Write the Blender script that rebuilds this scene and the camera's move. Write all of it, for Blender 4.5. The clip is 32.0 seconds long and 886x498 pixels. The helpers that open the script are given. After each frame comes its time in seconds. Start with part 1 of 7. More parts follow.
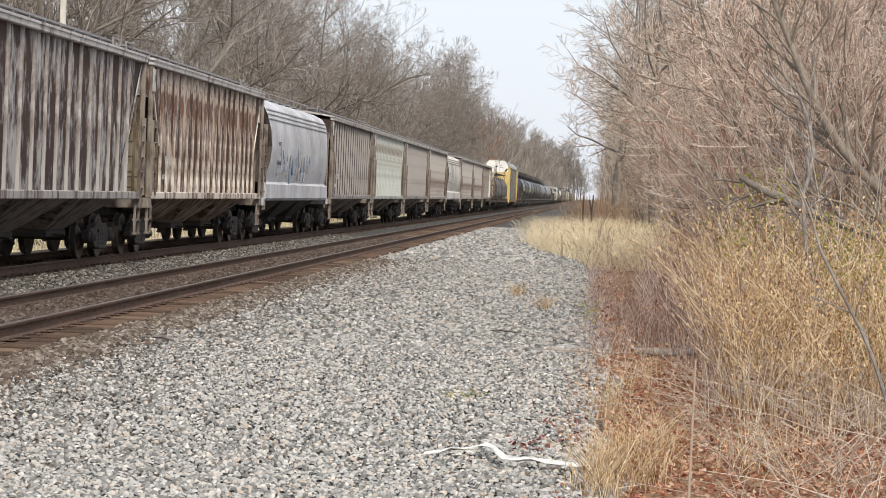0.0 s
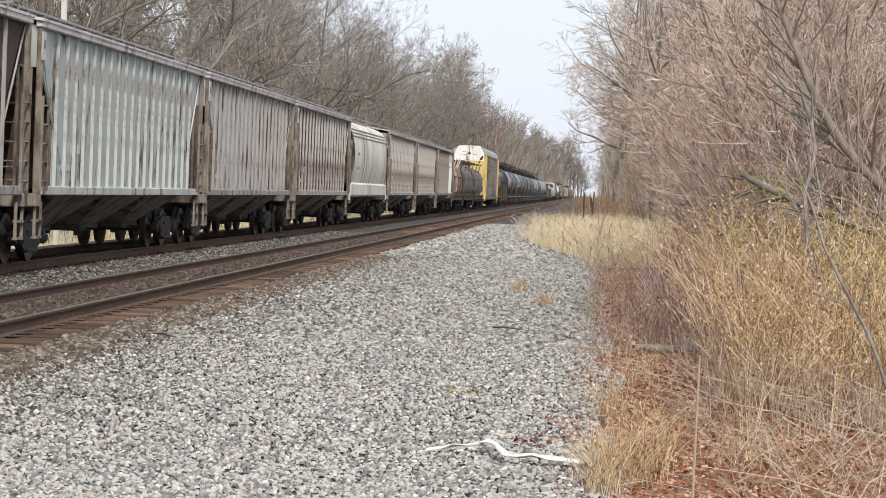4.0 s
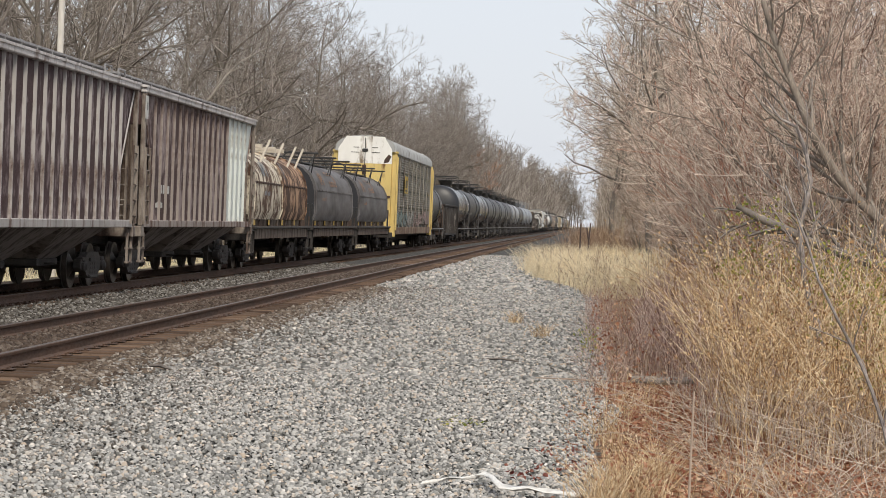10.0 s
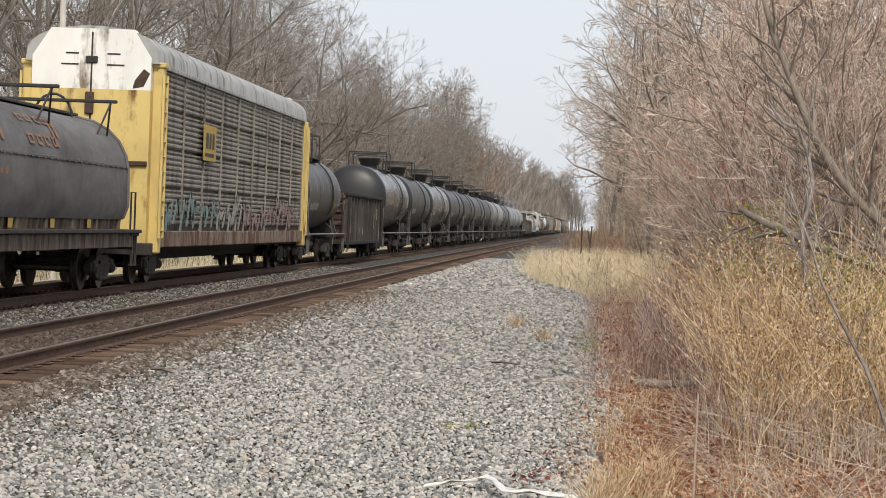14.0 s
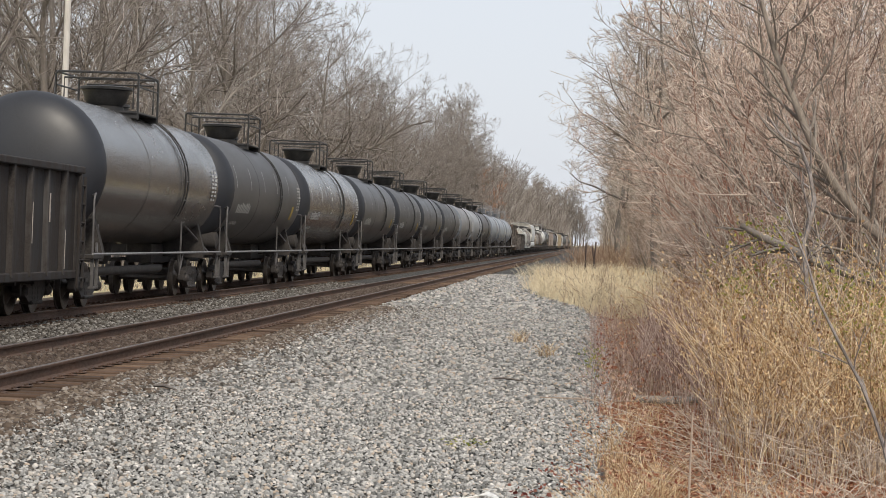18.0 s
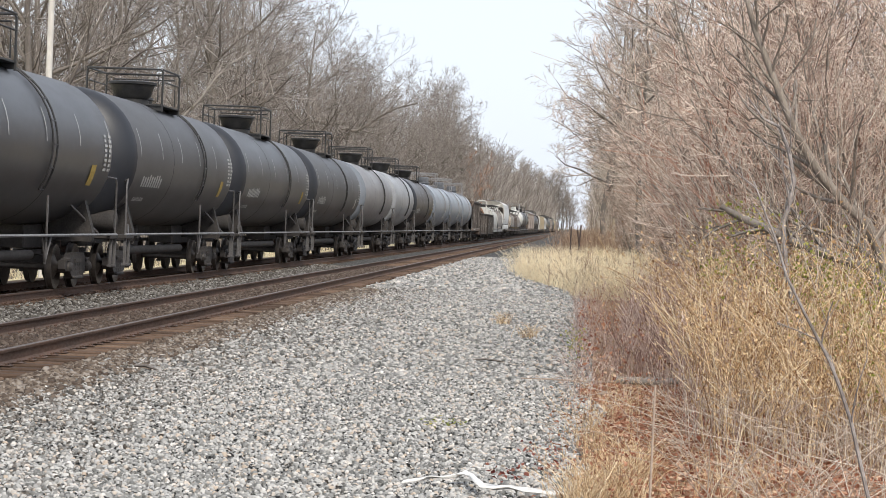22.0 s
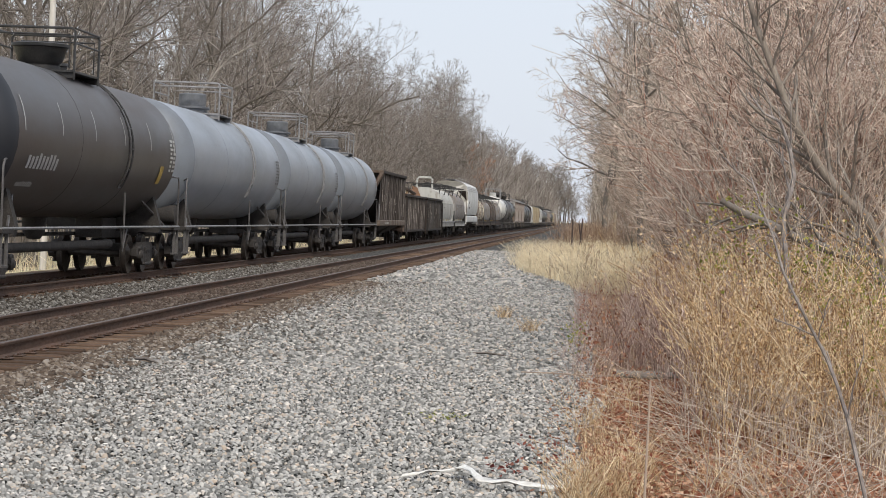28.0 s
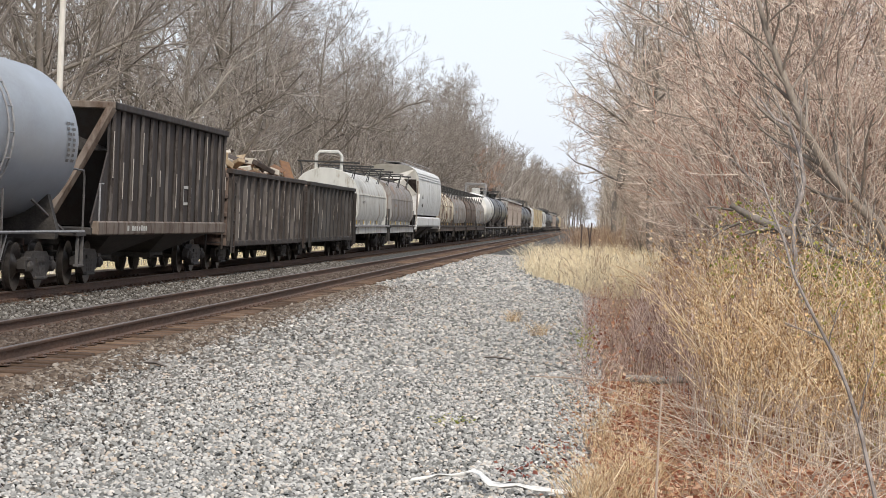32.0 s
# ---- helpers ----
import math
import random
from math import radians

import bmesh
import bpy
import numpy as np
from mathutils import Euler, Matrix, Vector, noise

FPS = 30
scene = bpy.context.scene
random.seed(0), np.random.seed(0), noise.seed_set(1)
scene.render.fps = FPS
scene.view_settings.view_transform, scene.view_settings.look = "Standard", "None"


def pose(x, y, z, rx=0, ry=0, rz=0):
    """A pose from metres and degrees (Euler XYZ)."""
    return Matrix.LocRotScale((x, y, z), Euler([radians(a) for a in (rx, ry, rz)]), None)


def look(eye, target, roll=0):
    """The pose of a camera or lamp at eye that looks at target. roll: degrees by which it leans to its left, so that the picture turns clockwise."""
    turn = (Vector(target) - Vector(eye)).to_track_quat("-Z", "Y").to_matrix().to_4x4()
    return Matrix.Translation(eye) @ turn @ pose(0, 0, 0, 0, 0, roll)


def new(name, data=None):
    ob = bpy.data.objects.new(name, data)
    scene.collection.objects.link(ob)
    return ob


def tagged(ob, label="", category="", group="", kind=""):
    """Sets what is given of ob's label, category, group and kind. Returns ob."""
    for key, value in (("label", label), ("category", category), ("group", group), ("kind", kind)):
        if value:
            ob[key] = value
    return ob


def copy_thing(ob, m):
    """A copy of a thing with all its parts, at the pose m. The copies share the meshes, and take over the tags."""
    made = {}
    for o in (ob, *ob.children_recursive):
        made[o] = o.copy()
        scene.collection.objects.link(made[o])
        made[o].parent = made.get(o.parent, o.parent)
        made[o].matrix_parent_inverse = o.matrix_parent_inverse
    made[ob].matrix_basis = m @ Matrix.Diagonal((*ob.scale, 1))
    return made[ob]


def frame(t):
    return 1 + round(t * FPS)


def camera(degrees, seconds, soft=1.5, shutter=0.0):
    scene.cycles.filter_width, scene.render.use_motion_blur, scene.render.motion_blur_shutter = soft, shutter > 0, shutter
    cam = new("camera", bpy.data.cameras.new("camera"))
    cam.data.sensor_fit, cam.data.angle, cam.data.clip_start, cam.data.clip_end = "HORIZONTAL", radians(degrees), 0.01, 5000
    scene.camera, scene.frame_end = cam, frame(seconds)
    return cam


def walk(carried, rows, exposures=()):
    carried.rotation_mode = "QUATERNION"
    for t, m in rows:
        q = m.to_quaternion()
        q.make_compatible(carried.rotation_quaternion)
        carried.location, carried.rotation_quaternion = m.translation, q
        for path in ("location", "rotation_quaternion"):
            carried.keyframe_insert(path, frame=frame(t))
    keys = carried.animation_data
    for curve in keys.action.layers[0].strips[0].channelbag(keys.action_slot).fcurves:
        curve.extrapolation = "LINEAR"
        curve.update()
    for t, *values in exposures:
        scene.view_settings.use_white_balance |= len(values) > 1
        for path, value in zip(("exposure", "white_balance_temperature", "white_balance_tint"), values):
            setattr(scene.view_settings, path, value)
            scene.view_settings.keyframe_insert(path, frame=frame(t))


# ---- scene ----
# World: metres, y runs along the tracks away from the viewer, x to the right, z = 0 on top of the rails.
cam = camera(22.18, 32.0, soft=0.3)
# seconds, x, z, yaw, pitch, roll of the hand-held camera
PATH = [
    (0.0, 0.000, 1.650, 3.750, -1.415, -2.200),
    (0.5, -0.009, 1.648, 3.772, -1.430, -2.192),
    (1.0, -0.010, 1.645, 3.763, -1.407, -2.180),
    (1.5, -0.020, 1.645, 3.764, -1.429, -2.180),
    (2.0, -0.017, 1.649, 3.740, -1.464, -2.175),
    (2.5, -0.010, 1.645, 3.763, -1.430, -2.188),
    (3.0, -0.014, 1.646, 3.766, -1.497, -2.227),
    (3.5, -0.009, 1.647, 3.760, -1.479, -2.241),
    (5.5, -0.011, 1.652, 3.781, -1.635, -2.255),
    (6.0, -0.001, 1.653, 3.751, -1.582, -2.237),
    (6.5, 0.010, 1.655, 3.834, -1.051, -2.229),
    (7.0, 0.020, 1.656, 3.684, -0.951, -2.242),
    (7.5, 0.010, 1.658, 3.718, -0.959, -2.235),
    (8.0, -0.000, 1.657, 3.702, -0.951, -2.230),
    (8.5, -0.006, 1.660, 3.705, -0.795, -2.186),
    (9.0, -0.002, 1.658, 3.699, -0.698, -2.158),
    (9.5, -0.000, 1.658, 3.713, -0.693, -2.156),
    (10.0, -0.003, 1.660, 3.677, -0.711, -2.152),
    (10.5, -0.002, 1.660, 3.661, -0.651, -2.153),
    (11.0, 0.003, 1.655, 3.720, -0.645, -2.182),
    (11.5, -0.001, 1.660, 3.693, -0.638, -2.169),
    (12.0, 0.005, 1.657, 3.720, -0.590, -2.157),
    (12.5, 0.002, 1.656, 3.735, -0.612, -2.152),
    (13.0, -0.010, 1.659, 3.713, -0.639, -2.178),
    (13.5, -0.011, 1.658, 3.708, -0.618, -2.175),
    (14.0, -0.010, 1.656, 3.705, -0.626, -2.140),
    (14.5, -0.003, 1.660, 3.715, -0.661, -2.155),
    (16.5, 0.011, 1.668, 3.850, -0.360, -2.114),
    (17.0, 0.018, 1.669, 3.825, -0.239, -2.096),
    (17.5, 0.013, 1.666, 3.821, -0.222, -2.086),
    (18.0, 0.016, 1.668, 3.823, -0.236, -2.083),
    (18.5, 0.027, 1.667, 3.414, -0.504, -2.096),
    (19.0, 0.016, 1.664, 3.424, -0.646, -2.099),
    (19.5, 0.011, 1.664, 3.490, -0.642, -2.129),
    (20.0, 0.061, 1.651, 3.489, -0.607, -2.178),
    (20.5, 0.065, 1.643, 3.461, -0.566, -2.207),
    (21.0, 0.074, 1.640, 3.467, -0.631, -2.270),
    (21.5, 0.059, 1.641, 3.516, -0.700, -2.272),
    (22.0, 0.076, 1.641, 3.482, -0.648, -2.237),
    (22.5, 0.087, 1.638, 3.470, -0.673, -2.236),
    (23.0, 0.089, 1.637, 3.550, -0.787, -2.265),
    (23.5, 0.097, 1.635, 3.532, -0.769, -2.306),
    (24.0, 0.095, 1.636, 3.511, -0.736, -2.293),
    (24.5, 0.092, 1.637, 3.485, -0.741, -2.269),
    (25.0, 0.091, 1.637, 3.506, -0.785, -2.270),
    (25.5, 0.091, 1.634, 3.527, -0.814, -2.305),
    (27.5, 0.088, 1.641, 3.504, -0.823, -2.334),
    (28.0, 0.092, 1.649, 3.531, -0.827, -2.355),
    (28.5, 0.088, 1.649, 3.597, -0.770, -2.396),
    (29.0, 0.093, 1.649, 3.656, -0.772, -2.401),
    (29.5, 0.095, 1.648, 3.697, -0.774, -2.399),
    (30.0, 0.095, 1.648, 3.746, -0.797, -2.403),
    (30.5, 0.090, 1.644, 3.741, -0.763, -2.408),
    (31.0, 0.090, 1.648, 3.755, -0.732, -2.415),
    (31.5, 0.090, 1.648, 3.783, -0.748, -2.429),
    (32.0, 0.086, 1.647, 3.757, -0.727, -2.425),
]
walk(cam, [(t, pose(x, 0.0, z, 90 + pitch, roll, yaw)) for t, x, z, yaw, pitch, roll in PATH],
     [(0.0, 0.14, 6580, 10), (3.5, 0.16, 6458, 10), (6.0, 0.18, 6450, 10), (7.0, -0.02, 6485, 10), (8.0, 0.02, 6520, 10), (9.0, -0.09, 6640, 10), (11.0, -0.03, 6664, 10), (14.0, -0.03, 6700, 10), (16.5, -0.14, 6700, 10), (17.0, -0.14, 6700, 10), (18.0, -0.08, 6640, 10), (18.5, 0.04, 6610, 10), (19.0, 0.18, 6580, 10), (20.0, 0.17, 6400, 10), (21.0, 0.26, 6375, 10), (22.0, 0.25, 6350, 10), (23.0, 0.06, 6325, 10), (24.0, 0.10, 6300, 10), (25.0, 0.15, 6350, 10), (27.5, -0.04, 6391, 10), (28.0, -0.06, 6400, 10), (29.0, -0.12, 6412, 10), (30.0, -0.09, 6425, 10), (31.0, 0.13, 6437, 10), (32.0, 0.21, 6450, 10)])

# ---- light: hazy overcast day, soft sun behind the viewer ----
SUN_ELEV, SUN_AZ = 42.0, 162.0
world = bpy.data.worlds.new("world")
scene.world = world
world.use_nodes = True
wt = world.node_tree
bg = wt.nodes["Background"]
sky = wt.nodes.new("ShaderNodeTexSky")
sky.sky_type, sky.sun_disc = "NISHITA", False
sky.sun_elevation, sky.sun_rotation = radians(SUN_ELEV), radians(SUN_AZ)
sky.air_density, sky.dust_density, sky.ozone_density = 1.0, 3.0, 1.0
dim = wt.nodes.new("ShaderNodeVectorMath")
dim.operation = "SCALE"
dim.inputs["Scale"].default_value = 0.12
cloud = wt.nodes.new("ShaderNodeMix")
cloud.data_type = "RGBA"
cloud.inputs["Factor"].default_value = 0.80
cloud.inputs["B"].default_value = (0.80, 0.845, 0.93, 1)
wt.links.new(sky.outputs[0], dim.inputs[0])
wt.links.new(dim.outputs[0], cloud.inputs["A"])
wt.links.new(cloud.outputs["Result"], bg.inputs[0])
bg.inputs[1].default_value = 1.10
sun = new("sun", bpy.data.lights.new("sun", "SUN"))
sun.data.energy, sun.data.angle, sun.data.color = 2.8, radians(10), (1.0, 0.925, 0.80)
sun_from = Vector((math.sin(radians(SUN_AZ)) * math.cos(radians(SUN_ELEV)), math.cos(radians(SUN_AZ)) * math.cos(radians(SUN_ELEV)), math.sin(radians(SUN_ELEV))))
sun.matrix_world = look(sun_from * 50, (0, 0, 0))
scene.view_settings.exposure = 0.0

# ---- materials ----
def nodes_of(name, rough=0.7, metal=0.0):
    m = bpy.data.materials.new(name)
    m.use_nodes = True
    t = m.node_tree
    b = t.nodes["Principled BSDF"]
    b.inputs["Roughness"].default_value = rough
    b.inputs["Metallic"].default_value = metal
    return m, t, b


def coords(t, space="Object", scale=(1, 1, 1)):
    if space == "World":
        src = t.nodes.new("ShaderNodeNewGeometry").outputs["Position"]
    else:
        src = t.nodes.new("ShaderNodeTexCoord").outputs["Object"]
    mp = t.nodes.new("ShaderNodeMapping")
    mp.inputs["Scale"].default_value = scale
    t.links.new(src, mp.inputs[0])
    return mp.outputs[0]


def noise_at(t, vec, scale, detail=4.0, rough=0.55):
    n = t.nodes.new("ShaderNodeTexNoise")
    n.inputs["Scale"].default_value = scale
    n.inputs["Detail"].default_value = detail
    n.inputs["Roughness"].default_value = rough
    t.links.new(vec, n.inputs["Vector"])
    return n.outputs[0]


def ramp(t, val, lo, hi, to0=0.0, to1=1.0):
    r = t.nodes.new("ShaderNodeMapRange")
    r.inputs[1].default_value, r.inputs[2].default_value = lo, hi
    r.inputs[3].default_value, r.inputs[4].default_value = to0, to1
    t.links.new(val, r.inputs[0])
    return r.outputs[0]


def blend(t, fac, a, b, mode="MIX"):
    x = t.nodes.new("ShaderNodeMix")
    x.data_type, x.blend_type = "RGBA", mode
    for key, v in (("Factor", fac), ("A", a), ("B", b)):
        s = x.inputs[key]
        if isinstance(v, (int, float)):
            s.default_value = v
        elif isinstance(v, tuple):
            s.default_value = (*v[:3], 1)
        else:
            t.links.new(v, s)
    return x.outputs["Result"]


def add_bump(t, b, height, strength, dist):
    n = t.nodes.new("ShaderNodeBump")
    n.inputs["Strength"].default_value, n.inputs["Distance"].default_value = strength, dist
    t.links.new(height, n.inputs["Height"])
    t.links.new(n.outputs[0], b.inputs["Normal"])


def plain(name, c0, c1, rough=0.7, metal=0.0, scale=6.0, bump=0.25, dist=0.01, space="Object", stretch=(1, 1, 1)):
    """Two tones at a coarse and a fine scale, with relief."""
    m, t, b = nodes_of(name, rough, metal)
    v = coords(t, space, stretch)
    a = noise_at(t, v, scale)
    f = noise_at(t, v, scale * 7, 3)
    col = blend(t, ramp(t, a, 0.35, 0.65), c0, c1)
    col = blend(t, ramp(t, f, 0.3, 0.7, 0.0, 0.35), col, tuple(x * 0.45 for x in c0))
    t.links.new(col, b.inputs["Base Color"])
    t.links.new(ramp(t, f, 0.3, 0.7, rough - 0.1, min(1.0, rough + 0.15)), b.inputs["Roughness"])
    add_bump(t, b, f, bump, dist)
    return m


def island(name, tones, rough=0.8, spec=0.3, scale=9.0, bump=0.3, dist=0.01, by="island", metal=0.0, thin=0.0):
    """Each loose piece takes a tone of its own."""
    m, t, b = nodes_of(name, rough, metal)
    b.inputs["Specular IOR Level"].default_value = spec
    if by == "island":
        r = t.nodes.new("ShaderNodeNewGeometry").outputs["Random Per Island"]
    else:
        r = t.nodes.new("ShaderNodeObjectInfo").outputs["Random"]
    cr = t.nodes.new("ShaderNodeValToRGB")
    e = cr.color_ramp.elements
    while len(e) < len(tones):
        e.new(0.5)
    for k, (p, c) in enumerate(tones):
        e[k].position, e[k].color = p, (*c, 1)
    t.links.new(r, cr.inputs[0])
    f = noise_at(t, coords(t, "World"), scale, 3)
    col = blend(t, ramp(t, f, 0.3, 0.7, 0.0, 0.4), cr.outputs[0], blend(t, 1.0, cr.outputs[0], (0.5, 0.47, 0.44), "MULTIPLY"))
    t.links.new(col, b.inputs["Base Color"])
    add_bump(t, b, f, bump, dist)
    if thin:
        # light that passes through dry blades and leaves
        tr = t.nodes.new("ShaderNodeBsdfTranslucent")
        t.links.new(col, tr.inputs["Color"])
        mx = t.nodes.new("ShaderNodeMixShader")
        mx.inputs[0].default_value = thin
        t.links.new(b.outputs[0], mx.inputs[1])
        t.links.new(tr.outputs[0], mx.inputs[2])
        t.links.new(mx.outputs[0], t.nodes["Material Output"].inputs["Surface"])
    return m


def car_paint(name, paint, rust, cover=0.5, grime=(0.08, 0.07, 0.065), dirt=0.4, rough=0.62, seed=0.0, spread=0.09, run_scale=(1.6, 1.6, 0.22), flecks=0.45, film=(0.7, 0.7, 0.35)):
    """Weathered paint: rust that runs down in streaks, flecks, and a film of dust."""
    m, t, b = nodes_of(name, rough)
    src = t.nodes.new("ShaderNodeTexCoord").outputs["Object"]
    mv = t.nodes.new("ShaderNodeVectorMath")
    mv.inputs[1].default_value = (seed * 3.1, seed * 7.7, seed * 1.3)
    t.links.new(src, mv.inputs[0])

    def scaled(s):
        mp = t.nodes.new("ShaderNodeMapping")
        mp.inputs["Scale"].default_value = s
        t.links.new(mv.outputs[0], mp.inputs[0])
        return mp.outputs[0]
    streak = noise_at(t, scaled(run_scale), 1.6, 6, 0.62)
    fleck = noise_at(t, scaled((1, 1, 0.55)), 5.5, 5, 0.6)
    fine = noise_at(t, scaled((1, 1, 1)), 34, 3)
    both = t.nodes.new("ShaderNodeMath")
    both.operation = "MULTIPLY_ADD"
    both.inputs[1].default_value = flecks
    t.links.new(fleck, both.inputs[0])
    t.links.new(streak, both.inputs[2])
    mid = 0.705 + 0.5 * flecks - 0.42 * cover
    mask = ramp(t, both.outputs[0], mid - spread, mid + spread)
    rust2 = blend(t, ramp(t, fine, 0.35, 0.65), rust, tuple(x * 0.55 for x in rust))
    col = blend(t, mask, paint, rust2)
    dust = ramp(t, noise_at(t, scaled(film), 2.3, 5), 0.42, 0.72, 0.0, dirt)
    col = blend(t, dust, col, grime)
    t.links.new(col, b.inputs["Base Color"])
    glossy = rough < 0.45
    t.links.new(ramp(t, mask, 0, 1, rough, rough + 0.12 if glossy else 0.9), b.inputs["Roughness"])
    b.inputs["Specular IOR Level"].default_value = 0.5 if glossy else 0.35
    add_bump(t, b, fine, 0.05 if glossy else 0.2, 0.006)
    return m


M_WHEEL = plain("wheel_steel", (0.045, 0.038, 0.034), (0.085, 0.072, 0.064), 0.45, 0.4, 9)
M_TRUCK = plain("truck_iron", (0.034, 0.030, 0.029), (0.068, 0.060, 0.056), 0.7, 0.1, 6, 0.4)
M_UNDER = plain("underframe_dirt", (0.030, 0.027, 0.026), (0.056, 0.049, 0.045), 0.85, 0.0, 4, 0.4)
M_COUPLER = plain("coupler_rust", (0.09, 0.05, 0.035), (0.05, 0.035, 0.03), 0.8, 0.1, 8)
M_BLACK = plain("black_steel", (0.018, 0.018, 0.019), (0.035, 0.034, 0.034), 0.5, 0.0, 5, 0.15)
M_GREYRAIL = plain("grey_handrail", (0.33, 0.33, 0.34), (0.22, 0.21, 0.21), 0.5, 0.2, 8, 0.15)
M_DULLRAIL = plain("dull_handrail", (0.13, 0.125, 0.125), (0.08, 0.075, 0.075), 0.5, 0.1, 8, 0.15)
M_MIDRAIL = plain("worn_side_rail", (0.27, 0.27, 0.275), (0.17, 0.165, 0.165), 0.5, 0.1, 8, 0.15)
M_WHITEMARK = plain("white_stencil", (0.62, 0.62, 0.60), (0.45, 0.45, 0.43), 0.6, 0.0, 14, 0.1)
M_YELLOWMARK = plain("yellow_stencil", (0.55, 0.38, 0.07), (0.42, 0.28, 0.06), 0.6, 0.0, 14, 0.1)
M_ORANGEMARK = plain("orange_stencil", (0.36, 0.17, 0.07), (0.20, 0.13, 0.09), 0.7, 0.0, 12, 0.1)

# ---- mesh tools ----
class Geo:
    """Collects faces for one part."""

    def __init__(self):
        self.v, self.f = [], []

    def add(self, verts, faces):
        n = len(self.v)
        self.v += [tuple(p) for p in verts]
        self.f += [tuple(i + n for i in q) for q in faces]
        return self

    def box(self, x0, x1, y0, y1, z0, z1, c=0.0):
        lo, hi = (min(x0, x1), min(y0, y1), min(z0, z1)), (max(x0, x1), max(y0, y1), max(z0, z1))
        if c <= 0:
            vs = [(x, y, z) for x in (lo[0], hi[0]) for y in (lo[1], hi[1]) for z in (lo[2], hi[2])]
            return self.add(vs, [(0, 1, 3, 2), (4, 6, 7, 5), (0, 4, 5, 1), (2, 3, 7, 6), (0, 2, 6, 4), (1, 5, 7, 3)])
        vs, ix = [], {}
        for s in ((a, b, d) for a in (0, 1) for b in (0, 1) for d in (0, 1)):
            for ax in range(3):
                p = []
                for k in range(3):
                    e = hi[k] if s[k] else lo[k]
                    p.append(e if k == ax else e + (-c if s[k] else c))
                ix[s, ax] = len(vs)
                vs.append(p)
        fs = []
        for ax in range(3):
            u, w = (ax + 1) % 3, (ax + 2) % 3
            for sg in (0, 1):
                loop = []
                for a, b in ((0, 0), (1, 0), (1, 1), (0, 1)):
                    s = [0, 0, 0]
                    s[ax], s[u], s[w] = sg, a, b
                    loop.append(ix[tuple(s), ax])
                fs.append(tuple(loop if sg else loop[::-1]))
            for a in (0, 1):
                for b in (0, 1):
                    s0, s1 = [0, 0, 0], [0, 0, 0]
                    s0[u] = s1[u] = a
                    s0[w] = s1[w] = b
                    s1[ax] = 1
                    q = (ix[tuple(s0), u], ix[tuple(s1), u], ix[tuple(s1), w], ix[tuple(s0), w])
                    fs.append(q)
        for s in ((a, b, d) for a in (0, 1) for b in (0, 1) for d in (0, 1)):
            fs.append((ix[s, 0], ix[s, 1], ix[s, 2]))
        return self.add(vs, fs)

    def tube(self, pts, r, n=6, caps=True):
        pts = [Vector(p) for p in pts]
        rs = r if isinstance(r, (list, tuple)) else [r] * len(pts)
        rings, a = [], None
        for k, p in enumerate(pts):
            d = (pts[min(k + 1, len(pts) - 1)] - pts[max(k - 1, 0)]).normalized()
            if a is None:
                a = d.cross(Vector((0, 0, 1)) if abs(d.z) < 0.9 else Vector((0, 1, 0))).normalized()
            else:
                a = (a - d * a.dot(d)).normalized()
            b = d.cross(a)
            rings.append([p + (a * math.cos(q) + b * math.sin(q)) * rs[k] for q in (2 * math.pi * i / n for i in range(n))])
        fs = [(k * n + i, k * n + (i + 1) % n, (k + 1) * n + (i + 1) % n, (k + 1) * n + i) for k in range(len(pts) - 1) for i in range(n)]
        if caps:
            fs += [tuple(range(n))[::-1], tuple((len(pts) - 1) * n + i for i in range(n))]
        return self.add([p for ring in rings for p in ring], fs)

    def prism(self, prof, axis, lo, hi):
        """A polygon swept along an axis; prof is in the two other axes, in xyz order."""
        def at(p, h):
            q = list(p)
            q.insert(axis, h)
            return q
        n = len(prof)
        fs = [(i, (i + 1) % n, n + (i + 1) % n, n + i) for i in range(n)] + [tuple(range(n))[::-1], tuple(range(n, 2 * n))]
        return self.add([at(p, lo) for p in prof] + [at(p, hi) for p in prof], fs)

    def lathe(self, prof, axis, centre, n=24, a0=0.0, a1=360.0):
        """prof: (radius, way along the axis)."""
        full = a1 - a0 >= 359.9
        steps = n if full else n + 1
        vs = []
        for r, h in prof:
            for i in range(steps):
                q = radians(a0 + (a1 - a0) * i / n)
                p = [r * math.cos(q), r * math.sin(q)]
                p.insert(axis, h)
                vs.append([p[k] + centre[k] for k in range(3)])
        fs = []
        for k in range(len(prof) - 1):
            for i in range(n):
                j = (i + 1) % steps
                fs.append((k * steps + i, k * steps + j, (k + 1) * steps + j, (k + 1) * steps + i))
        return self.add(vs, fs)

    def mesh(self, name, mat, smooth=None):
        me = bpy.data.meshes.new(name)
        me.from_pydata(self.v, [], self.f)
        me.materials.append(mat)
        if smooth:
            me.polygons.foreach_set("use_smooth", [True] * len(me.polygons))
            me.set_sharp_from_angle(angle=radians(smooth))
        return me


def put(name, me, parent, at=(0, 0, 0), label=""):
    ob = new(name, me)
    ob.parent = parent
    ob.location = at
    if label:
        ob["label"] = label
    return ob


def part(name, geo, mat, parent, label="", smooth=None, at=(0, 0, 0)):
    return put(name, geo.mesh(name, mat, smooth), parent, at, label)


def thing(name, label, category, at=(0, 0, 0), group=""):
    ob = new(name)
    ob.location = at
    ob.empty_display_size = 0.3
    return tagged(ob, label, category, group)

# ---- the freight train ----
TRACK_X = -11.35
SPEED, GAIN, WHEEL_R = 15.395, 0.01474, 0.457


def run(t):
    return SPEED * t + GAIN * t * t


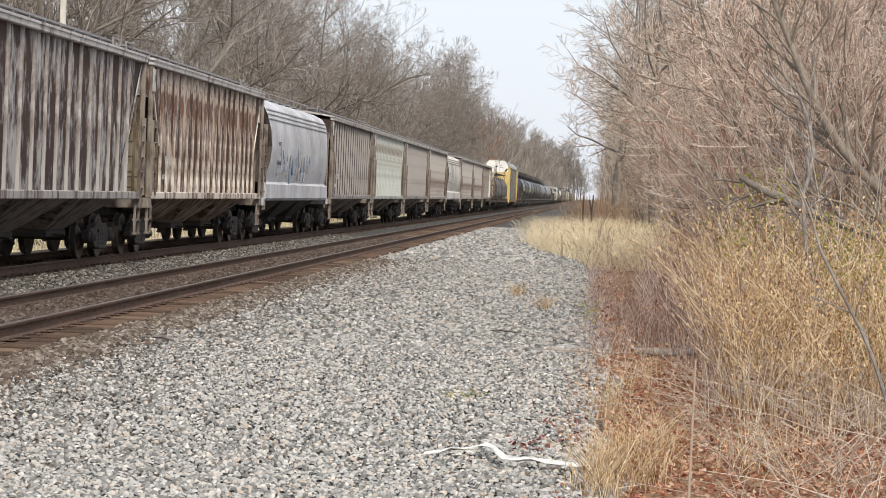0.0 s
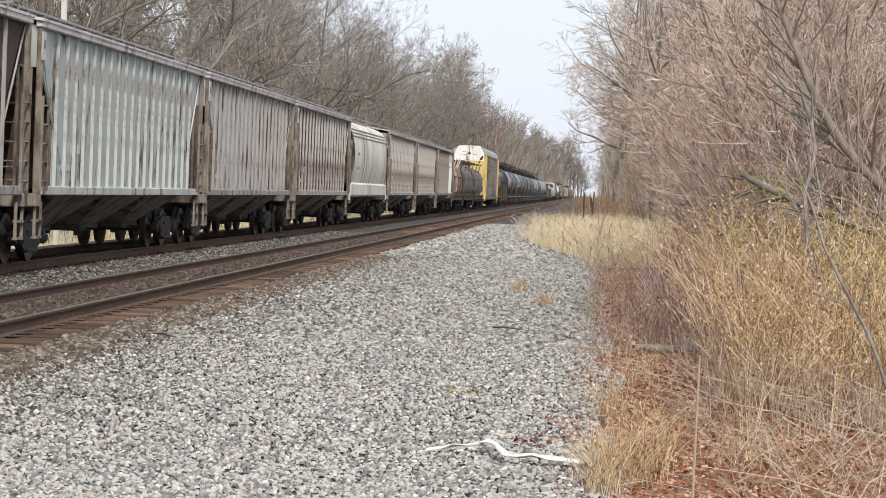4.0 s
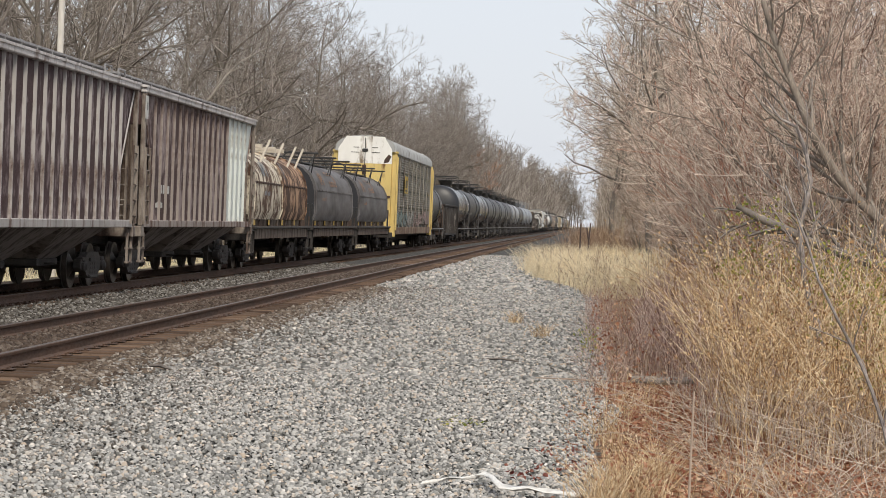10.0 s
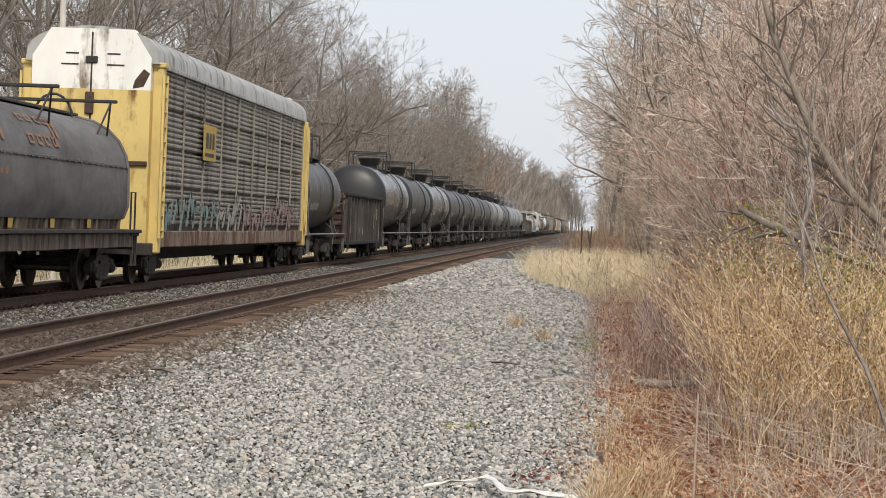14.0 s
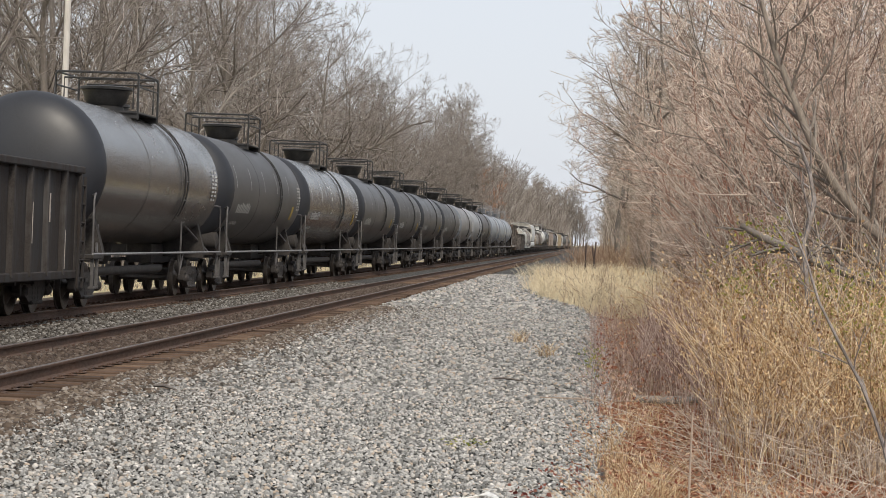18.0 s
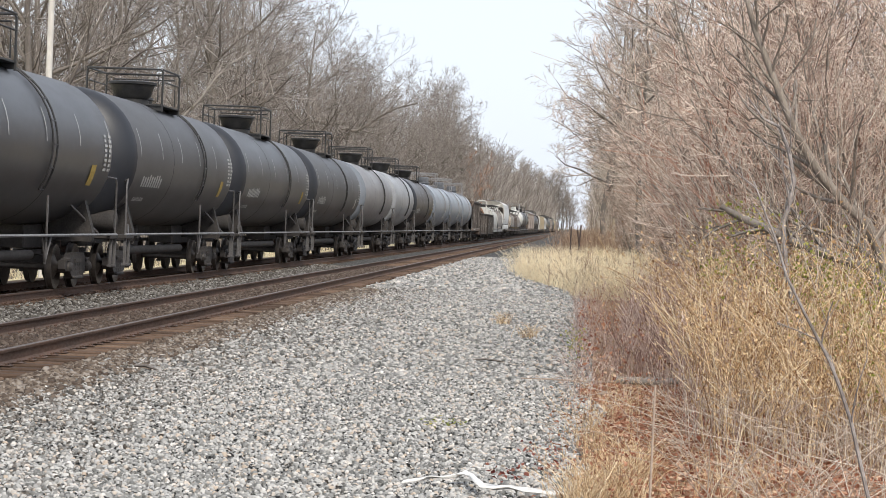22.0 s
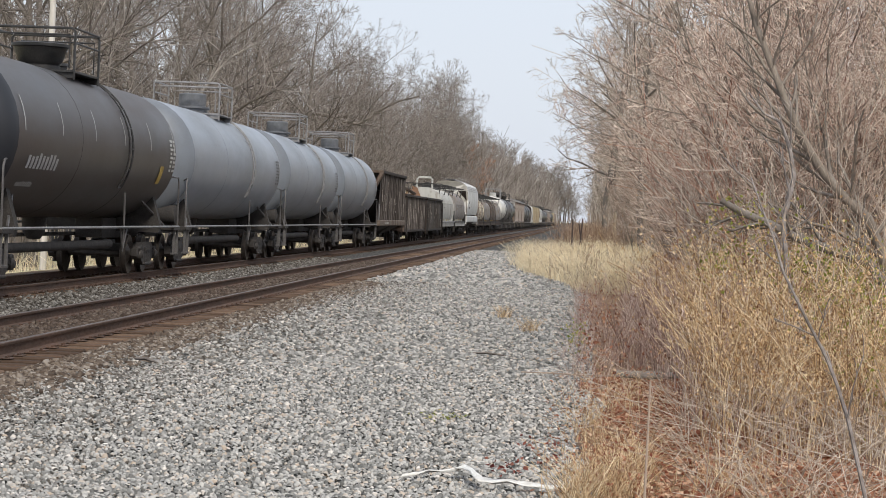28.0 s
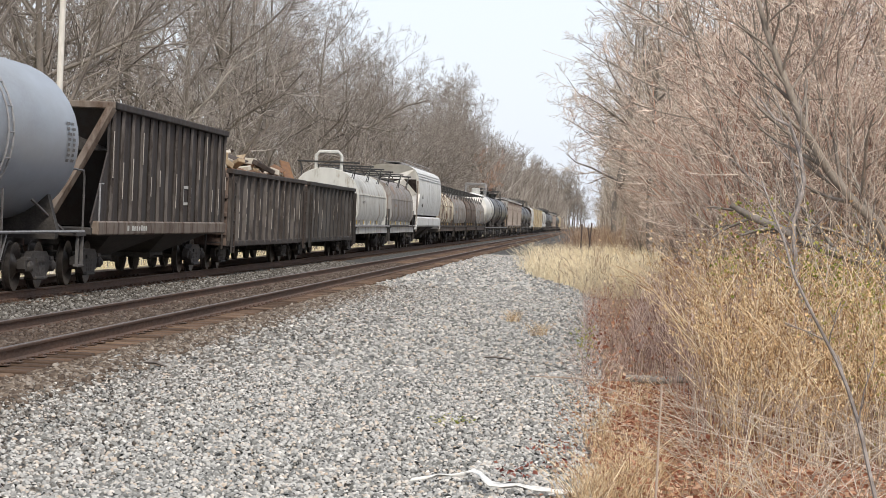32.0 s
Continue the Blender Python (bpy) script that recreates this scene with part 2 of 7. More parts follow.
cars, wheelsets = [], []


def truck_meshes():
    g = Geo()
    # bolster between the side frames
    g.box(-0.95, 0.95, -0.17, 0.17, 0.42, 0.68, 0.03).lathe([(0.0, 0.68), (0.3, 0.68), (0.3, 0.78), (0.0, 0.78)], 2, (0, 0, 0), 12)
    bolster = g.mesh("bolster", M_TRUCK, 35)
    side = Geo()
    arch = [(-1.12, 0.60), (-0.72, 0.62), (-0.52, 0.74), (0.52, 0.74), (0.72, 0.62), (1.12, 0.60), (1.12, 0.42), (1.03, 0.36), (0.98, 0.48), (0.74, 0.48), (0.69, 0.36), (0.46, 0.24), (-0.46, 0.24), (-0.69, 0.36), (-0.74, 0.48), (-0.98, 0.48), (-1.03, 0.36), (-1.12, 0.42)]
    side.prism(arch, 0, -0.075, 0.075)
    side.prism([(-0.34, 0.62), (0.34, 0.62), (0.34, 0.55), (-0.34, 0.55)], 0, -0.11, 0.11)
    side.box(-0.13, 0.13, -0.40, 0.40, 0.20, 0.27, 0.02)
    for y in (-0.22, -0.02, 0.18):
        for k in range(3):
            side.lathe([(0.075, 0.275 + k * 0.09), (0.09, 0.32 + k * 0.09), (0.075, 0.365 + k * 0.09)], 2, (0.0, y, 0), 7)
    for y in (-0.865, 0.865):
        side.lathe([(0.0, 0.17), (0.06, 0.17), (0.085, 0.14), (0.115, 0.12), (0.13, 0.0), (0.13, -0.1)], 0, (0, y, WHEEL_R), 10)
        side.box(-0.06, 0.1, y - 0.16, y + 0.16, 0.56, 0.64, 0.02)
    frame_me = side.mesh("side_frame", M_TRUCK, 35)
    w = Geo()
    for s in (-1, 1):
        prof = [(0.10, 0.62), (0.105, 0.86), (0.13, 0.82), (0.25, 0.755), (0.40, 0.815), (WHEEL_R, 0.81), (WHEEL_R, 0.715), (0.485, 0.70), (0.483, 0.68), (0.40, 0.69), (0.12, 0.62)]
        w.lathe([(r, s * h) for r, h in prof], 0, (0, 0, 0), 20)
    w.lathe([(0.0, -0.95), (0.075, -0.95), (0.085, -0.6), (0.08, 0.0), (0.085, 0.6), (0.075, 0.95), (0.0, 0.95)], 0, (0, 0, 0), 8)
    return bolster, frame_me, w.mesh("wheelset", M_WHEEL, 30)


BOLSTER, SIDE_FRAME, WHEELSET = truck_meshes()


def trucks(car, length, inset=2.1):
    for y in (inset, length - inset):
        tr = put("truck", BOLSTER, car, (0, y, 0))
        for s in (-1, 1):
            put("side_frame", SIDE_FRAME, tr, (s * 0.99, 0, 0))
        for dy in (-0.865, 0.865):
            ws = put("wheelset", WHEELSET, tr)
            ws.matrix_parent_inverse = Matrix.Translation((0, dy, WHEEL_R))
            wheelsets.append(ws)


def couplers(car, length):
    for y, d in ((0.0, 1), (length, -1)):
        g = Geo()
        g.box(-0.09, 0.09, y + d * 0.16, y + d * 1.2, 0.78, 0.95, 0.02)
        g.box(-0.14, 0.14, y + d * 0.005, y + d * 0.26, 0.72, 1.0, 0.04)
        g.box(-0.22, 0.22, y + d * 0.62, y + d * 0.72, 0.68, 1.06, 0.03)
        part("coupler", g, M_COUPLER, car, smooth=40)
        h = Geo()
        h.tube([(0.3, y + d * 0.55, 0.8), (0.32, y + d * 0.3, 0.55), (0.3, y + d * 0.08, 0.42), (0.22, y + d * 0.0, 0.45)], 0.028, 6)
        part("brake_hose", h, M_BLACK, car, smooth=60)


def ladder(car, mat, x, y, z0, z1, width, n, along="y", name="ladder"):
    """Two stiles and n rungs; it lies along y, or across the end of the car along x."""
    g = Geo()
    ends = ((x, y), (x, y + width)) if along == "y" else ((x, y), (x + width, y))
    for a, b in ends:
        g.box(a - 0.025, a + 0.025, b - 0.025, b + 0.025, z0, z1)
    for k in range(n):
        z = z0 + (z1 - z0) * (k + 0.5) / n
        g.tube([(*ends[0], z), (*ends[1], z)], 0.018, 5)
    return part(name, g, mat, car)


def grab_iron(car, mat, pts, r=0.02, name="handrail"):
    return part(name, Geo().tube(pts, r, 6), mat, car, smooth=50)


def bars(car, mat, x, y, z, width, height, n, sign=1, name="stencil"):
    """Lettering that cannot be read, as short upright bars on the side of the car."""
    g = Geo()
    rnd = random.Random(int(y * 100 + z * 10))
    step = width / n
    for k in range(n):
        if rnd.random() < 0.12:
            continue
        h = height * rnd.uniform(0.75, 1.0)
        g.box(x, x + sign * 0.006, y + k * step, y + k * step + step * rnd.uniform(0.45, 0.75), z, z + h)
    ob = part(name, g, mat, car)
    ob["kind"] = "stuff"
    return ob


def new_car(name, u, label, category, group):
    car = thing(name, label, category, (TRACK_X, u, 0), group)
    cars.append((car, u))
    return car


END_GEAR = car_paint("end_gear_grey_brown", (0.27, 0.235, 0.205), (0.11, 0.075, 0.06), 0.45, dirt=0.3, seed=15)
CHORD_PALE = car_paint("roof_edge_pale", (0.58, 0.555, 0.54), (0.25, 0.19, 0.16), 0.22, dirt=0.25, seed=18)
# brown kept dark to hold the shade inside the hopper end openings
SHADED_SLOPE = car_paint("slope_sheet_shaded_brown", (0.075, 0.058, 0.05), (0.045, 0.032, 0.028), 0.5, dirt=0.3, seed=13)
END_BROWN = car_paint("end_plate_brown", (0.26, 0.20, 0.15), (0.12, 0.07, 0.05), 0.5, dirt=0.3, seed=14)
M_SMUDGE = plain("graffiti_slate_blue", (0.13, 0.16, 0.20), (0.22, 0.23, 0.24), 0.7, 0.0, 9, 0.1)


def end_gear(car, mat, length, top, sill=1.30):
    """Corner posts, ladders, steps and end platforms at both ends of a hopper car."""
    for y, d in ((0.45, 1), (length - 0.45, -1)):
        for s in (-1, 1):
            g = Geo()
            g.box(s * 1.48, s * 1.58, y - 0.06, y + 0.06, sill, top, 0.015)
            part("corner_post", g, mat, car)
            ladder(car, mat, s * 1.60, y + (0.02 if d > 0 else -0.47), 1.35, top - 1.25, 0.45, 5)
            g = Geo()
            for yy in (y + d * 0.0, y + d * 0.42):
                g.box(s * 1.50, s * 1.55, yy - 0.022, yy + 0.022, 0.50, 1.15)
            for z in (0.52, 0.82):
                g.box(s * 1.47, s * 1.57, min(y, y + d * 0.42), max(y, y + d * 0.42), z - 0.02, z + 0.02)
            part("step", g, mat, car)
        g = Geo()
        g.box(-1.58, 1.58, y - 0.14, y + 0.22 if d > 0 else y + 0.14, 1.06, sill, 0.02)
        part("end_sill", g, mat, car)
        ladder(car, mat, -1.35 if d > 0 else 0.85, y - d * 0.09, 1.35, top - 0.25, 0.5, 8, "x")
        grab_iron(car, mat, [(-1.3, y - d * 0.12, 1.75), (1.3, y - d * 0.12, 1.75)], 0.018)


def bays(car, mat, length, n, top, bottom=0.48, half=1.45):
    """Sloping hopper bays under the body, one part each, with their gates."""
    y0, y1 = 2.3, length - 2.3
    w = (y1 - y0) / n
    for k in range(n):
        a, b = y0 + k * w, y0 + (k + 1) * w
        c = (a + b) / 2
        g = Geo()
        upper = [(-half, a + 0.03, top), (half, a + 0.03, top), (half, b - 0.03, top), (-half, b - 0.03, top)]
        lower = [(-0.62, c - 0.8, bottom + 0.14), (0.62, c - 0.8, bottom + 0.14), (0.62, c + 0.8, bottom + 0.14), (-0.62, c + 0.8, bottom + 0.14)]
        g.add(upper + lower, [(0, 1, 5, 4), (1, 2, 6, 5), (2, 3, 7, 6), (3, 0, 4, 7), (4, 5, 6, 7), (0, 3, 2, 1)])
        bay = part("hopper_bay", g, mat, car)
        g = Geo().box(-0.66, 0.66, c - 0.84, c + 0.84, bottom, bottom + 0.14, 0.02)
        g.tube([(-0.9, c - 0.3, bottom + 0.05), (0.9, c - 0.3, bottom + 0.05)], 0.025, 6)
        part("outlet_gate", g, M_UNDER, bay)


def ribbed_hopper(u, length, body, rib, under, label, ribs=18, top=4.28, end_mat=None, tail=None, group="covered hopper cars", gap=1.3, placard=True):
    """A covered hopper car with upright side posts. tail: material of the last panels."""
    car = new_car("covered_hopper_car", u, label, "hopper car", group)
    end_mat = end_mat or rib
    y0, y1, sill = 0.45, length - 0.45, 1.36
    half = 1.48
    # side sheets, cut away at the ends over the slope sheets
    for s in (-1, 1):
        front = [(y0 + gap, sill), (y0 + gap, 2.55), (y0 + 0.1, top - 0.5)]
        prof = [(y0, top), (y1, top), (y1 - gap, 2.45), (y1 - gap, sill)] + front
        part("end_plate", Geo().prism([(y0 + 0.08, sill), (y0 + gap, sill), (y0 + gap, 2.55), (y0 + 0.08, 2.55)], 0, s * (half - 0.04), s * (half - 0.01)), end_mat if end_mat is not rib else END_BROWN, car)
        if tail:
            cut = y1 - 4.3
            part("side_sheet", Geo().prism([(y0, top), (cut, top), (cut, sill)] + front, 0, s * (half - 0.03), s * half), body, car)
            part("side_sheet", Geo().prism([(cut, top), (y1, top), (y1 - gap, 2.45), (y1 - gap, sill), (cut, sill)], 0, s * (half - 0.03), s * half), tail, car)
        else:
            part("side_sheet", Geo().prism(prof, 0, s * (half - 0.03), s * half), body, car)
        g = Geo().box(s * (half - 0.03), s * 1.58, y0 + 0.2, y1 - 0.2, sill - 0.09, sill + 0.07, 0.015)
        part("side_sill", g, rib, car)
        g = Geo().box(s * (half - 0.02), s * 1.60, y0 - 0.1, y1 + 0.1, top - 0.05, top + 0.10, 0.02)
        part("top_chord", g, CHORD_PALE, car)
        ya, yb = y0 + gap + 0.12, y1 - gap - 0.12
        me_a = Geo().prism([(half, -0.034), (half + 0.06, -0.019), (half + 0.06, 0.019), (half, 0.034)], 2, sill + 0.05, top - 0.03)
        rib_me = me_a.mesh("rib", rib)
        tail_me = me_a.mesh("rib", tail) if tail else None
        for k in range(ribs):
            y = ya + (yb - ya) * k / (ribs - 1)
            ob = put("rib", tail_me if tail and y > y1 - 4.2 else rib_me, car, (0, y, 0))
            if s < 0:
                ob.rotation_euler = (0, 0, math.pi)
        for d, e in ((y0, 1), (y1, -1)):
            part("corner_rib", Geo().tube([(s * 1.49, d + e * 0.08, top - 0.1), (s * 1.49, d + e * gap, 2.48)], 0.022, 5), rib, car)
    # slope sheets, coloured dark for the shade in the cutaways, and inner ends
    for d, e in ((y0, 1), (y1, -1)):
        g = Geo()
        g.add([(-half, d + e * 0.1, top - 0.1), (half, d + e * 0.1, top - 0.1), (half, d + e * 2.3, sill), (-half, d + e * 2.3, sill),
               (-half, d + e * 0.16, top - 0.1), (half, d + e * 0.16, top - 0.1), (half, d + e * 2.36, sill), (-half, d + e * 2.36, sill)],
              [(0, 1, 2, 3), (4, 7, 6, 5), (0, 4, 5, 1), (2, 6, 7, 3), (1, 5, 6, 2), (0, 3, 7, 4)])
        part("slope_sheet", g, SHADED_SLOPE, car)
        part("end_sheet", Geo().box(-half, half, d - 0.02, d + 0.02, top - 0.75, top), body, car)
        for s in (-1, 1) if e > 0 else ():
            part("end_plate", Geo().prism([(s * 1.40, sill - 0.05), (s * 0.95, sill - 0.05), (s * 1.05, top - 1.9), (s * 1.22, top - 0.76), (s * 1.40, top - 0.76)], 1, d - 0.02, d + 0.02), end_mat if end_mat is not rib else END_BROWN, car)
    # roof
    roof = [(-1.62, top + 0.06), (-1.62, top + 0.11), (-0.55, top + 0.27), (0.55, top + 0.27), (1.62, top + 0.11), (1.62, top + 0.06), (0.5, top + 0.2), (-0.5, top + 0.2)]
    part("roof", Geo().prism(roof, 1, y0 - 0.15, y1 + 0.15), CHORD_PALE, car)
    part("hatch_cover", Geo().box(-0.3, 0.3, 1.3, length - 1.3, top + 0.27, top + 0.35, 0.03), body, car)
    for s in (-1, 1):
        g = Geo()
        g.box(s * 0.5, s * 0.9, 0.5, length - 0.5, top + 0.36, top + 0.40)
        for k in range(14):
            y = 0.8 + (length - 1.6) * k / 13
            g.box(s * 0.5, s * 0.9, y - 0.03, y + 0.03, top + 0.18, top + 0.36)
        part("running_board", g, M_GREYRAIL, car)
    for y in (0.7, length - 0.7):
        for s in (-1, 1):
            grab_iron(car, M_GREYRAIL, [(s * 0.95, y - 0.35, top + 0.12), (s * 0.95, y - 0.35, top + 0.45), (s * 0.95, y + 0.35, top + 0.45), (s * 0.95, y + 0.35, top + 0.12)], 0.022, "roof_grab_iron")
    bays(car, under, length, 3, sill - 0.07)
    part("center_sill", Geo().box(-0.3, 0.3, 0.6, length - 0.6, 0.85, 1.1, 0.02), M_UNDER, car)
    end_gear(car, END_GEAR, length, top)
    if placard:
        g = Geo().box(1.585, 1.60, 0.30, 0.60, top - 0.62, top - 0.12)
        part("number_board", g, M_WHITEMARK, car)
        bars(car, M_BLACK, 1.60, 0.34, top - 0.42, 0.22, 0.16, 2)
        bars(car, M_WHITEMARK, half + 0.002, 2.35, 2.05, 1.7, 0.22, 6)
        bars(car, M_WHITEMARK, half + 0.002, 2.35, 1.72, 0.9, 0.14, 6)
    trucks(car, length)
    couplers(car, length)
    return car


def curved_hopper(u, length, body, stripe, label, top=4.42, wide=1.60, group="covered hopper cars", graffiti=None, ends=None):
    """A covered hopper car with smooth bulging sides."""
    car = new_car("covered_hopper_car", u, label, "hopper car", group)
    k = top / 4.42
    prof = [(0.45, 4.42), (0.95, 4.36), (1.28, 4.20), (1.42, 4.02), (1.50, 3.80), (1.575, 3.35), (1.60, 2.9), (1.58, 2.45), (1.50, 2.0), (1.43, 1.78)]
    prof = [(x, z * k) for x, z in prof]
    ring = [(-x, z) for x, z in prof[::-1]] + prof
    n = len(ring)

    def edge(z):
        q = (z - 1.5) / (top - 1.5)
        return 0.5 + 0.95 * math.sin(math.pi * min(1, max(0, q))) ** 1.2
    vs, fs = [], []
    cuts = [0.0, 0.15, 0.35, 0.65, 0.85, 1.0]
    for c in cuts:
        for x, z in ring:
            e = edge(z)
            vs.append((x, e + (length - 2 * e) * c, z))
    for a in range(len(cuts) - 1):
        for i in range(n - 1):
            fs.append((a * n + i, a * n + i + 1, (a + 1) * n + i + 1, (a + 1) * n + i))
    fs.append(tuple(a * n for a in range(len(cuts))) + tuple(a * n + n - 1 for a in reversed(range(len(cuts)))))
    part("body_shell", Geo().add(vs, fs), body, car, smooth=32)
    # end sheets carry the shade behind the shell's edge as dark colour
    part("end_sheet", Geo().add(vs[:n], [tuple(range(n))[::-1]]), ends or SHADED_SLOPE, car)
    part("end_sheet", Geo().add(vs[-n:], [tuple(range(n))]), SHADED_SLOPE, car)
    for s in (-1, 1):
        skirt = [(s * 1.44, 1.80), (s * 1.56, 1.72), (s * 1.57, 1.30), (s * 1.50, 1.22), (s * 1.40, 1.24)]
        part("side_sill", Geo().prism(skirt, 1, 0.75, length - 0.75), body, car, smooth=40)
        for z, x in ((3.72 * k, 1.52), (3.86 * k, 1.485), (4.0 * k, 1.435)):
            part("side_moulding", Geo().box(s * (x - 0.02), s * (x + 0.025), 1.05, length - 1.05, z - 0.022, z + 0.022, 0.008), stripe, car)
        if stripe is not body and stripe is not M_MOULD:
            for y in (length * 0.30, length * 0.36):
                pts = [(s * (x + 0.004), y, z) for x, z in prof[3:]]
                g = Geo()
                g.add([p for q in pts for p in (q, (q[0], q[1] + 0.35, q[2]))], [(2 * i, 2 * i + 1, 2 * i + 3, 2 * i + 2) for i in range(len(pts) - 1)])
                part("dust_band", g, stripe, car, smooth=60)
    for d, e in ((0.5, 1), (length - 0.5, -1)):
        g = Geo()
        g.add([(-1.4, d + e * 0.2, 3.9), (1.4, d + e * 0.2, 3.9), (1.4, d + e * 2.4, 1.3), (-1.4, d + e * 2.4, 1.3)], [(0, 1, 2, 3)])
        g.box(-0.15, 0.15, d - 0.05, d + 0.05, 1.2, 3.9)
        part("slope_sheet", g, SHADED_SLOPE, car)
    part("roof_walk", Geo().box(-0.45, 0.45, 0.5, length - 0.5, top + 0.12, top + 0.16, 0.01), M_GREYRAIL, car)
    for s in (-1, 1):
        g = Geo()
        m = 9
        for q in range(m):
            y = 0.7 + (length - 1.4) * q / (m - 1)
            g.tube([(s * 0.7, y, top - 0.05), (s * 0.7, y, top + 0.26)], 0.018, 5)
        g.tube([(s * 0.7, 0.7, top + 0.26), (s * 0.7, length - 0.7, top + 0.26)], 0.018, 5)
        part("roof_handrail", g, M_GREYRAIL, car)
    for q in range(8):
        y = 1.8 + (length - 3.6) * q / 7
        part("hatch_cover", Geo().lathe([(0.0, 0.12), (0.26, 0.11), (0.3, 0.07), (0.3, -0.08)], 2, (0.3, y, top - 0.02), 14), M_GREYRAIL, car, smooth=40)
    bays(car, M_UNDER, length, 3, 1.28, half=1.35)
    part("center_sill", Geo().box(-0.3, 0.3, 0.6, length - 0.6, 0.85, 1.15, 0.02), M_UNDER, car)
    for y, d in ((0.45, 1), (length - 0.45, -1)):
        for s in (-1, 1):
            ladder(car, END_GEAR, s * 1.50, y if d > 0 else y - 0.45, 0.95, top - 0.9, 0.45, 7)
        part("end_sill", Geo().box(-1.55, 1.55, y - 0.14, y + 0.14, 1.06, 1.30, 0.02), body, car)
    bars(car, M_BLACK, 1.592, length * 0.16, 2.85, 0.8, 0.24, 4)
    bars(car, M_BLACK, 1.575, length * 0.16, 2.35, 1.1, 0.24, 6)
    if graffiti:
        rnd = random.Random(5)
        for q in range(11):
            y = 3.2 + q * 0.72
            z = rnd.uniform(1.75, 2.2)
            x = 1.52 if z < 2.1 else 1.56
            g = Geo().tube([(x, y, z), (x + 0.02, y + rnd.uniform(-0.1, 0.25), z + 0.35), (1.59, y + rnd.uniform(0.0, 0.3), z + rnd.uniform(0.5, 0.95)), (1.565, y + 0.45, z + 0.3)], 0.035, 4)
            part("graffiti", g, graffiti[q % len(graffiti)], car)
    trucks(car, length)
    couplers(car, length)
    return car


def tank_car(u, length, shell, label, radius=1.55, zc=2.83, head=None, fittings=None, marks=True, dome="bowl", group="tank cars", frame_high=0.0):
    car = new_car("tank_car", u, label, "tank car", group)
    fittings = fittings or M_BLACK
    top = zc + radius
    a, b = 0.75, length - 0.75
    e = 0.62
    hd = [(radius * math.sin(q), e * (1 - math.cos(q))) for q in (radians(90) * i / 7 for i in range(8))]
    prof = [(r, a + h) for r, h in hd]
    rest = [(radius, a + e + 0.02)]
    rest += [(radius, a + e + (b - a - 2 * e) * q / 6) for q in range(1, 6)]
    rest += [(r, b - h) for r, h in hd[::-1]]
    # near head only: the shade on it is put into a darker colour
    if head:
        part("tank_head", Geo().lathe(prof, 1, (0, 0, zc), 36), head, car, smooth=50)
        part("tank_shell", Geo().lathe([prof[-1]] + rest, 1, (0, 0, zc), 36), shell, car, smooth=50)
    else:
        part("tank_shell", Geo().lathe(prof + rest, 1, (0, 0, zc), 36), shell, car, smooth=50)
    for q in (2, 4):
        y = a + e + (b - a - 2 * e) * q / 6
        part("weld_seam", Geo().lathe([(radius, y - 0.02), (radius + 0.006, y - 0.012), (radius + 0.006, y + 0.012), (radius, y + 0.02)], 1, (0, 0, zc), 36), shell, car, smooth=60)
    mid = length / 2
    if dome == "bowl":
        pr = [(0.42, 0.0), (0.42, 0.10), (0.38, 0.13), (0.46, 0.20), (0.56, 0.48), (0.61, 0.50), (0.61, 0.56), (0.52, 0.58), (0.0, 0.56)]
    else:
        pr = [(0.44, 0.0), (0.44, 0.12), (0.52, 0.14), (0.52, 0.18), (0.40, 0.20), (0.40, 0.54), (0.35, 0.58), (0.0, 0.58)]
    part("dome_housing", Geo().lathe(pr, 2, (0, mid, top - 0.04), 24), fittings if dome == "bowl" or shell is WHITE_TANK else CAN_GREY, car, smooth=35)
    part("manway", Geo().lathe([(0.26, 0.0), (0.26, 0.16), (0.30, 0.18), (0.28, 0.24), (0.0, 0.26)], 2, (0, mid + 1.3, top - 0.03), 16), fittings, car, smooth=40)
    pf = Geo()
    pf.box(-0.95, -0.52, mid - 1.1, mid + 1.4, top - 0.1, top - 0.06).box(0.52, 0.95, mid - 1.1, mid + 1.4, top - 0.1, top - 0.06)
    for y in (mid - 1.0, mid + 1.3):
        pf.box(-0.95, 0.95, y - 0.04, y + 0.04, top - 0.22, top - 0.06)
    part("platform", pf, fittings, car)
    rail = M_BLACK if fittings is M_BLACK else M_GREYRAIL
    h = 0.80 + frame_high
    for y in (mid - 1.0, mid + 1.3):
        grab_iron(car, rail, [(-0.95, y, top - 0.25), (-0.95, y, top + h - 0.06), (-0.89, y, top + h), (0.89, y, top + h), (0.95, y, top + h - 0.06), (0.95, y, top - 0.25)], 0.027 + 0.02 * (frame_high > 0), "railing_frame")
        grab_iron(car, rail, [(-0.8, y + 0.2, top), (-0.8, y + 0.2, top + h - 0.12), (0.8, y + 0.2, top + h - 0.12), (0.8, y + 0.2, top)], 0.02, "railing_frame")
    for s in (-1, 1):
        grab_iron(car, rail, [(s * 0.95, mid - 1.0, top + h - 0.3), (s * 0.95, mid + 1.3, top + h - 0.3)], 0.02, "platform_railing")
        grab_iron(car, rail, [(s * 0.95, mid - 1.0, top + h), (s * 0.95, mid + 1.3, top + h)], 0.024, "platform_railing")
        # ladder that follows the shell
        g = Geo()
        angs = [radians(q) for q in range(-32, 72, 8)]
        for dy in (1.78, 2.12):
            g.tube([(s * (radius + 0.06) * math.cos(q), mid + dy, zc + (radius + 0.06) * math.sin(q)) for q in angs], 0.02, 5)
        for q in angs[::2]:
            x, z = s * (radius + 0.06) * math.cos(q), zc + (radius + 0.06) * math.sin(q)
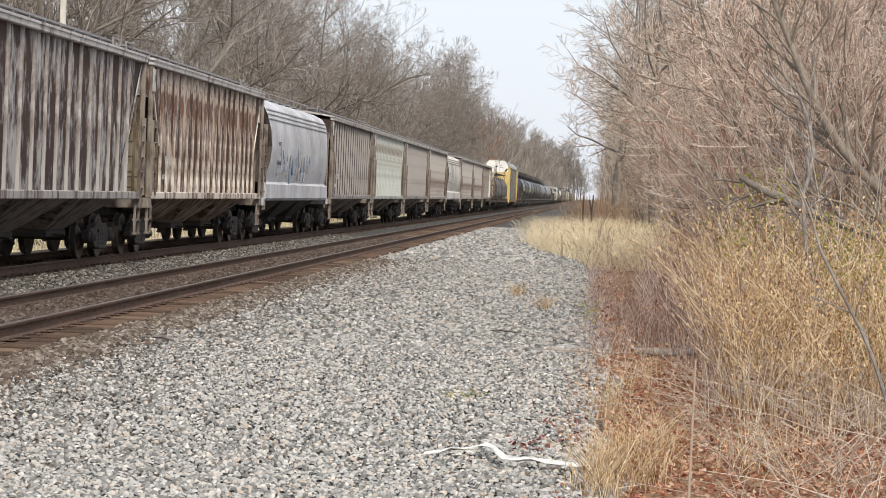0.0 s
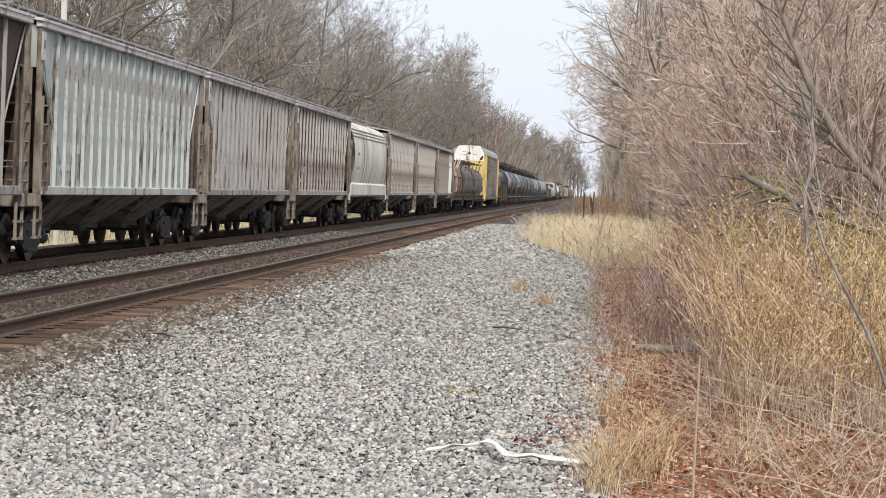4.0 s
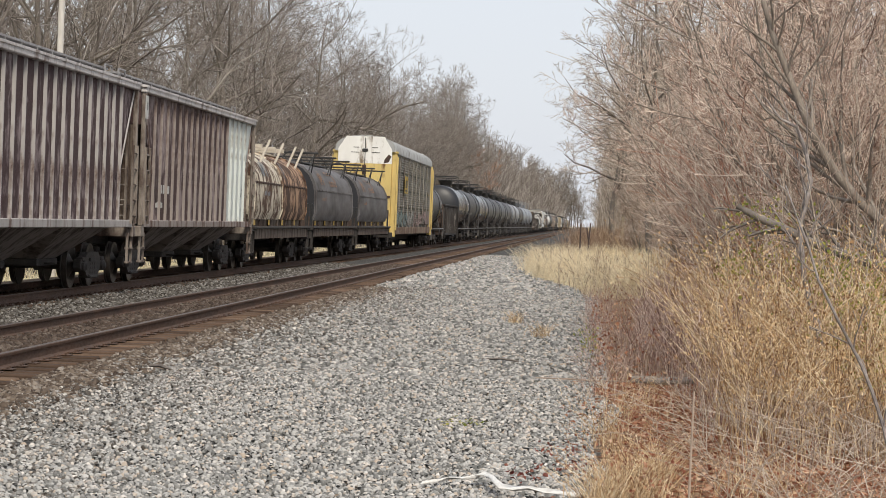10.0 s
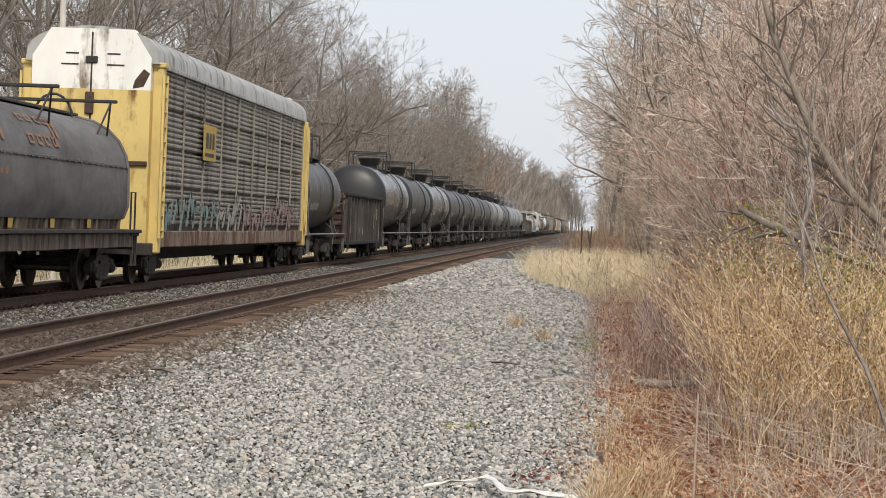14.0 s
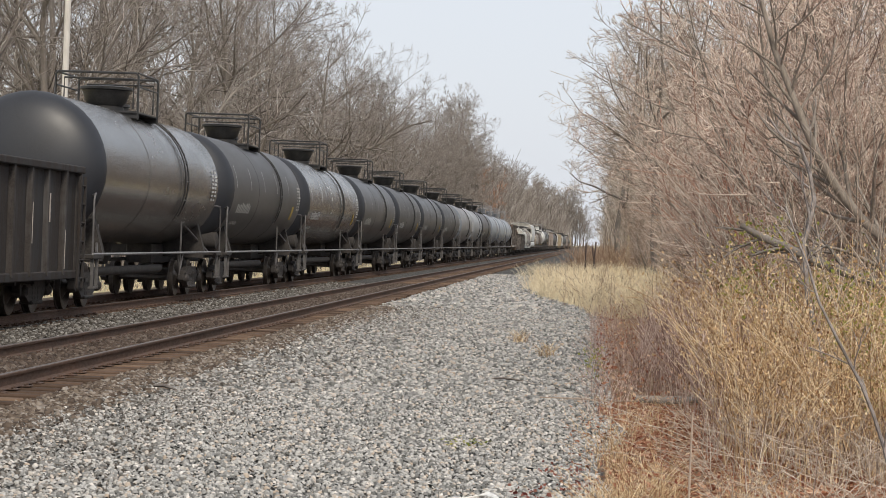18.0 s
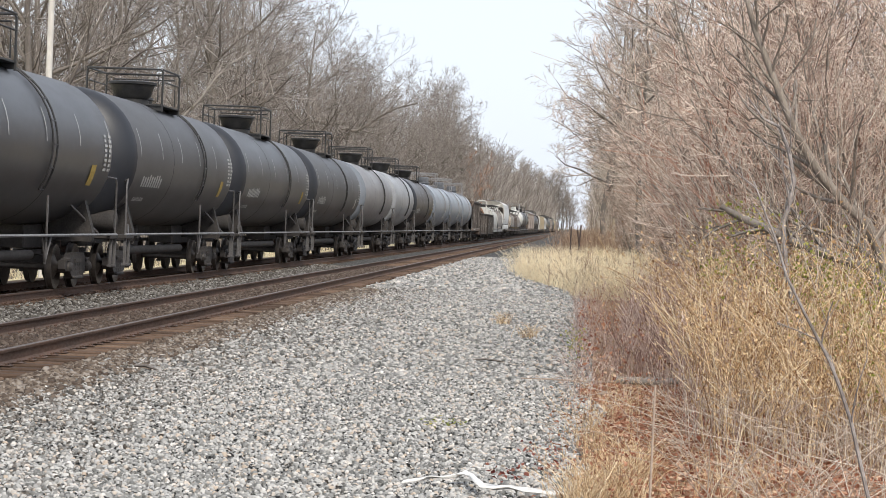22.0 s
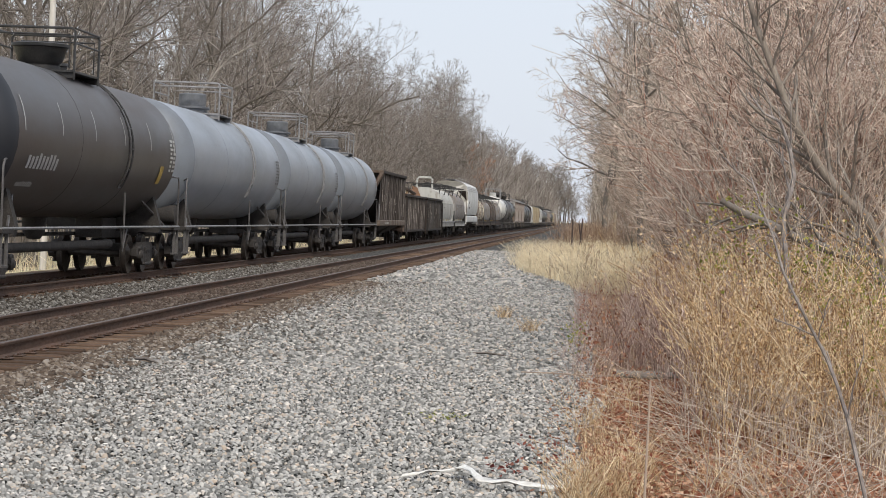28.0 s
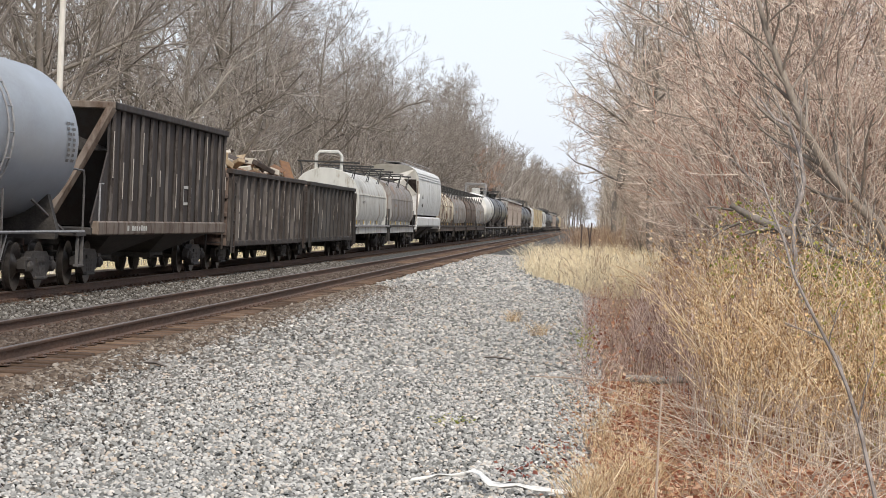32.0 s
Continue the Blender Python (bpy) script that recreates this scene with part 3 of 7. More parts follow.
            g.tube([(x, mid + 1.78, z), (x, mid + 2.12, z)], 0.016, 5)
        part("ladder", g, rail, car)
        g = Geo().tube([(s * (radius - 0.05), mid + 1.95, zc - 0.95), (s * 1.5, mid + 1.95, 1.1), (s * 1.48, mid + 1.95, 0.6)], 0.022, 5)
        g.tube([(s * 1.5, mid + 1.6, 1.1), (s * 1.48, mid + 1.95, 0.62), (s * 1.5, mid + 2.3, 1.1)], 0.02, 5)
        part("side_step", g, M_DULLRAIL, car)
        part("side_rail", Geo().tube([(s * 1.52, 0.5, 1.13), (s * 1.52, length - 0.5, 1.13)], 0.03, 6), M_MIDRAIL, car)
        for y, d in ((0.55, 1), (length - 0.55, -1)):
            grab_iron(car, M_DULLRAIL, [(s * 1.5, y, 1.1), (s * 1.5, y, 2.2), (s * 1.5, y + d * 0.08, 2.32), (s * 1.42, y + d * 0.5, 2.34), (s * 1.30, y + d * 0.62, 2.28)], 0.021)
            g = Geo()
            for yy in (y, y + d * 0.4):
                g.box(s * 1.47, s * 1.53, yy - 0.022, yy + 0.022, 0.45, 1.1)
            g.box(s * 1.43, s * 1.55, min(y, y + d * 0.4), max(y, y + d * 0.4), 0.45, 0.49)
            part("step", g, M_DULLRAIL, car)
            g = Geo()
            g.tube([(s * 1.35, y + d * 1.0, 1.15), (s * 1.05, y + d * 2.4, zc - 1.1)], 0.03, 5)
            part("strap", g, M_DULLRAIL, car)
    for y, d in ((0.55, 1), (length - 0.55, -1)):
        part("end_platform", Geo().box(-1.55, 1.55, y - 0.12 * d, y + 0.7 * d, 1.04, 1.12, 0.01), M_UNDER, car)
        part("stub_sill", Geo().box(-0.32, 0.32, y, y + d * 3.2, 0.82, 1.30, 0.02), M_UNDER, car)
        g = Geo()
        yb = 2.1 if d > 0 else length - 2.1
        g.prism([(-1.35, 0.98), (1.35, 0.98), (1.38, 1.15), (1.15, 1.95), (0.5, 1.45), (-0.5, 1.45), (-1.15, 1.95), (-1.38, 1.15)], 1, yb - 0.12, yb + 0.12)
        part("saddle", g, M_UNDER, car)
    part("brake_cylinder", Geo().lathe([(0.0, 0.0), (0.2, 0.0), (0.24, 0.05), (0.24, 0.55), (0.0, 0.62)], 0, (0.55, 1.35, 1.42), 16), M_UNDER, car, smooth=40)
    g = Geo().tube([(0.75, 3.6, 0.72), (0.75, length - 5.0, 0.72)], 0.10, 10).tube([(-0.4, 3.4, 0.9), (-0.4, length - 3.4, 0.9)], 0.05, 6)
    part("air_reservoir", g, M_UNDER, car, smooth=50)
    part("bottom_outlet", Geo().lathe([(0.28, 0.0), (0.24, -0.35), (0.14, -0.5), (0.0, -0.52)], 2, (0, mid, zc - radius + 0.05), 14), M_UNDER, car, smooth=40)

    def on_shell(y, z, wide, high, mat, name, n=1):
        g = Geo()
        step = wide / n
        for q in range(n):
            za, zb = z, z + high * (1 if n == 1 else random.Random(q + int(y * 31)).uniform(0.7, 1.0))
            y0, y1 = y + q * step, y + q * step + step * (1.0 if n == 1 else 0.62)
            zs = [za + (zb - za) * i / 3 for i in range(4)]
            pts = [(math.sqrt(max(0.01, (radius + 0.014) ** 2 - (zz - zc) ** 2)), zz) for zz in zs]
            g.add([(x, yy, zz) for x, zz in pts for yy in (y0, y1)], [(2 * i, 2 * i + 1, 2 * i + 3, 2 * i + 2) for i in range(3)])
        ob = part(name, g, mat, car)
        if n > 1:
            ob["kind"] = "stuff"

    def data_lines(y, z, mat=M_WHITEMARK):
        """A block of small lines of writing too small to read."""
        g = Geo()
        pick = random.Random(int(u))
        for q in range(8):
            for c in range(2):
                z0 = z + q * 0.1
                w = pick.uniform(0.16, 0.34)
                pts = [(math.sqrt((radius + 0.012) ** 2 - (zz - zc) ** 2), zz) for zz in (z0, z0 + 0.055)]
                g.add([(x, yy, zz) for x, zz in pts for yy in (y + c * 0.4, y + c * 0.4 + w)], [(0, 1, 3, 2)])
        part("data_panel", g, mat, car)["kind"] = "stuff"
    if marks:
        for q in range(6):
            y = 1.75 + (length - 3.4) * q / 5
            on_shell(y, zc + 0.05, 0.05, 0.62, M_WHITEMARK, "reflector_strip")
        on_shell(2.3, zc - 0.62, 2.4, 0.30, M_WHITEMARK, "stencil", 9)
        on_shell(2.3, zc - 0.95, 1.2, 0.10, M_WHITEMARK, "stencil", 9)
        data_lines(length - 2.15, zc - 0.38)
        on_shell(length - 3.2, zc - 0.7, 0.42, 0.42, M_YELLOWMARK if marks != "plain" else M_WHITEMARK, "placard")
    else:
        data_lines(length - 2.3, zc - 0.38, M_WHITEMARK if shell is not WHITE_TANK and shell is not BLUE_TANK else M_DULLRAIL)
    trucks(car, length)
    couplers(car, length)
    return car


def coil_car(u, length, hood, trough, label, brackets, hoods=1, group="coil steel cars", arch_top=False, rear=None):
    car = new_car("coil_car", u, label, "coil car", group)
    a, b = (0.9, length - 0.9) if hoods > 1 else (1.7, length - 1.1)
    prof = [(1.30, 1.50), (1.40, 1.78), (1.38, 2.55), (1.32, 2.85), (1.16, 3.16), (0.92, 3.40), (0.6, 3.57), (0.25, 3.65)]
    ring = prof + [(-x, z) for x, z in prof[::-1]]
    w = (b - a) / hoods
    for q in range(hoods):
        y0, y1 = a + q * w + 0.04, a + (q + 1) * w - 0.04
        skin = rear if rear and q else hood
        hd = part("hood", Geo().prism(ring, 1, y0, y1), skin, car, smooth=32)
        # thin dark plate added over the near end, standing for its shade
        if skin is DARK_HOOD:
            part("hood_end", Geo().prism([(x * 0.97, z - 0.02) for x, z in ring], 1, y0 - 0.012, y0 - 0.002), SHADED_HEAD, hd, "blue-black hood end, coloured dark for its shade")
        g = Geo()
        m = 14 * (1 if hoods > 1 else 2)
        for s in (-1, 1):
            g.box(s * 1.37, s * 1.395, y0, y1, 2.60, 2.65, 0.006)
            for k in range(m):
                y = y0 + (y1 - y0) * (k + 0.5) / m
                g.box(s * 1.39, s * 1.415, y - 0.05, y + 0.05, 2.585, 2.655, 0.008)
        part("rivet_band", g, skin if brackets is M_BLACK else M_COUPLER, hd)
        for k in range(2):
            y = y0 + (y1 - y0) * (0.01 + 0.98 * k)
            pts = [(x * 1.015, y, z + 0.02) for x, z in ring]
            part("hood_rib", Geo().tube(pts, 0.035, 5, False), skin, hd)
    for s in (-1, 1):
        part("trough_side", Geo().prism([(s * 1.22, 1.28), (s * 1.25, 1.64), (s * 1.15, 1.64), (s * 0.6, 1.28)], 1, a, b), trough, car)
        part("deck", Geo().box(s * 0.9, s * 1.56, 0.35, length - 0.35, 1.22, 1.29, 0.01), M_GREYRAIL if arch_top else M_UNDER, car)
        part("side_girder", Geo().prism([(s * 1.40, 1.21), (s * 1.48, 1.21), (s * 1.48, 0.92), (s * 1.40, 0.92)], 1, 0.9, length - 0.9), trough, car)
        for k in range(7):
            y = a + 0.4 + (b - a - 0.8) * k / 6
            part("stake", Geo().box(s * 1.22, s * 1.29, y - 0.09, y + 0.09, 1.29, 1.62, 0.01), trough, car)
        bars(car, M_YELLOWMARK, s * 1.262, a + 1.0, 1.38, 7.4, 0.13, 4, s) if s < 0 else [part("placard", Geo().box(1.292, 1.298, a + 0.9 + 3.1 * q, a + 1.2 + 3.1 * q, 1.32, 1.49), M_YELLOWMARK, car) for q in range(4)]
    for y, d in ((0.35, 1), (length - 0.35, -1)):
        part("end_platform", Geo().box(-1.5, 1.5, y, y + d * 0.9, 1.15, 1.22, 0.01), M_UNDER, car)
        for s in (-1, 1):
            grab_iron(car, M_BLACK, [(s * 1.4, y + d * 0.05, 1.2), (s * 1.4, y + d * 0.05, 2.1), (s * 1.4, y + d * 0.5, 2.1), (s * 1.4, y + d * 0.5, 1.2)], 0.022)
            g = Geo()
            for yy in (y + d * 0.1, y + d * 0.5):
                g.box(s * 1.42, s * 1.47, yy - 0.02, yy + 0.02, 0.5, 1.2)
            g.box(s * 1.38, s * 1.48, min(y + d * 0.1, y + d * 0.5), max(y + d * 0.1, y + d * 0.5), 0.5, 0.54)
            part("step", g, M_UNDER, car)
        part("buffer_beam", Geo().box(-1.45, 1.45, y + d * 0.05, y + d * 0.25, 0.85, 1.15, 0.02), M_UNDER, car)
    # cross bars on struts, and hoops, on the hood
    spots = [a + (b - a) * f for f in ((0.06, 0.52, 0.90) if hoods == 1 else (0.05, 0.30, 0.55, 0.80, 0.96))]
    for k, y in enumerate(spots):
        if brackets is M_BLACK:
            part("stacking_bar", Geo().box(-1.36, 1.36, y - 0.06, y + 0.06, 3.93, 4.0, 0.015), brackets, car)
            for s in (-1, 1):
                for dy in (-0.3, 0.3):
                    part("strut", Geo().tube([(s * 1.22, y, 3.93), (s * 1.06, y + dy * 1.6, 3.26)], 0.023, 5), brackets, car)
        else:
            for s in (-1, 1):
                part("strut", Geo().tube([(s * 1.0, y - 0.1, 3.25), (s * 1.26, y + 0.2, 4.0)], 0.05, 4), brackets, car)
            part("stacking_bar", Geo().box(-1.2, 0.6, y - 0.07, y + 0.07, 3.82, 3.96, 0.015), brackets, car)
    for f in (0.28, 0.90) if hoods == 1 else (0.45,):
        y = a + (b - a) * f
        part("lifting_hoop", Geo().tube([(0.42 * math.cos(q), y, 3.55 + 0.55 * math.sin(q)) for q in (radians(d) for d in range(0, 181, 20))], 0.028, 6, False), M_BLACK, car, smooth=60)
    part("hood_walk", Geo().box(-0.3, 0.3, a + 0.3, b - 0.3, 3.68, 3.74, 0.01), M_BLACK if brackets is M_BLACK else brackets, car)
    for q in range(2):
        y = a + 2.2 + q * 5.0
        g = Geo()
        rnd = random.Random(q + 3)
        for k in range(4 - 2 * q):
            yy = y + k * 0.34
            lo, hi = rnd.uniform(0, 0.35), rnd.uniform(0.7, 1.0)
            line = [(1.335, 2.82), (1.25, 3.01), (1.10, 3.24), (0.98, 3.36)]
            line = [(x + 0.012, z + 0.012) for x, z in line]
            pick = line[:3] if rnd.random() < 0.5 else line[1:] if rnd.random() < 0.6 else line
            part("stencil", Geo().add([(x, yy + dy + i * 0.05, z) for i, (x, z) in enumerate(pick) for dy in (0, rnd.uniform(0.1, 0.2))], [(2 * i, 2 * i + 1, 2 * i + 3, 2 * i + 2) for i in range(len(pick) - 1)]), (M_ORANGEMARK if not rear else M_SMUDGE) if not arch_top else M_WHITEMARK, car)
    if hood is DARK_HOOD:
        # faded lettering over the shoulder of the hood, too worn to read
        pick = random.Random(int(u))
        line = [(1.335, 2.82), (1.25, 3.01), (1.10, 3.24), (0.98, 3.36)]
        for row in range(2):
            for q in range(4):
                y = a + 5.2 + 0.62 * q + pick.uniform(-0.05, 0.05)
                (x0, z0), (x1, z1) = line[row + (row > 0)], line[row + 1 + (row > 0)]
                g = Geo()
                for y2, y3, f0, f1 in ((0, 0.09, 0, 1), (0.32, 0.41, pick.choice((0, 0.4)), 1), (0.09, 0.32, 0.78, 1), (0.09, 0.32, 0.0, 0.2)):
                    g.add([(x0 + (x1 - x0) * f + 0.012, y + yy, z0 + (z1 - z0) * f + 0.012) for f in (f0, f1) for yy in (y2, y3)], [(0, 1, 3, 2)])
                part("lettering", g, M_ORANGEMARK, car)
    bars(car, (M_ORANGEMARK if not rear else M_SMUDGE) if not arch_top else M_BLACK, 1.382, a + 2.4, 2.10, 1.3, 0.30, 4)
    if arch_top:
        grab_iron(car, M_WHITEMARK, [(-0.55, 2.6, 3.5), (-0.55, 2.6, 4.25), (-0.4, 2.6, 4.4), (0.4, 2.6, 4.4), (0.55, 2.6, 4.25), (0.55, 2.6, 3.5)], 0.075, "arch_frame")
    trucks(car, length, 2.0)
    couplers(car, length)
    return car


POST_WORN = car_paint("post_worn_brown", (0.105, 0.092, 0.086), (0.05, 0.04, 0.036), 0.5, dirt=0.3, rough=0.75, seed=66)
POST_DARK = car_paint("post_worn_black", (0.062, 0.059, 0.059), (0.045, 0.038, 0.035), 0.5, dirt=0.3, rough=0.75, seed=67)


def gondola(u, length, body, label, top=2.72, floor=0.95, posts=13, cargo=None, group="gondola cars", marks=False):
    car = new_car("gondola_car", u, label, "gondola car", group)
    a, b = 0.6, length - 0.6
    rnd = random.Random(int(u))
    for s in (-1, 1):
        part("side_sheet", Geo().box(s * 1.40, s * 1.44, a, b, floor - 0.25, top), body, car)
        part("top_chord", Geo().box(s * 1.38, s * 1.56, a - 0.06, b + 0.06, top - 0.04, top + 0.10, 0.02), body, car)
        part("side_sill", Geo().box(s * 1.40, s * 1.52, a, b, floor - 0.28, floor - 0.12, 0.02), body, car)
        for k in range(posts):
            y = a + 0.15 + (b - a - 0.3) * k / (posts - 1)
            wob = rnd.uniform(-0.05, 0.05)
            g = Geo().add([(s * 1.44, y - 0.09, floor - 0.2), (s * 1.54, y - 0.06, floor - 0.2), (s * 1.54, y + 0.06, floor - 0.2), (s * 1.44, y + 0.09, floor - 0.2),
                           (s * 1.44, y - 0.09 + wob, top), (s * (1.54 + wob * 0.4), y - 0.06 + wob, top), (s * (1.54 + wob * 0.4), y + 0.06 + wob, top), (s * 1.44, y + 0.09 + wob, top)],
                          [(0, 1, 5, 4), (1, 2, 6, 5), (2, 3, 7, 6), (3, 0, 4, 7), (4, 5, 6, 7), (0, 3, 2, 1)])
            part("side_post", g, POST_WORN if body is GOND_B else POST_DARK, car)
            for _ in range(rnd.choice((0, 0, 1, 1)) if body is GOND else rnd.choice((1, 2, 2, 3))):
                z = rnd.uniform(floor - 0.1, floor + 0.9)
                part("worn_patch", Geo().box(s * 1.54, s * 1.548, y - rnd.uniform(0.01, 0.055), y + rnd.uniform(0.01, 0.055), z, z + rnd.uniform(0.25, 0.85)), M_WORN, car)
    part("floor", Geo().box(-1.4, 1.4, a, b, floor - 0.08, floor), M_UNDER, car)
    for y, d in ((a, 1), (b, -1)):
        part("end_sheet", Geo().box(-1.44, 1.44, y - 0.03, y + 0.03, floor - 0.25, top + 0.06), GOND_END if d > 0 else body, car)
        for z in (floor + 0.1, floor + 0.6, floor + 1.1, top - 0.1):
            part("end_rib", Geo().box(-1.44, 1.44, y - d * 0.14, y - d * 0.03, z - 0.07, z + 0.07, 0.02), GOND_END if d > 0 else body, car)
        ladder(car, body, -1.4 if d < 0 else 0.9, y - d * 0.2, 0.6, top, 0.45, 6, "x")
        for s in (-1, 1):
            ladder(car, body, s * 1.58, y + (0.03 if d > 0 else -0.45), 0.5, top - 0.1, 0.42, 6)
    part("center_sill", Geo().box(-0.3, 0.3, 0.5, length - 0.5, 0.62, 0.9, 0.02), M_UNDER, car)
    bearer = Geo().box(-1.35, 1.35, -0.06, 0.06, 0.6, 0.85).mesh("cross_bearer", M_UNDER)
    for k in range(8):
        put("cross_bearer", bearer, car, (0, 3.4 + (length - 6.8) * k / 7, 0))
    if marks:
        part("placard", Geo().box(1.545, 1.555, a + 0.12, a + 0.30, 1.55, 2.0), M_YELLOWMARK, car)
        bars(car, M_WHITEMARK, 1.545, a + 0.1, 1.0, 0.3, 0.5, 2)
        for q in (3,):
            part("paint_stroke", Geo().box(1.442, 1.45, a + q * 1.0 + 0.5, a + q * 1.0 + 0.58, 1.2, 1.9), M_YELLOWMARK, car)
    trucks(car, length, 2.2)
    couplers(car, length)
    if cargo:
        for k in range(70):
            y = rnd.uniform(a + 0.4, b - 0.4)
            x = rnd.uniform(-1.1, 1.1)
            z = top + 0.10 + rnd.uniform(0, 0.62) * (1 - abs(x) / 1.9)
            g = Geo()
            w, h, l = rnd.uniform(0.1, 0.4), rnd.uniform(0.03, 0.22), rnd.uniform(0.3, 1.3)
            m = Euler((rnd.uniform(-0.6, 0.6), rnd.uniform(-0.6, 0.6), rnd.uniform(0, 3.1))).to_matrix()
            g.box(-w / 2, w / 2, -l / 2, l / 2, -h / 2, h / 2, min(0.02, h / 4))
            g.v = [tuple(m @ Vector(p) + Vector((x, y, z))) for p in g.v]
            part("scrap_piece", g, cargo[k % len(cargo)], car)
        part("scrap_heap", Geo().prism([(-1.38, floor), (1.38, floor), (1.38, top - 0.05), (0.5, top + 0.28), (-0.5, top + 0.28), (-1.38, top - 0.05)], 1, a + 0.1, b - 0.1), cargo[0], car)
    return car


def open_hopper(u, length, body, sill_mat, label):
    """An open hopper car with leaning ends."""
    car = new_car("open_hopper_car", u, label, "hopper car", "open hopper cars")
    top, a, b = 3.68, 1.75, length - 0.5
    rnd = random.Random(9)
    for s in (-1, 1):
        part("side_sheet", Geo().box(s * 1.42, s * 1.46, a, b, 1.2, top), body, car)
        part("top_chord", Geo().box(s * 1.40, s * 1.58, a - 0.05, b + 0.05, top - 0.03, top + 0.12, 0.02), body, car)
        part("side_sill", Geo().box(s * 1.40, s * 1.58, a - 1.2, b, 1.05, 1.34, 0.03), sill_mat, car)
        part("corner_brace", Geo().tube([(s * 1.50, a - 0.04, top), (s * 0.92, a - 0.3, 2.45), (s * 0.45, a - 0.55, 1.5)], 0.11, 4), sill_mat, car, "worn brown diagonal end brace")
        part("end_plate", Geo().prism([(a - 1.35, 1.3), (a + 0.02, 1.3), (a + 0.02, top - 0.9)], 0, s * 1.42, s * 1.455), body, car)
        for k in range(15):
            y = a + 0.1 + (b - a - 0.2) * k / 14
            w0, w1 = rnd.uniform(-0.08, 0.08), rnd.uniform(-0.05, 0.05)
            g = Geo().tube([(s * 1.49, y, 1.3), (s * (1.49 + w1 * 0.3), y + w0, 2.4), (s * 1.49, y + w1, top)], 0.055, 4)
            part("side_post", g, POST_WORN, car)
            if rnd.random() < 0.75:
                z = rnd.uniform(1.35, 2.6)
                part("worn_patch", Geo().box(s * 1.545, s * 1.552, y - 0.035, y + 0.03, z, z + rnd.uniform(0.3, 1.0)), M_WORN, car)
        grab_iron(car, M_GREYRAIL, [(s * 1.5, 0.9, 1.2), (s * 1.5, 0.9, 2.1), (s * 1.5, 1.2, 2.1)], 0.02)
        bars(car, M_WHITEMARK, s * 1.583, a + 1.6, 1.14, 2.2, 0.12, 9, s)
    for d, e in ((a, 1), (b, -1)):
        g = Geo().add([(-1.42, d, top), (1.42, d, top), (1.42, d + e * 2.3, 1.2), (-1.42, d + e * 2.3, 1.2), (-1.42, d + e * 0.05, top), (1.42, d + e * 0.05, top), (1.42, d + e * 2.35, 1.2), (-1.42, d + e * 2.35, 1.2)],
                      [(0, 1, 2, 3), (4, 7, 6, 5), (0, 4, 5, 1), (1, 5, 6, 2), (2, 6, 7, 3), (3, 7, 4, 0)])
        part("slope_sheet", g, body, car)
        part("end_chord", Geo().box(-1.58, 1.58, d - 0.08, d + 0.08, top - 0.03, top + 0.12, 0.02), sill_mat, car)
    part("load", Geo().prism([(-1.4, 2.8), (1.4, 2.8), (0.4, 3.2), (-0.4, 3.2)], 1, a + 0.5, b - 0.8), M_UNDER, car)
    part("end_platform", Geo().box(-1.45, 1.45, 0.45, 1.5, 1.05, 1.2, 0.02), M_UNDER, car)
    bays(car, M_UNDER, length, 2, 1.06, 0.42)
    part("center_sill", Geo().box(-0.3, 0.3, 0.5, length - 0.5, 0.8, 1.05, 0.02), M_UNDER, car)
    part("lettering", Geo().box(1.465, 1.475, a + 8.6, a + 9.7, 1.75, 1.82).box(1.465, 1.475, a + 8.6, a + 8.7, 1.75, 2.2).box(1.465, 1.475, a + 9.55, a + 9.7, 1.75, 2.2).box(1.465, 1.475, a + 8.6, a + 9.7, 2.15, 2.22), M_WHITEMARK, car)
    trucks(car, length)
    couplers(car, length)
    return car


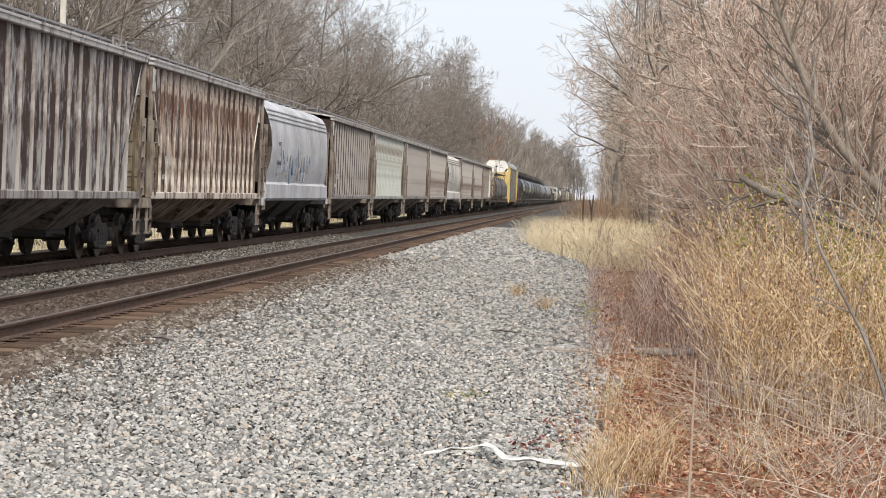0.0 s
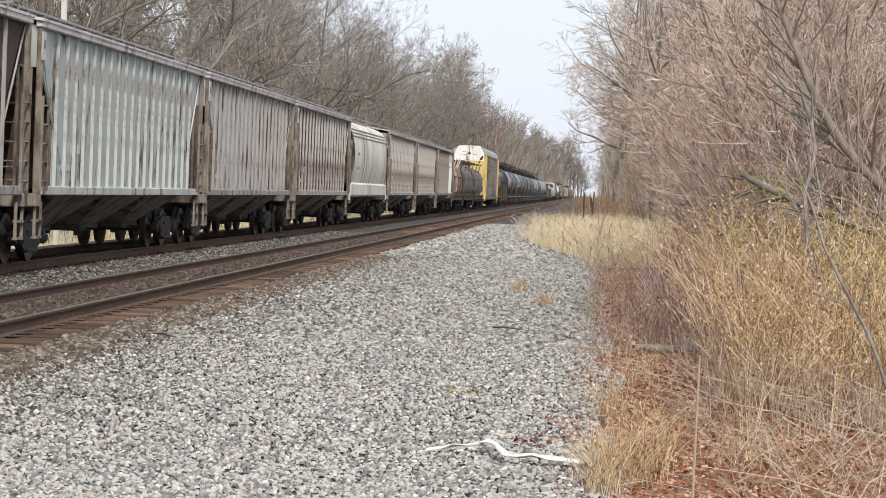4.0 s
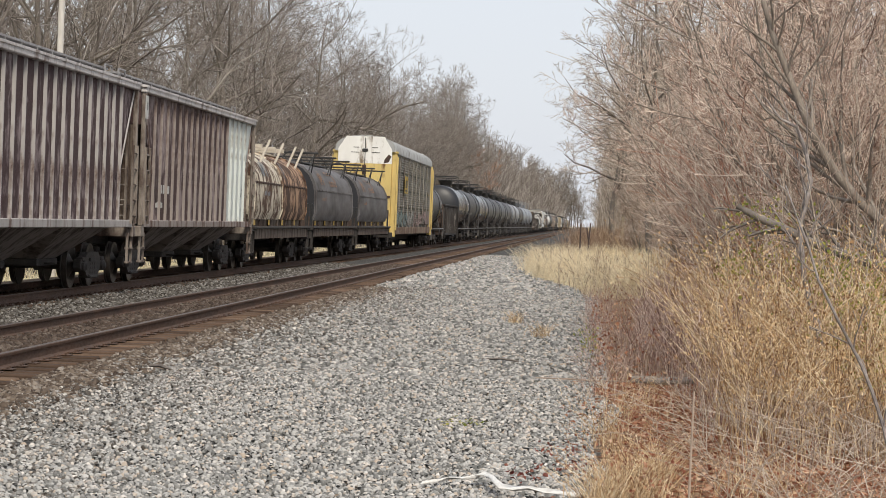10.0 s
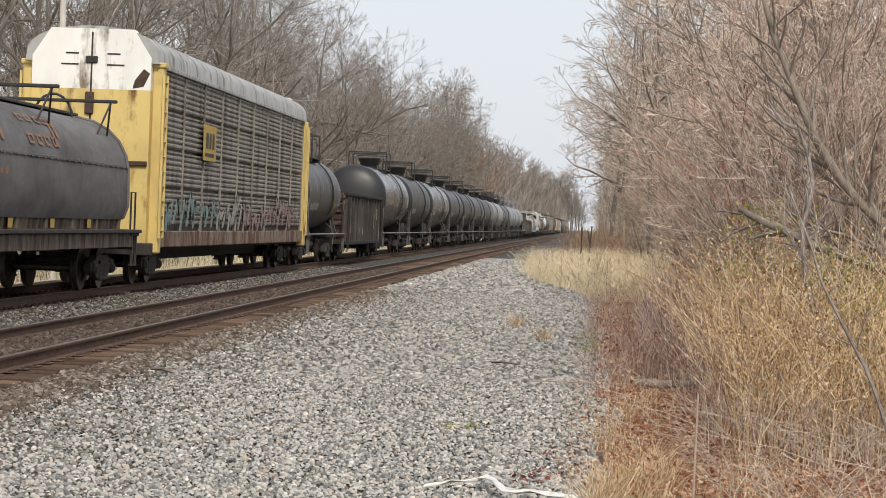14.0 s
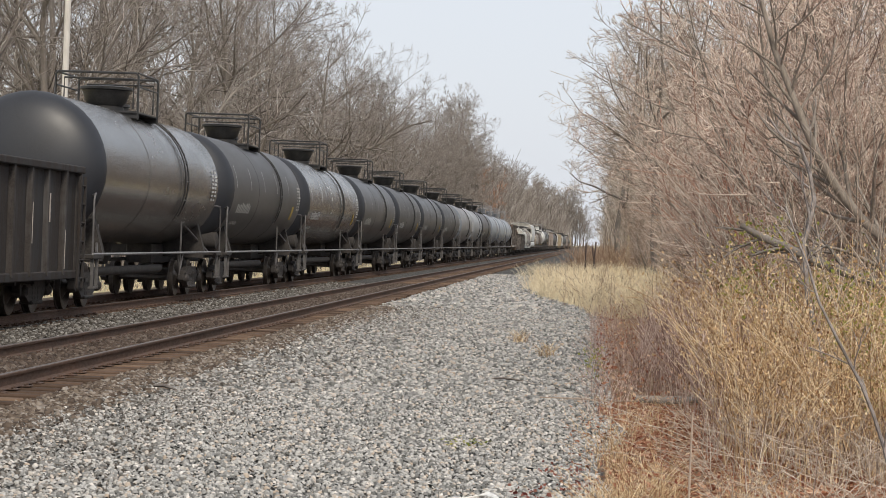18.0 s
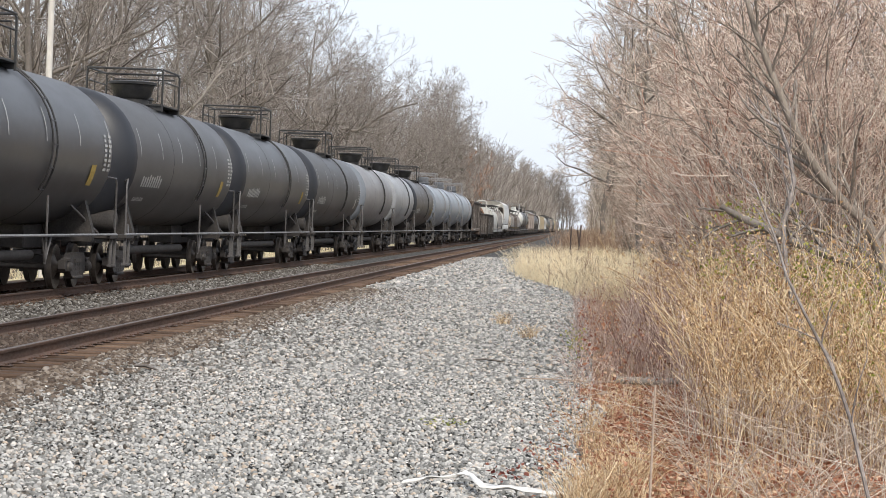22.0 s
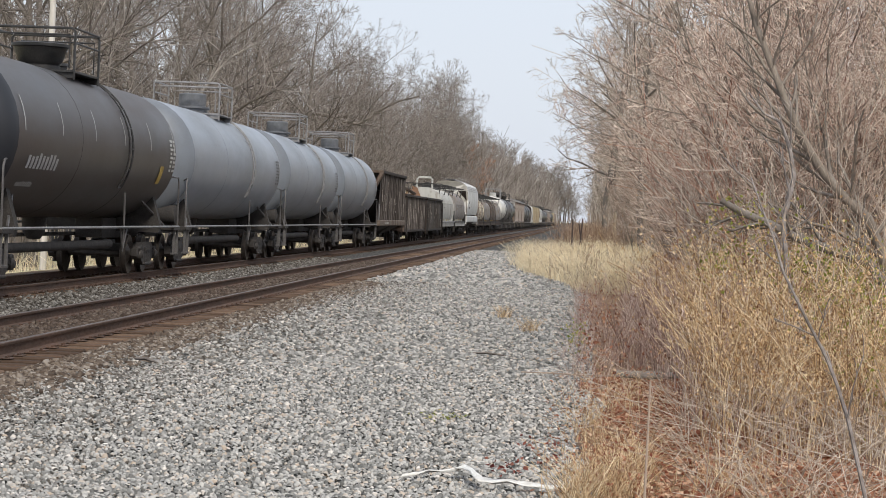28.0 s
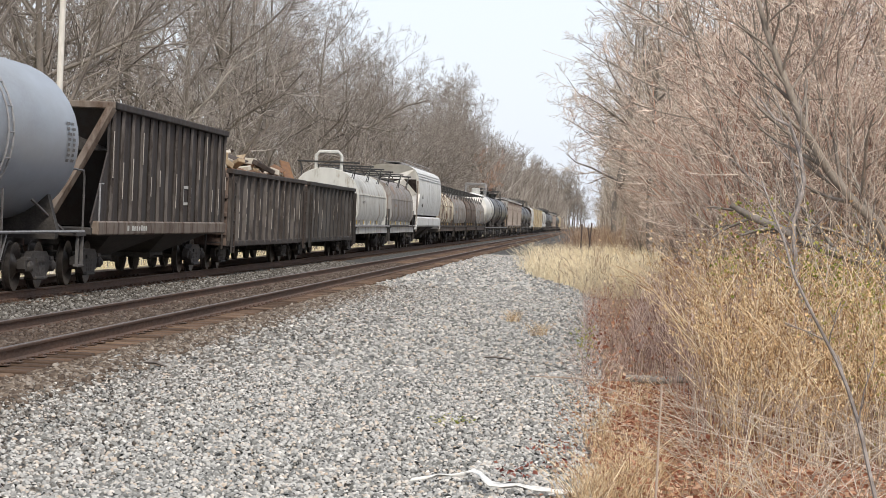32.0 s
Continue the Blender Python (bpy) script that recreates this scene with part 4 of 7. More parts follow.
def autorack(u, length, label):
    car = new_car("autorack_car", u, label, "autorack car", "")
    a, b, z0, z1 = 1.3, length - 1.3, 1.0, 4.95
    yel = car_paint("autorack_yellow", (0.64, 0.49, 0.19), (0.25, 0.14, 0.06), 0.16, dirt=0.3, seed=3)
    wht = car_paint("autorack_white", (0.80, 0.80, 0.78), (0.3, 0.24, 0.18), 0.14, dirt=0.15, seed=4)
    pan = car_paint("autorack_panel", (0.26, 0.245, 0.215), (0.14, 0.11, 0.095), 0.32, dirt=0.3, seed=5)
    gal = car_paint("autorack_galvanized", (0.40, 0.41, 0.41), (0.22, 0.2, 0.18), 0.25, dirt=0.3, seed=6)
    for s in (-1, 1):
        n_rows, n_cols = 4, 9
        h = (z1 - z0 - 0.35) / n_rows
        w = (b - a - 0.8) / n_cols
        for r in range(n_rows):
            for c in range(n_cols):
                y = a + 0.4 + c * w
                z = z0 + 0.35 + r * h
                g = Geo()
                prof = []
                for q in range(7):
                    zz = z + 0.05 + (h - 0.15) * q / 6
                    prof += [(s * 1.46, zz), (s * 1.50, zz + (h - 0.15) / 18), (s * 1.50, zz + (h - 0.15) / 9)]
                prof += [(s * 1.44, z + h - 0.05), (s * 1.44, z + 0.05)]
                g.prism(prof, 1, y + 0.02, y + w - 0.02)
                part("side_screen", g, pan, car)
        for c in range(n_cols + 1):
            y = a + 0.4 + c * w
            part("side_post", Geo().box(s * 1.46, s * 1.53, y - 0.025, y + 0.025, z0 + 0.2, z1 + 0.06, 0.01), pan, car)
        part("inner_wall", Geo().box(s * 1.36, s * 1.41, a + 0.2, b - 0.2, z0, z1), M_BLACK, car)
        part("side_sill", Geo().box(s * 1.38, s * 1.56, a + 0.2, b - 0.2, z0 - 0.12, z0 + 0.26, 0.02), car_paint("autorack_sill_%s" % ("near" if s > 0 else "far"), (0.26, 0.20, 0.15), (0.16, 0.08, 0.05), 0.5, seed=7), car)
        g = Geo().box(s * 1.40, s * 1.56, a + 0.2, b - 0.2, z1, z1 + 0.10, 0.015)
        part("roof_rail", g, gal, car)
        for y in (a, b):
            part("corner_post", Geo().box(s * 1.36, s * 1.62, y - 0.16, y + 0.16, 0.75, z1 + 0.02, 0.03), yel, car)
            ladder(car, yel, s * 1.64, y - 0.22, 1.1, z1 - 0.15, 0.44, 11)
        part("post_cap", Geo().box(s * 1.34, s * 1.66, a - 0.2, a + 0.25, z1 + 0.0, z1 + 0.12, 0.02), yel, car)
    roof = [(-1.55, z1 + 0.08)] + [(-1.52 + 0.0, z1 + 0.1)] + [(1.52 * math.cos(q), z1 + 0.12 + 0.78 * math.sin(q) ** 0.7) for q in (radians(d) for d in range(168, 10, -12))] + [(1.52, z1 + 0.1), (1.55, z1 + 0.08)]
    part("roof", Geo().prism(roof, 1, a - 0.33, b + 0.33), gal, car, smooth=40)
    for y, d in ((a, 1), (b, -1)):
        ye = y - d * 0.35
        lo_f = [(-1.36, 0.95), (1.36, 0.95), (1.36, 4.42), (-1.36, 4.42)]
        hi_f = [(-1.36, 4.42), (1.36, 4.42), (1.36, 5.15), (0.95, 5.78), (-0.95, 5.78), (-1.36, 5.15)]
        for half in (-1, 1):
            def cut(pr):
                return [(min(0, x) if half < 0 else max(0, x), z) for x, z in pr]
            door = part("end_door", Geo().prism(cut(lo_f), 1, min(ye, y), max(ye, y)), yel, car)
            part("door_top", Geo().prism(cut(hi_f), 1, min(ye, y), max(ye, y)), wht, door)
        part("door_seam", Geo().box(-0.02, 0.02, ye - d * 0.012, ye - d * 0.002, 1.0, 5.7), M_BLACK, car)
        part("door_lock", Geo().box(-0.12, 0.08, ye - d * 0.07, ye, 3.85, 4.35, 0.02), M_COUPLER, car)
        part("door_lock", Geo().box(-0.14, 0.14, ye - d * 0.05, ye, 5.0, 5.16, 0.02), M_BLACK, car)
        part("door_bar", Geo().box(0.62, 1.34, ye - d * 0.08, ye, 2.72, 2.82, 0.01), M_COUPLER, car)
        for x, z, w in ((-0.7, 4.95, 0.4), (0.35, 4.95, 0.4), (0.35, 5.2, 0.3), (-0.6, 5.2, 0.3)):
            part("hinge_mark", Geo().box(x, x + w, ye - d * 0.01, ye - d * 0.002, z, z + 0.035), M_BLACK, car)
        part("worn_patch", Geo().prism([(0.95, 4.45), (1.2, 4.5), (1.34, 4.8), (1.2, 4.9), (1.0, 4.65)], 1, min(ye, ye - d * 0.006), max(ye, ye - d * 0.006)), M_COUPLER, car)
        part("end_sill", Geo().box(-1.5, 1.5, min(y - d * 0.5, y), max(y - d * 0.5, y), 0.7, 0.98, 0.02), M_UNDER, car)
    # square emblem and graffiti near the lower edge
    part("emblem", Geo().box(1.575, 1.585, a + 5.6, a + 7.5, 3.05, 3.95), M_YELLOWMARK, car, "square yellow emblem panel")
    for q, (dy, w) in enumerate(((0.35, 0.35), (0.85, 0.28), (1.3, 0.28))):
        part("emblem_bar", Geo().box(1.585, 1.592, a + 5.6 + dy, a + 5.6 + dy + w, 3.35, 3.75), M_BLACK, car)
    part("emblem_bar", Geo().box(1.585, 1.592, a + 5.9, a + 7.2, 3.15, 3.24), M_BLACK, car)
    paints = [plain("graffiti_teal", (0.20, 0.28, 0.275), (0.15, 0.21, 0.22), 0.6, 0, 5), plain("graffiti_pink", (0.32, 0.22, 0.215), (0.25, 0.18, 0.175), 0.6, 0, 5), plain("graffiti_pale", (0.38, 0.37, 0.36), (0.28, 0.27, 0.26), 0.6, 0, 5)]
    rnd = random.Random(4)
    for k in range(26):
        y = a + 0.8 + k * 0.9
        m = paints[0] if k < 8 else paints[1] if k > 12 else paints[2]
        z = rnd.uniform(1.15, 1.5)
        g = Geo()
        pts = [(1.575, y, z), (1.575, y + rnd.uniform(0.1, 0.7), z + rnd.uniform(0.5, 0.9)), (1.575, y + rnd.uniform(0.4, 0.9), z + rnd.uniform(0.1, 0.4)), (1.575, y + rnd.uniform(0.6, 1.2), z + rnd.uniform(0.4, 0.8))]
        for p, q in zip(pts, pts[1:]):
            g.add([(1.572, p[1], p[2]), (1.572, p[1] + 0.22, p[2]), (1.572, q[1] + 0.22, q[2]), (1.572, q[1], q[2]), (1.578, p[1], p[2]), (1.578, p[1] + 0.22, p[2]), (1.578, q[1] + 0.22, q[2]), (1.578, q[1], q[2])],
                  [(0, 1, 2, 3), (4, 7, 6, 5), (0, 4, 5, 1), (1, 5, 6, 2), (2, 6, 7, 3), (3, 7, 4, 0)])
        part("graffiti", g, m, car)
    part("floor", Geo().box(-1.38, 1.38, a, b, 0.82, 0.96), M_UNDER, car)
    part("center_sill", Geo().box(-0.4, 0.4, 0.5, length - 0.5, 0.5, 0.85, 0.02), M_UNDER, car)
    trucks(car, length, 3.2)
    couplers(car, length)
    return car


def box_car(u, length, body, label):
    car = new_car("box_car", u, label, "box car", "box cars")
    a, b, top = 0.5, length - 0.5, 4.35
    for s in (-1, 1):
        part("side_wall", Geo().box(s * 1.42, s * 1.48, a, b, 1.1, top), body, car)
        for k in range(12):
            y = a + 0.2 + (b - a - 0.4) * k / 11
            part("rib", Geo().box(s * 1.48, s * 1.53, y - 0.04, y + 0.04, 1.15, top - 0.05), body, car)
        part("sliding_door", Geo().box(s * 1.49, s * 1.56, length / 2 - 1.6, length / 2 + 1.6, 1.15, top - 0.15, 0.02), body, car)
        ladder(car, body, s * 1.58, a + 0.05, 0.6, top - 0.6, 0.42, 7)
    for y in (a, b):
        part("end_wall", Geo().box(-1.48, 1.48, y - 0.04, y + 0.04, 1.1, top + 0.1), body, car)
    part("roof", Geo().prism([(-1.55, top), (0, top + 0.22), (1.55, top), (1.5, top - 0.05), (-1.5, top - 0.05)], 1, a - 0.05, b + 0.05), M_GREYRAIL, car)
    part("underframe", Geo().box(-1.3, 1.3, a, b, 0.8, 1.1, 0.02), M_UNDER, car)
    trucks(car, length)
    couplers(car, length)
    return car

M_WORN = plain("worn_bare_steel", (0.50, 0.46, 0.42), (0.34, 0.29, 0.25), 0.7, 0.0, 10, 0.2)
UNDER_A = car_paint("hopper_underside", (0.20, 0.18, 0.17), (0.06, 0.045, 0.04), 0.35, dirt=0.3, seed=11)
UNDER_B = car_paint("hopper_underside_tan", (0.32, 0.25, 0.20), (0.09, 0.055, 0.045), 0.45, dirt=0.4, seed=12)
RUST = (0.075, 0.046, 0.040)
PURPLE = (0.07, 0.043, 0.042)
RIB_PALE = car_paint("rib_pale_grey", (0.42, 0.40, 0.39), (0.19, 0.13, 0.11), 0.24, dirt=0.35, seed=1)
RIB_MID = car_paint("rib_mid_grey", (0.345, 0.328, 0.322), (0.13, 0.09, 0.08), 0.3, dirt=0.3, seed=16)
RIB_TAN = car_paint("rib_tan", (0.31, 0.27, 0.25), (0.17, 0.10, 0.08), 0.40, dirt=0.35, seed=2)
RIB_CREAM = car_paint("rib_cream", (0.74, 0.67, 0.59), (0.20, 0.11, 0.08), 0.38, dirt=0.3, seed=8)
END_YELLOW = car_paint("end_cream_yellow", (0.60, 0.50, 0.32), (0.20, 0.11, 0.06), 0.36, dirt=0.3, seed=9)
M_MOULD = plain("moulding_grey", (0.46, 0.47, 0.50), (0.36, 0.365, 0.39), 0.6, 0.0, 6, 0.15)
H = ribbed_hopper
RIB_LIGHT = car_paint("rib_light_grey", (0.42, 0.40, 0.39), (0.17, 0.115, 0.10), 0.42, dirt=0.3, seed=17)
H(31.9, 17.3, car_paint("hopper_grey_rust", (0.45, 0.43, 0.415), RUST, 0.58, dirt=0.2, seed=21, spread=0.075, run_scale=(1.15, 1.15, 0.42)), RIB_LIGHT, UNDER_A, "pale grey ribbed covered hopper car with dark rust streaks", 16)
H(49.2, 17.8, car_paint("hopper_cream_rust", (0.58, 0.50, 0.43), (0.095, 0.052, 0.042), 0.62, dirt=0.2, seed=22, spread=0.075, run_scale=(1.15, 1.15, 0.42)), RIB_CREAM, UNDER_B, "rusty cream ribbed covered hopper car with yellow end posts", 18, end_mat=END_YELLOW)
BLUE_A = plain("graffiti_blue", (0.16, 0.22, 0.33), (0.22, 0.26, 0.33), 0.6, 0, 6)
curved_hopper(67.0, 17.2, car_paint("hopper_smooth_grey", (0.60, 0.61, 0.655), (0.44, 0.43, 0.43), 0.3, dirt=0.12, seed=23, spread=0.2, run_scale=(0.5, 0.4, 0.3)), M_MOULD, "smooth grey curved-side covered hopper car with blue graffiti", graffiti=[BLUE_A, M_GREYRAIL])
H(84.2, 16.6, car_paint("hopper_brown_grey", (0.21, 0.185, 0.18), PURPLE, 0.72, dirt=0.2, seed=24, spread=0.075, run_scale=(1.15, 1.15, 0.42)), RIB_MID, UNDER_A, "brown-grey ribbed covered hopper car with heavy rust", 16)
H(100.8, 17.4, car_paint("hopper_pale_green", (0.391, 0.425, 0.414), RUST, 0.24, dirt=0.2, seed=25, spread=0.075, run_scale=(1.15, 1.15, 0.42)), car_paint("rib_pale_green", (0.483, 0.517, 0.506), (0.22, 0.15, 0.11), 0.2, dirt=0.25, seed=26), UNDER_A, "pale green-grey ribbed covered hopper car, chipped paint", 19)
H(118.2, 17.3, car_paint("hopper_stone_grey", (0.42, 0.415, 0.42), RUST, 0.36, dirt=0.2, seed=27, spread=0.075, run_scale=(1.15, 1.15, 0.42)), RIB_MID, UNDER_A, "stone grey ribbed covered hopper car with light rust", 19)
H(135.5, 17.3, car_paint("hopper_rust_pink", (0.426, 0.386, 0.373), PURPLE, 0.68, dirt=0.2, seed=28, spread=0.075, run_scale=(1.15, 1.15, 0.42)), RIB_PALE, UNDER_A, "rust-stained pinkish grey covered hopper car with yellow step plates", 17, end_mat=car_paint("end_tan", (0.42, 0.35, 0.24), (0.2, 0.12, 0.07), 0.35, seed=29))
curved_hopper(152.8, 17.0, car_paint("hopper_smooth_white", (0.70, 0.68, 0.64), (0.42, 0.37, 0.32), 0.2, dirt=0.15, seed=30, spread=0.2, run_scale=(0.5, 0.4, 0.3)), car_paint("hopper_dust_band", (0.40, 0.37, 0.33), (0.33, 0.3, 0.27), 0.4, seed=31), "cream-white curved-side covered hopper car with dusty bands")
H(169.8, 17.3, car_paint("hopper_tan_grey", (0.37, 0.34, 0.32), (0.13, 0.095, 0.085), 0.46, dirt=0.2, seed=32, spread=0.075, run_scale=(1.15, 1.15, 0.42)), RIB_PALE, UNDER_A, "tan-grey ribbed covered hopper car with rust spots", 17)
H(187.1, 17.0, car_paint("hopper_maroon_rust", (0.28, 0.225, 0.225), (0.085, 0.05, 0.052), 0.68, dirt=0.2, seed=33, spread=0.075, run_scale=(1.15, 1.15, 0.42)), RIB_PALE, UNDER_A, "maroon-rust ribbed covered hopper car with pale ribs", 19)
H(204.1, 17.1, car_paint("hopper_dark_rust", (0.30, 0.24, 0.235), (0.085, 0.05, 0.048), 0.62, dirt=0.2, seed=34, spread=0.075, run_scale=(1.15, 1.15, 0.42)), RIB_TAN, UNDER_A, "dark rust ribbed covered hopper car with fresh pale rear panels", 18, tail=car_paint("hopper_fresh_panel", (0.58, 0.62, 0.60), (0.3, 0.28, 0.25), 0.1, dirt=0.12, seed=35))
# shade on viewer-facing tank heads and hood ends, held in the colour
SHADED_HEAD = car_paint("tank_head_black_shaded", (0.018, 0.020, 0.026), (0.026, 0.026, 0.028), 0.3, grime=(0.034, 0.035, 0.04), dirt=0.3, rough=0.42, seed=59, spread=0.22, run_scale=(0.4, 0.4, 0.4), flecks=0.12)
TAN_HOOD = car_paint("coil_hood_cream", (0.62, 0.56, 0.45), (0.13, 0.07, 0.045), 0.50, dirt=0.2, seed=41, spread=0.06, run_scale=(0.9, 0.9, 0.5), flecks=0.7)
RUST_HOOD = car_paint("coil_hood_rust", (0.42, 0.26, 0.16), (0.09, 0.05, 0.035), 0.54, dirt=0.2, seed=46, spread=0.06, run_scale=(0.9, 0.9, 0.5), flecks=0.7)
DARK_HOOD = car_paint("coil_hood_slate", (0.151, 0.146, 0.151), (0.075, 0.066, 0.064), 0.40, grime=(0.095, 0.09, 0.088), dirt=0.35, rough=0.55, seed=42, spread=0.2, run_scale=(0.5, 0.2, 0.5), flecks=0.2, film=(0.5, 0.2, 0.5))
RUST_TROUGH = car_paint("coil_trough_rust", (0.15, 0.115, 0.09), (0.075, 0.05, 0.04), 0.5, seed=43)
coil_car(221.2, 14.4, TAN_HOOD, RUST_TROUGH, "tan and rust hooded coil steel car with pale brackets", plain("bracket_pale_wood", (0.55, 0.50, 0.42), (0.42, 0.37, 0.30), 0.7), 2, rear=RUST_HOOD)
coil_car(235.6, 15.7, DARK_HOOD, RUST_TROUGH, "slate-dark hooded coil steel car with orange lettering", M_BLACK)
coil_car(251.3, 16.5, DARK_HOOD, RUST_TROUGH, "slate-dark hooded coil steel car with faded orange lettering", M_BLACK)
autorack(267.9, 28.7, "yellow and white autorack car with grey screen sides and graffiti")
BLACK_TANK = car_paint("tank_black", (0.043, 0.045, 0.051), (0.060, 0.060, 0.063), 0.36, grime=(0.06, 0.06, 0.062), dirt=0.35, rough=0.36, seed=51, spread=0.22, run_scale=(0.4, 0.12, 0.4), flecks=0.12, film=(0.5, 0.12, 0.5))
BLACK_TANK_B = car_paint("tank_black_dusty", (0.048, 0.049, 0.054), (0.072, 0.070, 0.070), 0.42, grime=(0.08, 0.078, 0.077), dirt=0.4, rough=0.42, seed=52, spread=0.22, run_scale=(0.4, 0.12, 0.4), flecks=0.12, film=(0.5, 0.12, 0.5))
BROWN_TANK = car_paint("tank_shiny_brown", (0.068, 0.068, 0.071), (0.085, 0.078, 0.072), 0.42, grime=(0.10, 0.098, 0.095), dirt=0.4, rough=0.18, seed=53, spread=0.22, run_scale=(0.4, 0.12, 0.4), flecks=0.12, film=(0.5, 0.12, 0.5))
RUSTY_TANK = car_paint("tank_black_rusty", (0.048, 0.047, 0.049), (0.085, 0.062, 0.05), 0.36, grime=(0.085, 0.08, 0.075), dirt=0.3, rough=0.4, seed=54, spread=0.22, run_scale=(0.4, 0.12, 0.4), flecks=0.12, film=(0.5, 0.12, 0.5))
GREY_TANK = car_paint("tank_grey", (0.24, 0.24, 0.25), (0.18, 0.17, 0.165), 0.3, grime=(0.2, 0.19, 0.18), dirt=0.4, rough=0.4, seed=55, spread=0.22, run_scale=(0.4, 0.12, 0.4), flecks=0.12, film=(0.5, 0.12, 0.5))
PALE_TANK = car_paint("tank_pale_grey", (0.33, 0.345, 0.365), (0.25, 0.25, 0.26), 0.3, grime=(0.27, 0.27, 0.27), dirt=0.4, rough=0.4, seed=56, spread=0.22, run_scale=(0.4, 0.12, 0.4), flecks=0.12, film=(0.5, 0.12, 0.5))
CAN_GREY = plain("dome_slate", (0.15, 0.16, 0.18), (0.10, 0.105, 0.115), 0.5, 0.0, 5, 0.15)
BLUE_TANK = car_paint("tank_blue_grey", (0.278, 0.315, 0.367), (0.22, 0.235, 0.26), 0.28, grime=(0.27, 0.27, 0.27), dirt=0.35, rough=0.38, seed=57, spread=0.22, run_scale=(0.4, 0.12, 0.4), flecks=0.12, film=(0.5, 0.12, 0.5))
WHITE_TANK = car_paint("tank_white", (0.68, 0.67, 0.64), (0.5, 0.46, 0.4), 0.2, dirt=0.15, rough=0.4, seed=58, spread=0.22, run_scale=(0.4, 0.12, 0.4), flecks=0.12, film=(0.5, 0.12, 0.5))
# the same coloured-in shade for near heads of blue and grey tanks
SHADED_BLUE_HEAD = car_paint("tank_head_slate_shaded", (0.17, 0.19, 0.22), (0.14, 0.145, 0.16), 0.3, grime=(0.17, 0.17, 0.18), dirt=0.3, rough=0.42, seed=60, spread=0.22, run_scale=(0.4, 0.4, 0.4), flecks=0.12)


def T(u, length, shell, label, **kw):
    # near heads take the shade-coloured skin unless another is given
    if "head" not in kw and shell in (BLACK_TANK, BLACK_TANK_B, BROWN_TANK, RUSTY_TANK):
        kw["head"] = SHADED_HEAD
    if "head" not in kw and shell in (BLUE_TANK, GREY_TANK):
        kw["head"] = SHADED_BLUE_HEAD
    return tank_car(u, length, shell, label, **kw)


T(296.6, 12.7, BLACK_TANK, "short black tank car with yellow stencils", radius=1.42, zc=2.62)
GOND = car_paint("gondola_black", (0.030, 0.029, 0.030), (0.042, 0.032, 0.028), 0.45, grime=(0.034, 0.031, 0.029), dirt=0.35, rough=0.8, seed=61)
GOND_END = car_paint("gondola_end_rust", (0.15, 0.11, 0.09), (0.08, 0.05, 0.04), 0.45, dirt=0.3, rough=0.8, seed=65)
GOND_B = car_paint("gondola_brown_black", (0.040, 0.035, 0.034), (0.055, 0.04, 0.034), 0.5, grime=(0.075, 0.066, 0.062), dirt=0.4, rough=0.8, seed=62)
gondola(309.0, 16.4, GOND, "black ribbed gondola car with yellow paint marks", marks=True)
T(325.4, 16.2, BROWN_TANK, "dark tank car with sheen, near head darkened as shade", head=SHADED_HEAD, marks=False)
T(341.6, 16.5, BLACK_TANK_B, "dusty black tank car with white stencils")
T(358.1, 18.7, BROWN_TANK, "brown-black glossy tank car with side ladder", head=SHADED_HEAD)
T(376.8, 17.4, BLACK_TANK, "black tank car with white stencils and handrails")
T(394.2, 16.4, BLACK_TANK_B, "dusty black tank car with short white strips")
T(410.6, 18.1, BLACK_TANK, "black tank car with yellow placard and white scrawl")
T(428.7, 19.1, BLACK_TANK_B, "dusty black tank car with pale data panel", marks="plain")
T(447.8, 17.5, GREY_TANK, "mid grey tank car, dusty", marks=False)
T(465.3, 15.0, PALE_TANK, "pale grey tank car with darker ladder", marks=False)
T(480.3, 18.0, RUSTY_TANK, "brown-black tank car with orange rust streaks")
T(498.3, 18.9, BLUE_TANK, "blue-grey tank car with grey railing", marks=False, dome="can", fittings=M_GREYRAIL)
T(517.2, 17.6, BLUE_TANK, "blue-grey tank car with grey platform railing", marks=False, dome="can", fittings=M_GREYRAIL)
T(534.8, 17.2, BLUE_TANK, "blue-grey tank car with pale data panel", marks=False, dome="can", fittings=M_GREYRAIL)
OPEN_BROWN = car_paint("open_hopper_brown", (0.040, 0.036, 0.036), (0.048, 0.036, 0.032), 0.5, grime=(0.06, 0.05, 0.046), dirt=0.35, rough=0.8, seed=63)
open_hopper(552.0, 16.8, OPEN_BROWN, car_paint("open_hopper_sill", (0.17, 0.135, 0.11), (0.11, 0.07, 0.05), 0.4, seed=64), "dark brown open hopper car with bent side posts")
SCRAP = [plain("scrap_rust", (0.22, 0.11, 0.05), (0.13, 0.075, 0.05), 0.85, 0.1, 5), plain("scrap_tan", (0.42, 0.33, 0.22), (0.30, 0.22, 0.14), 0.8, 0, 5), plain("scrap_dark", (0.08, 0.06, 0.05), (0.05, 0.04, 0.035), 0.8, 0.1, 5), plain("scrap_pale", (0.52, 0.48, 0.42), (0.4, 0.36, 0.3), 0.8, 0, 5)]
gondola(568.8, 17.2, GOND_B, "brown-black gondola car loaded with scrap metal", cargo=SCRAP)
gondola(586.0, 16.4, GOND, "black gondola car with worn side posts")
PALE_HOOD = car_paint("coil_hood_white", (0.50, 0.50, 0.48), (0.3, 0.25, 0.2), 0.25, dirt=0.25, seed=44)
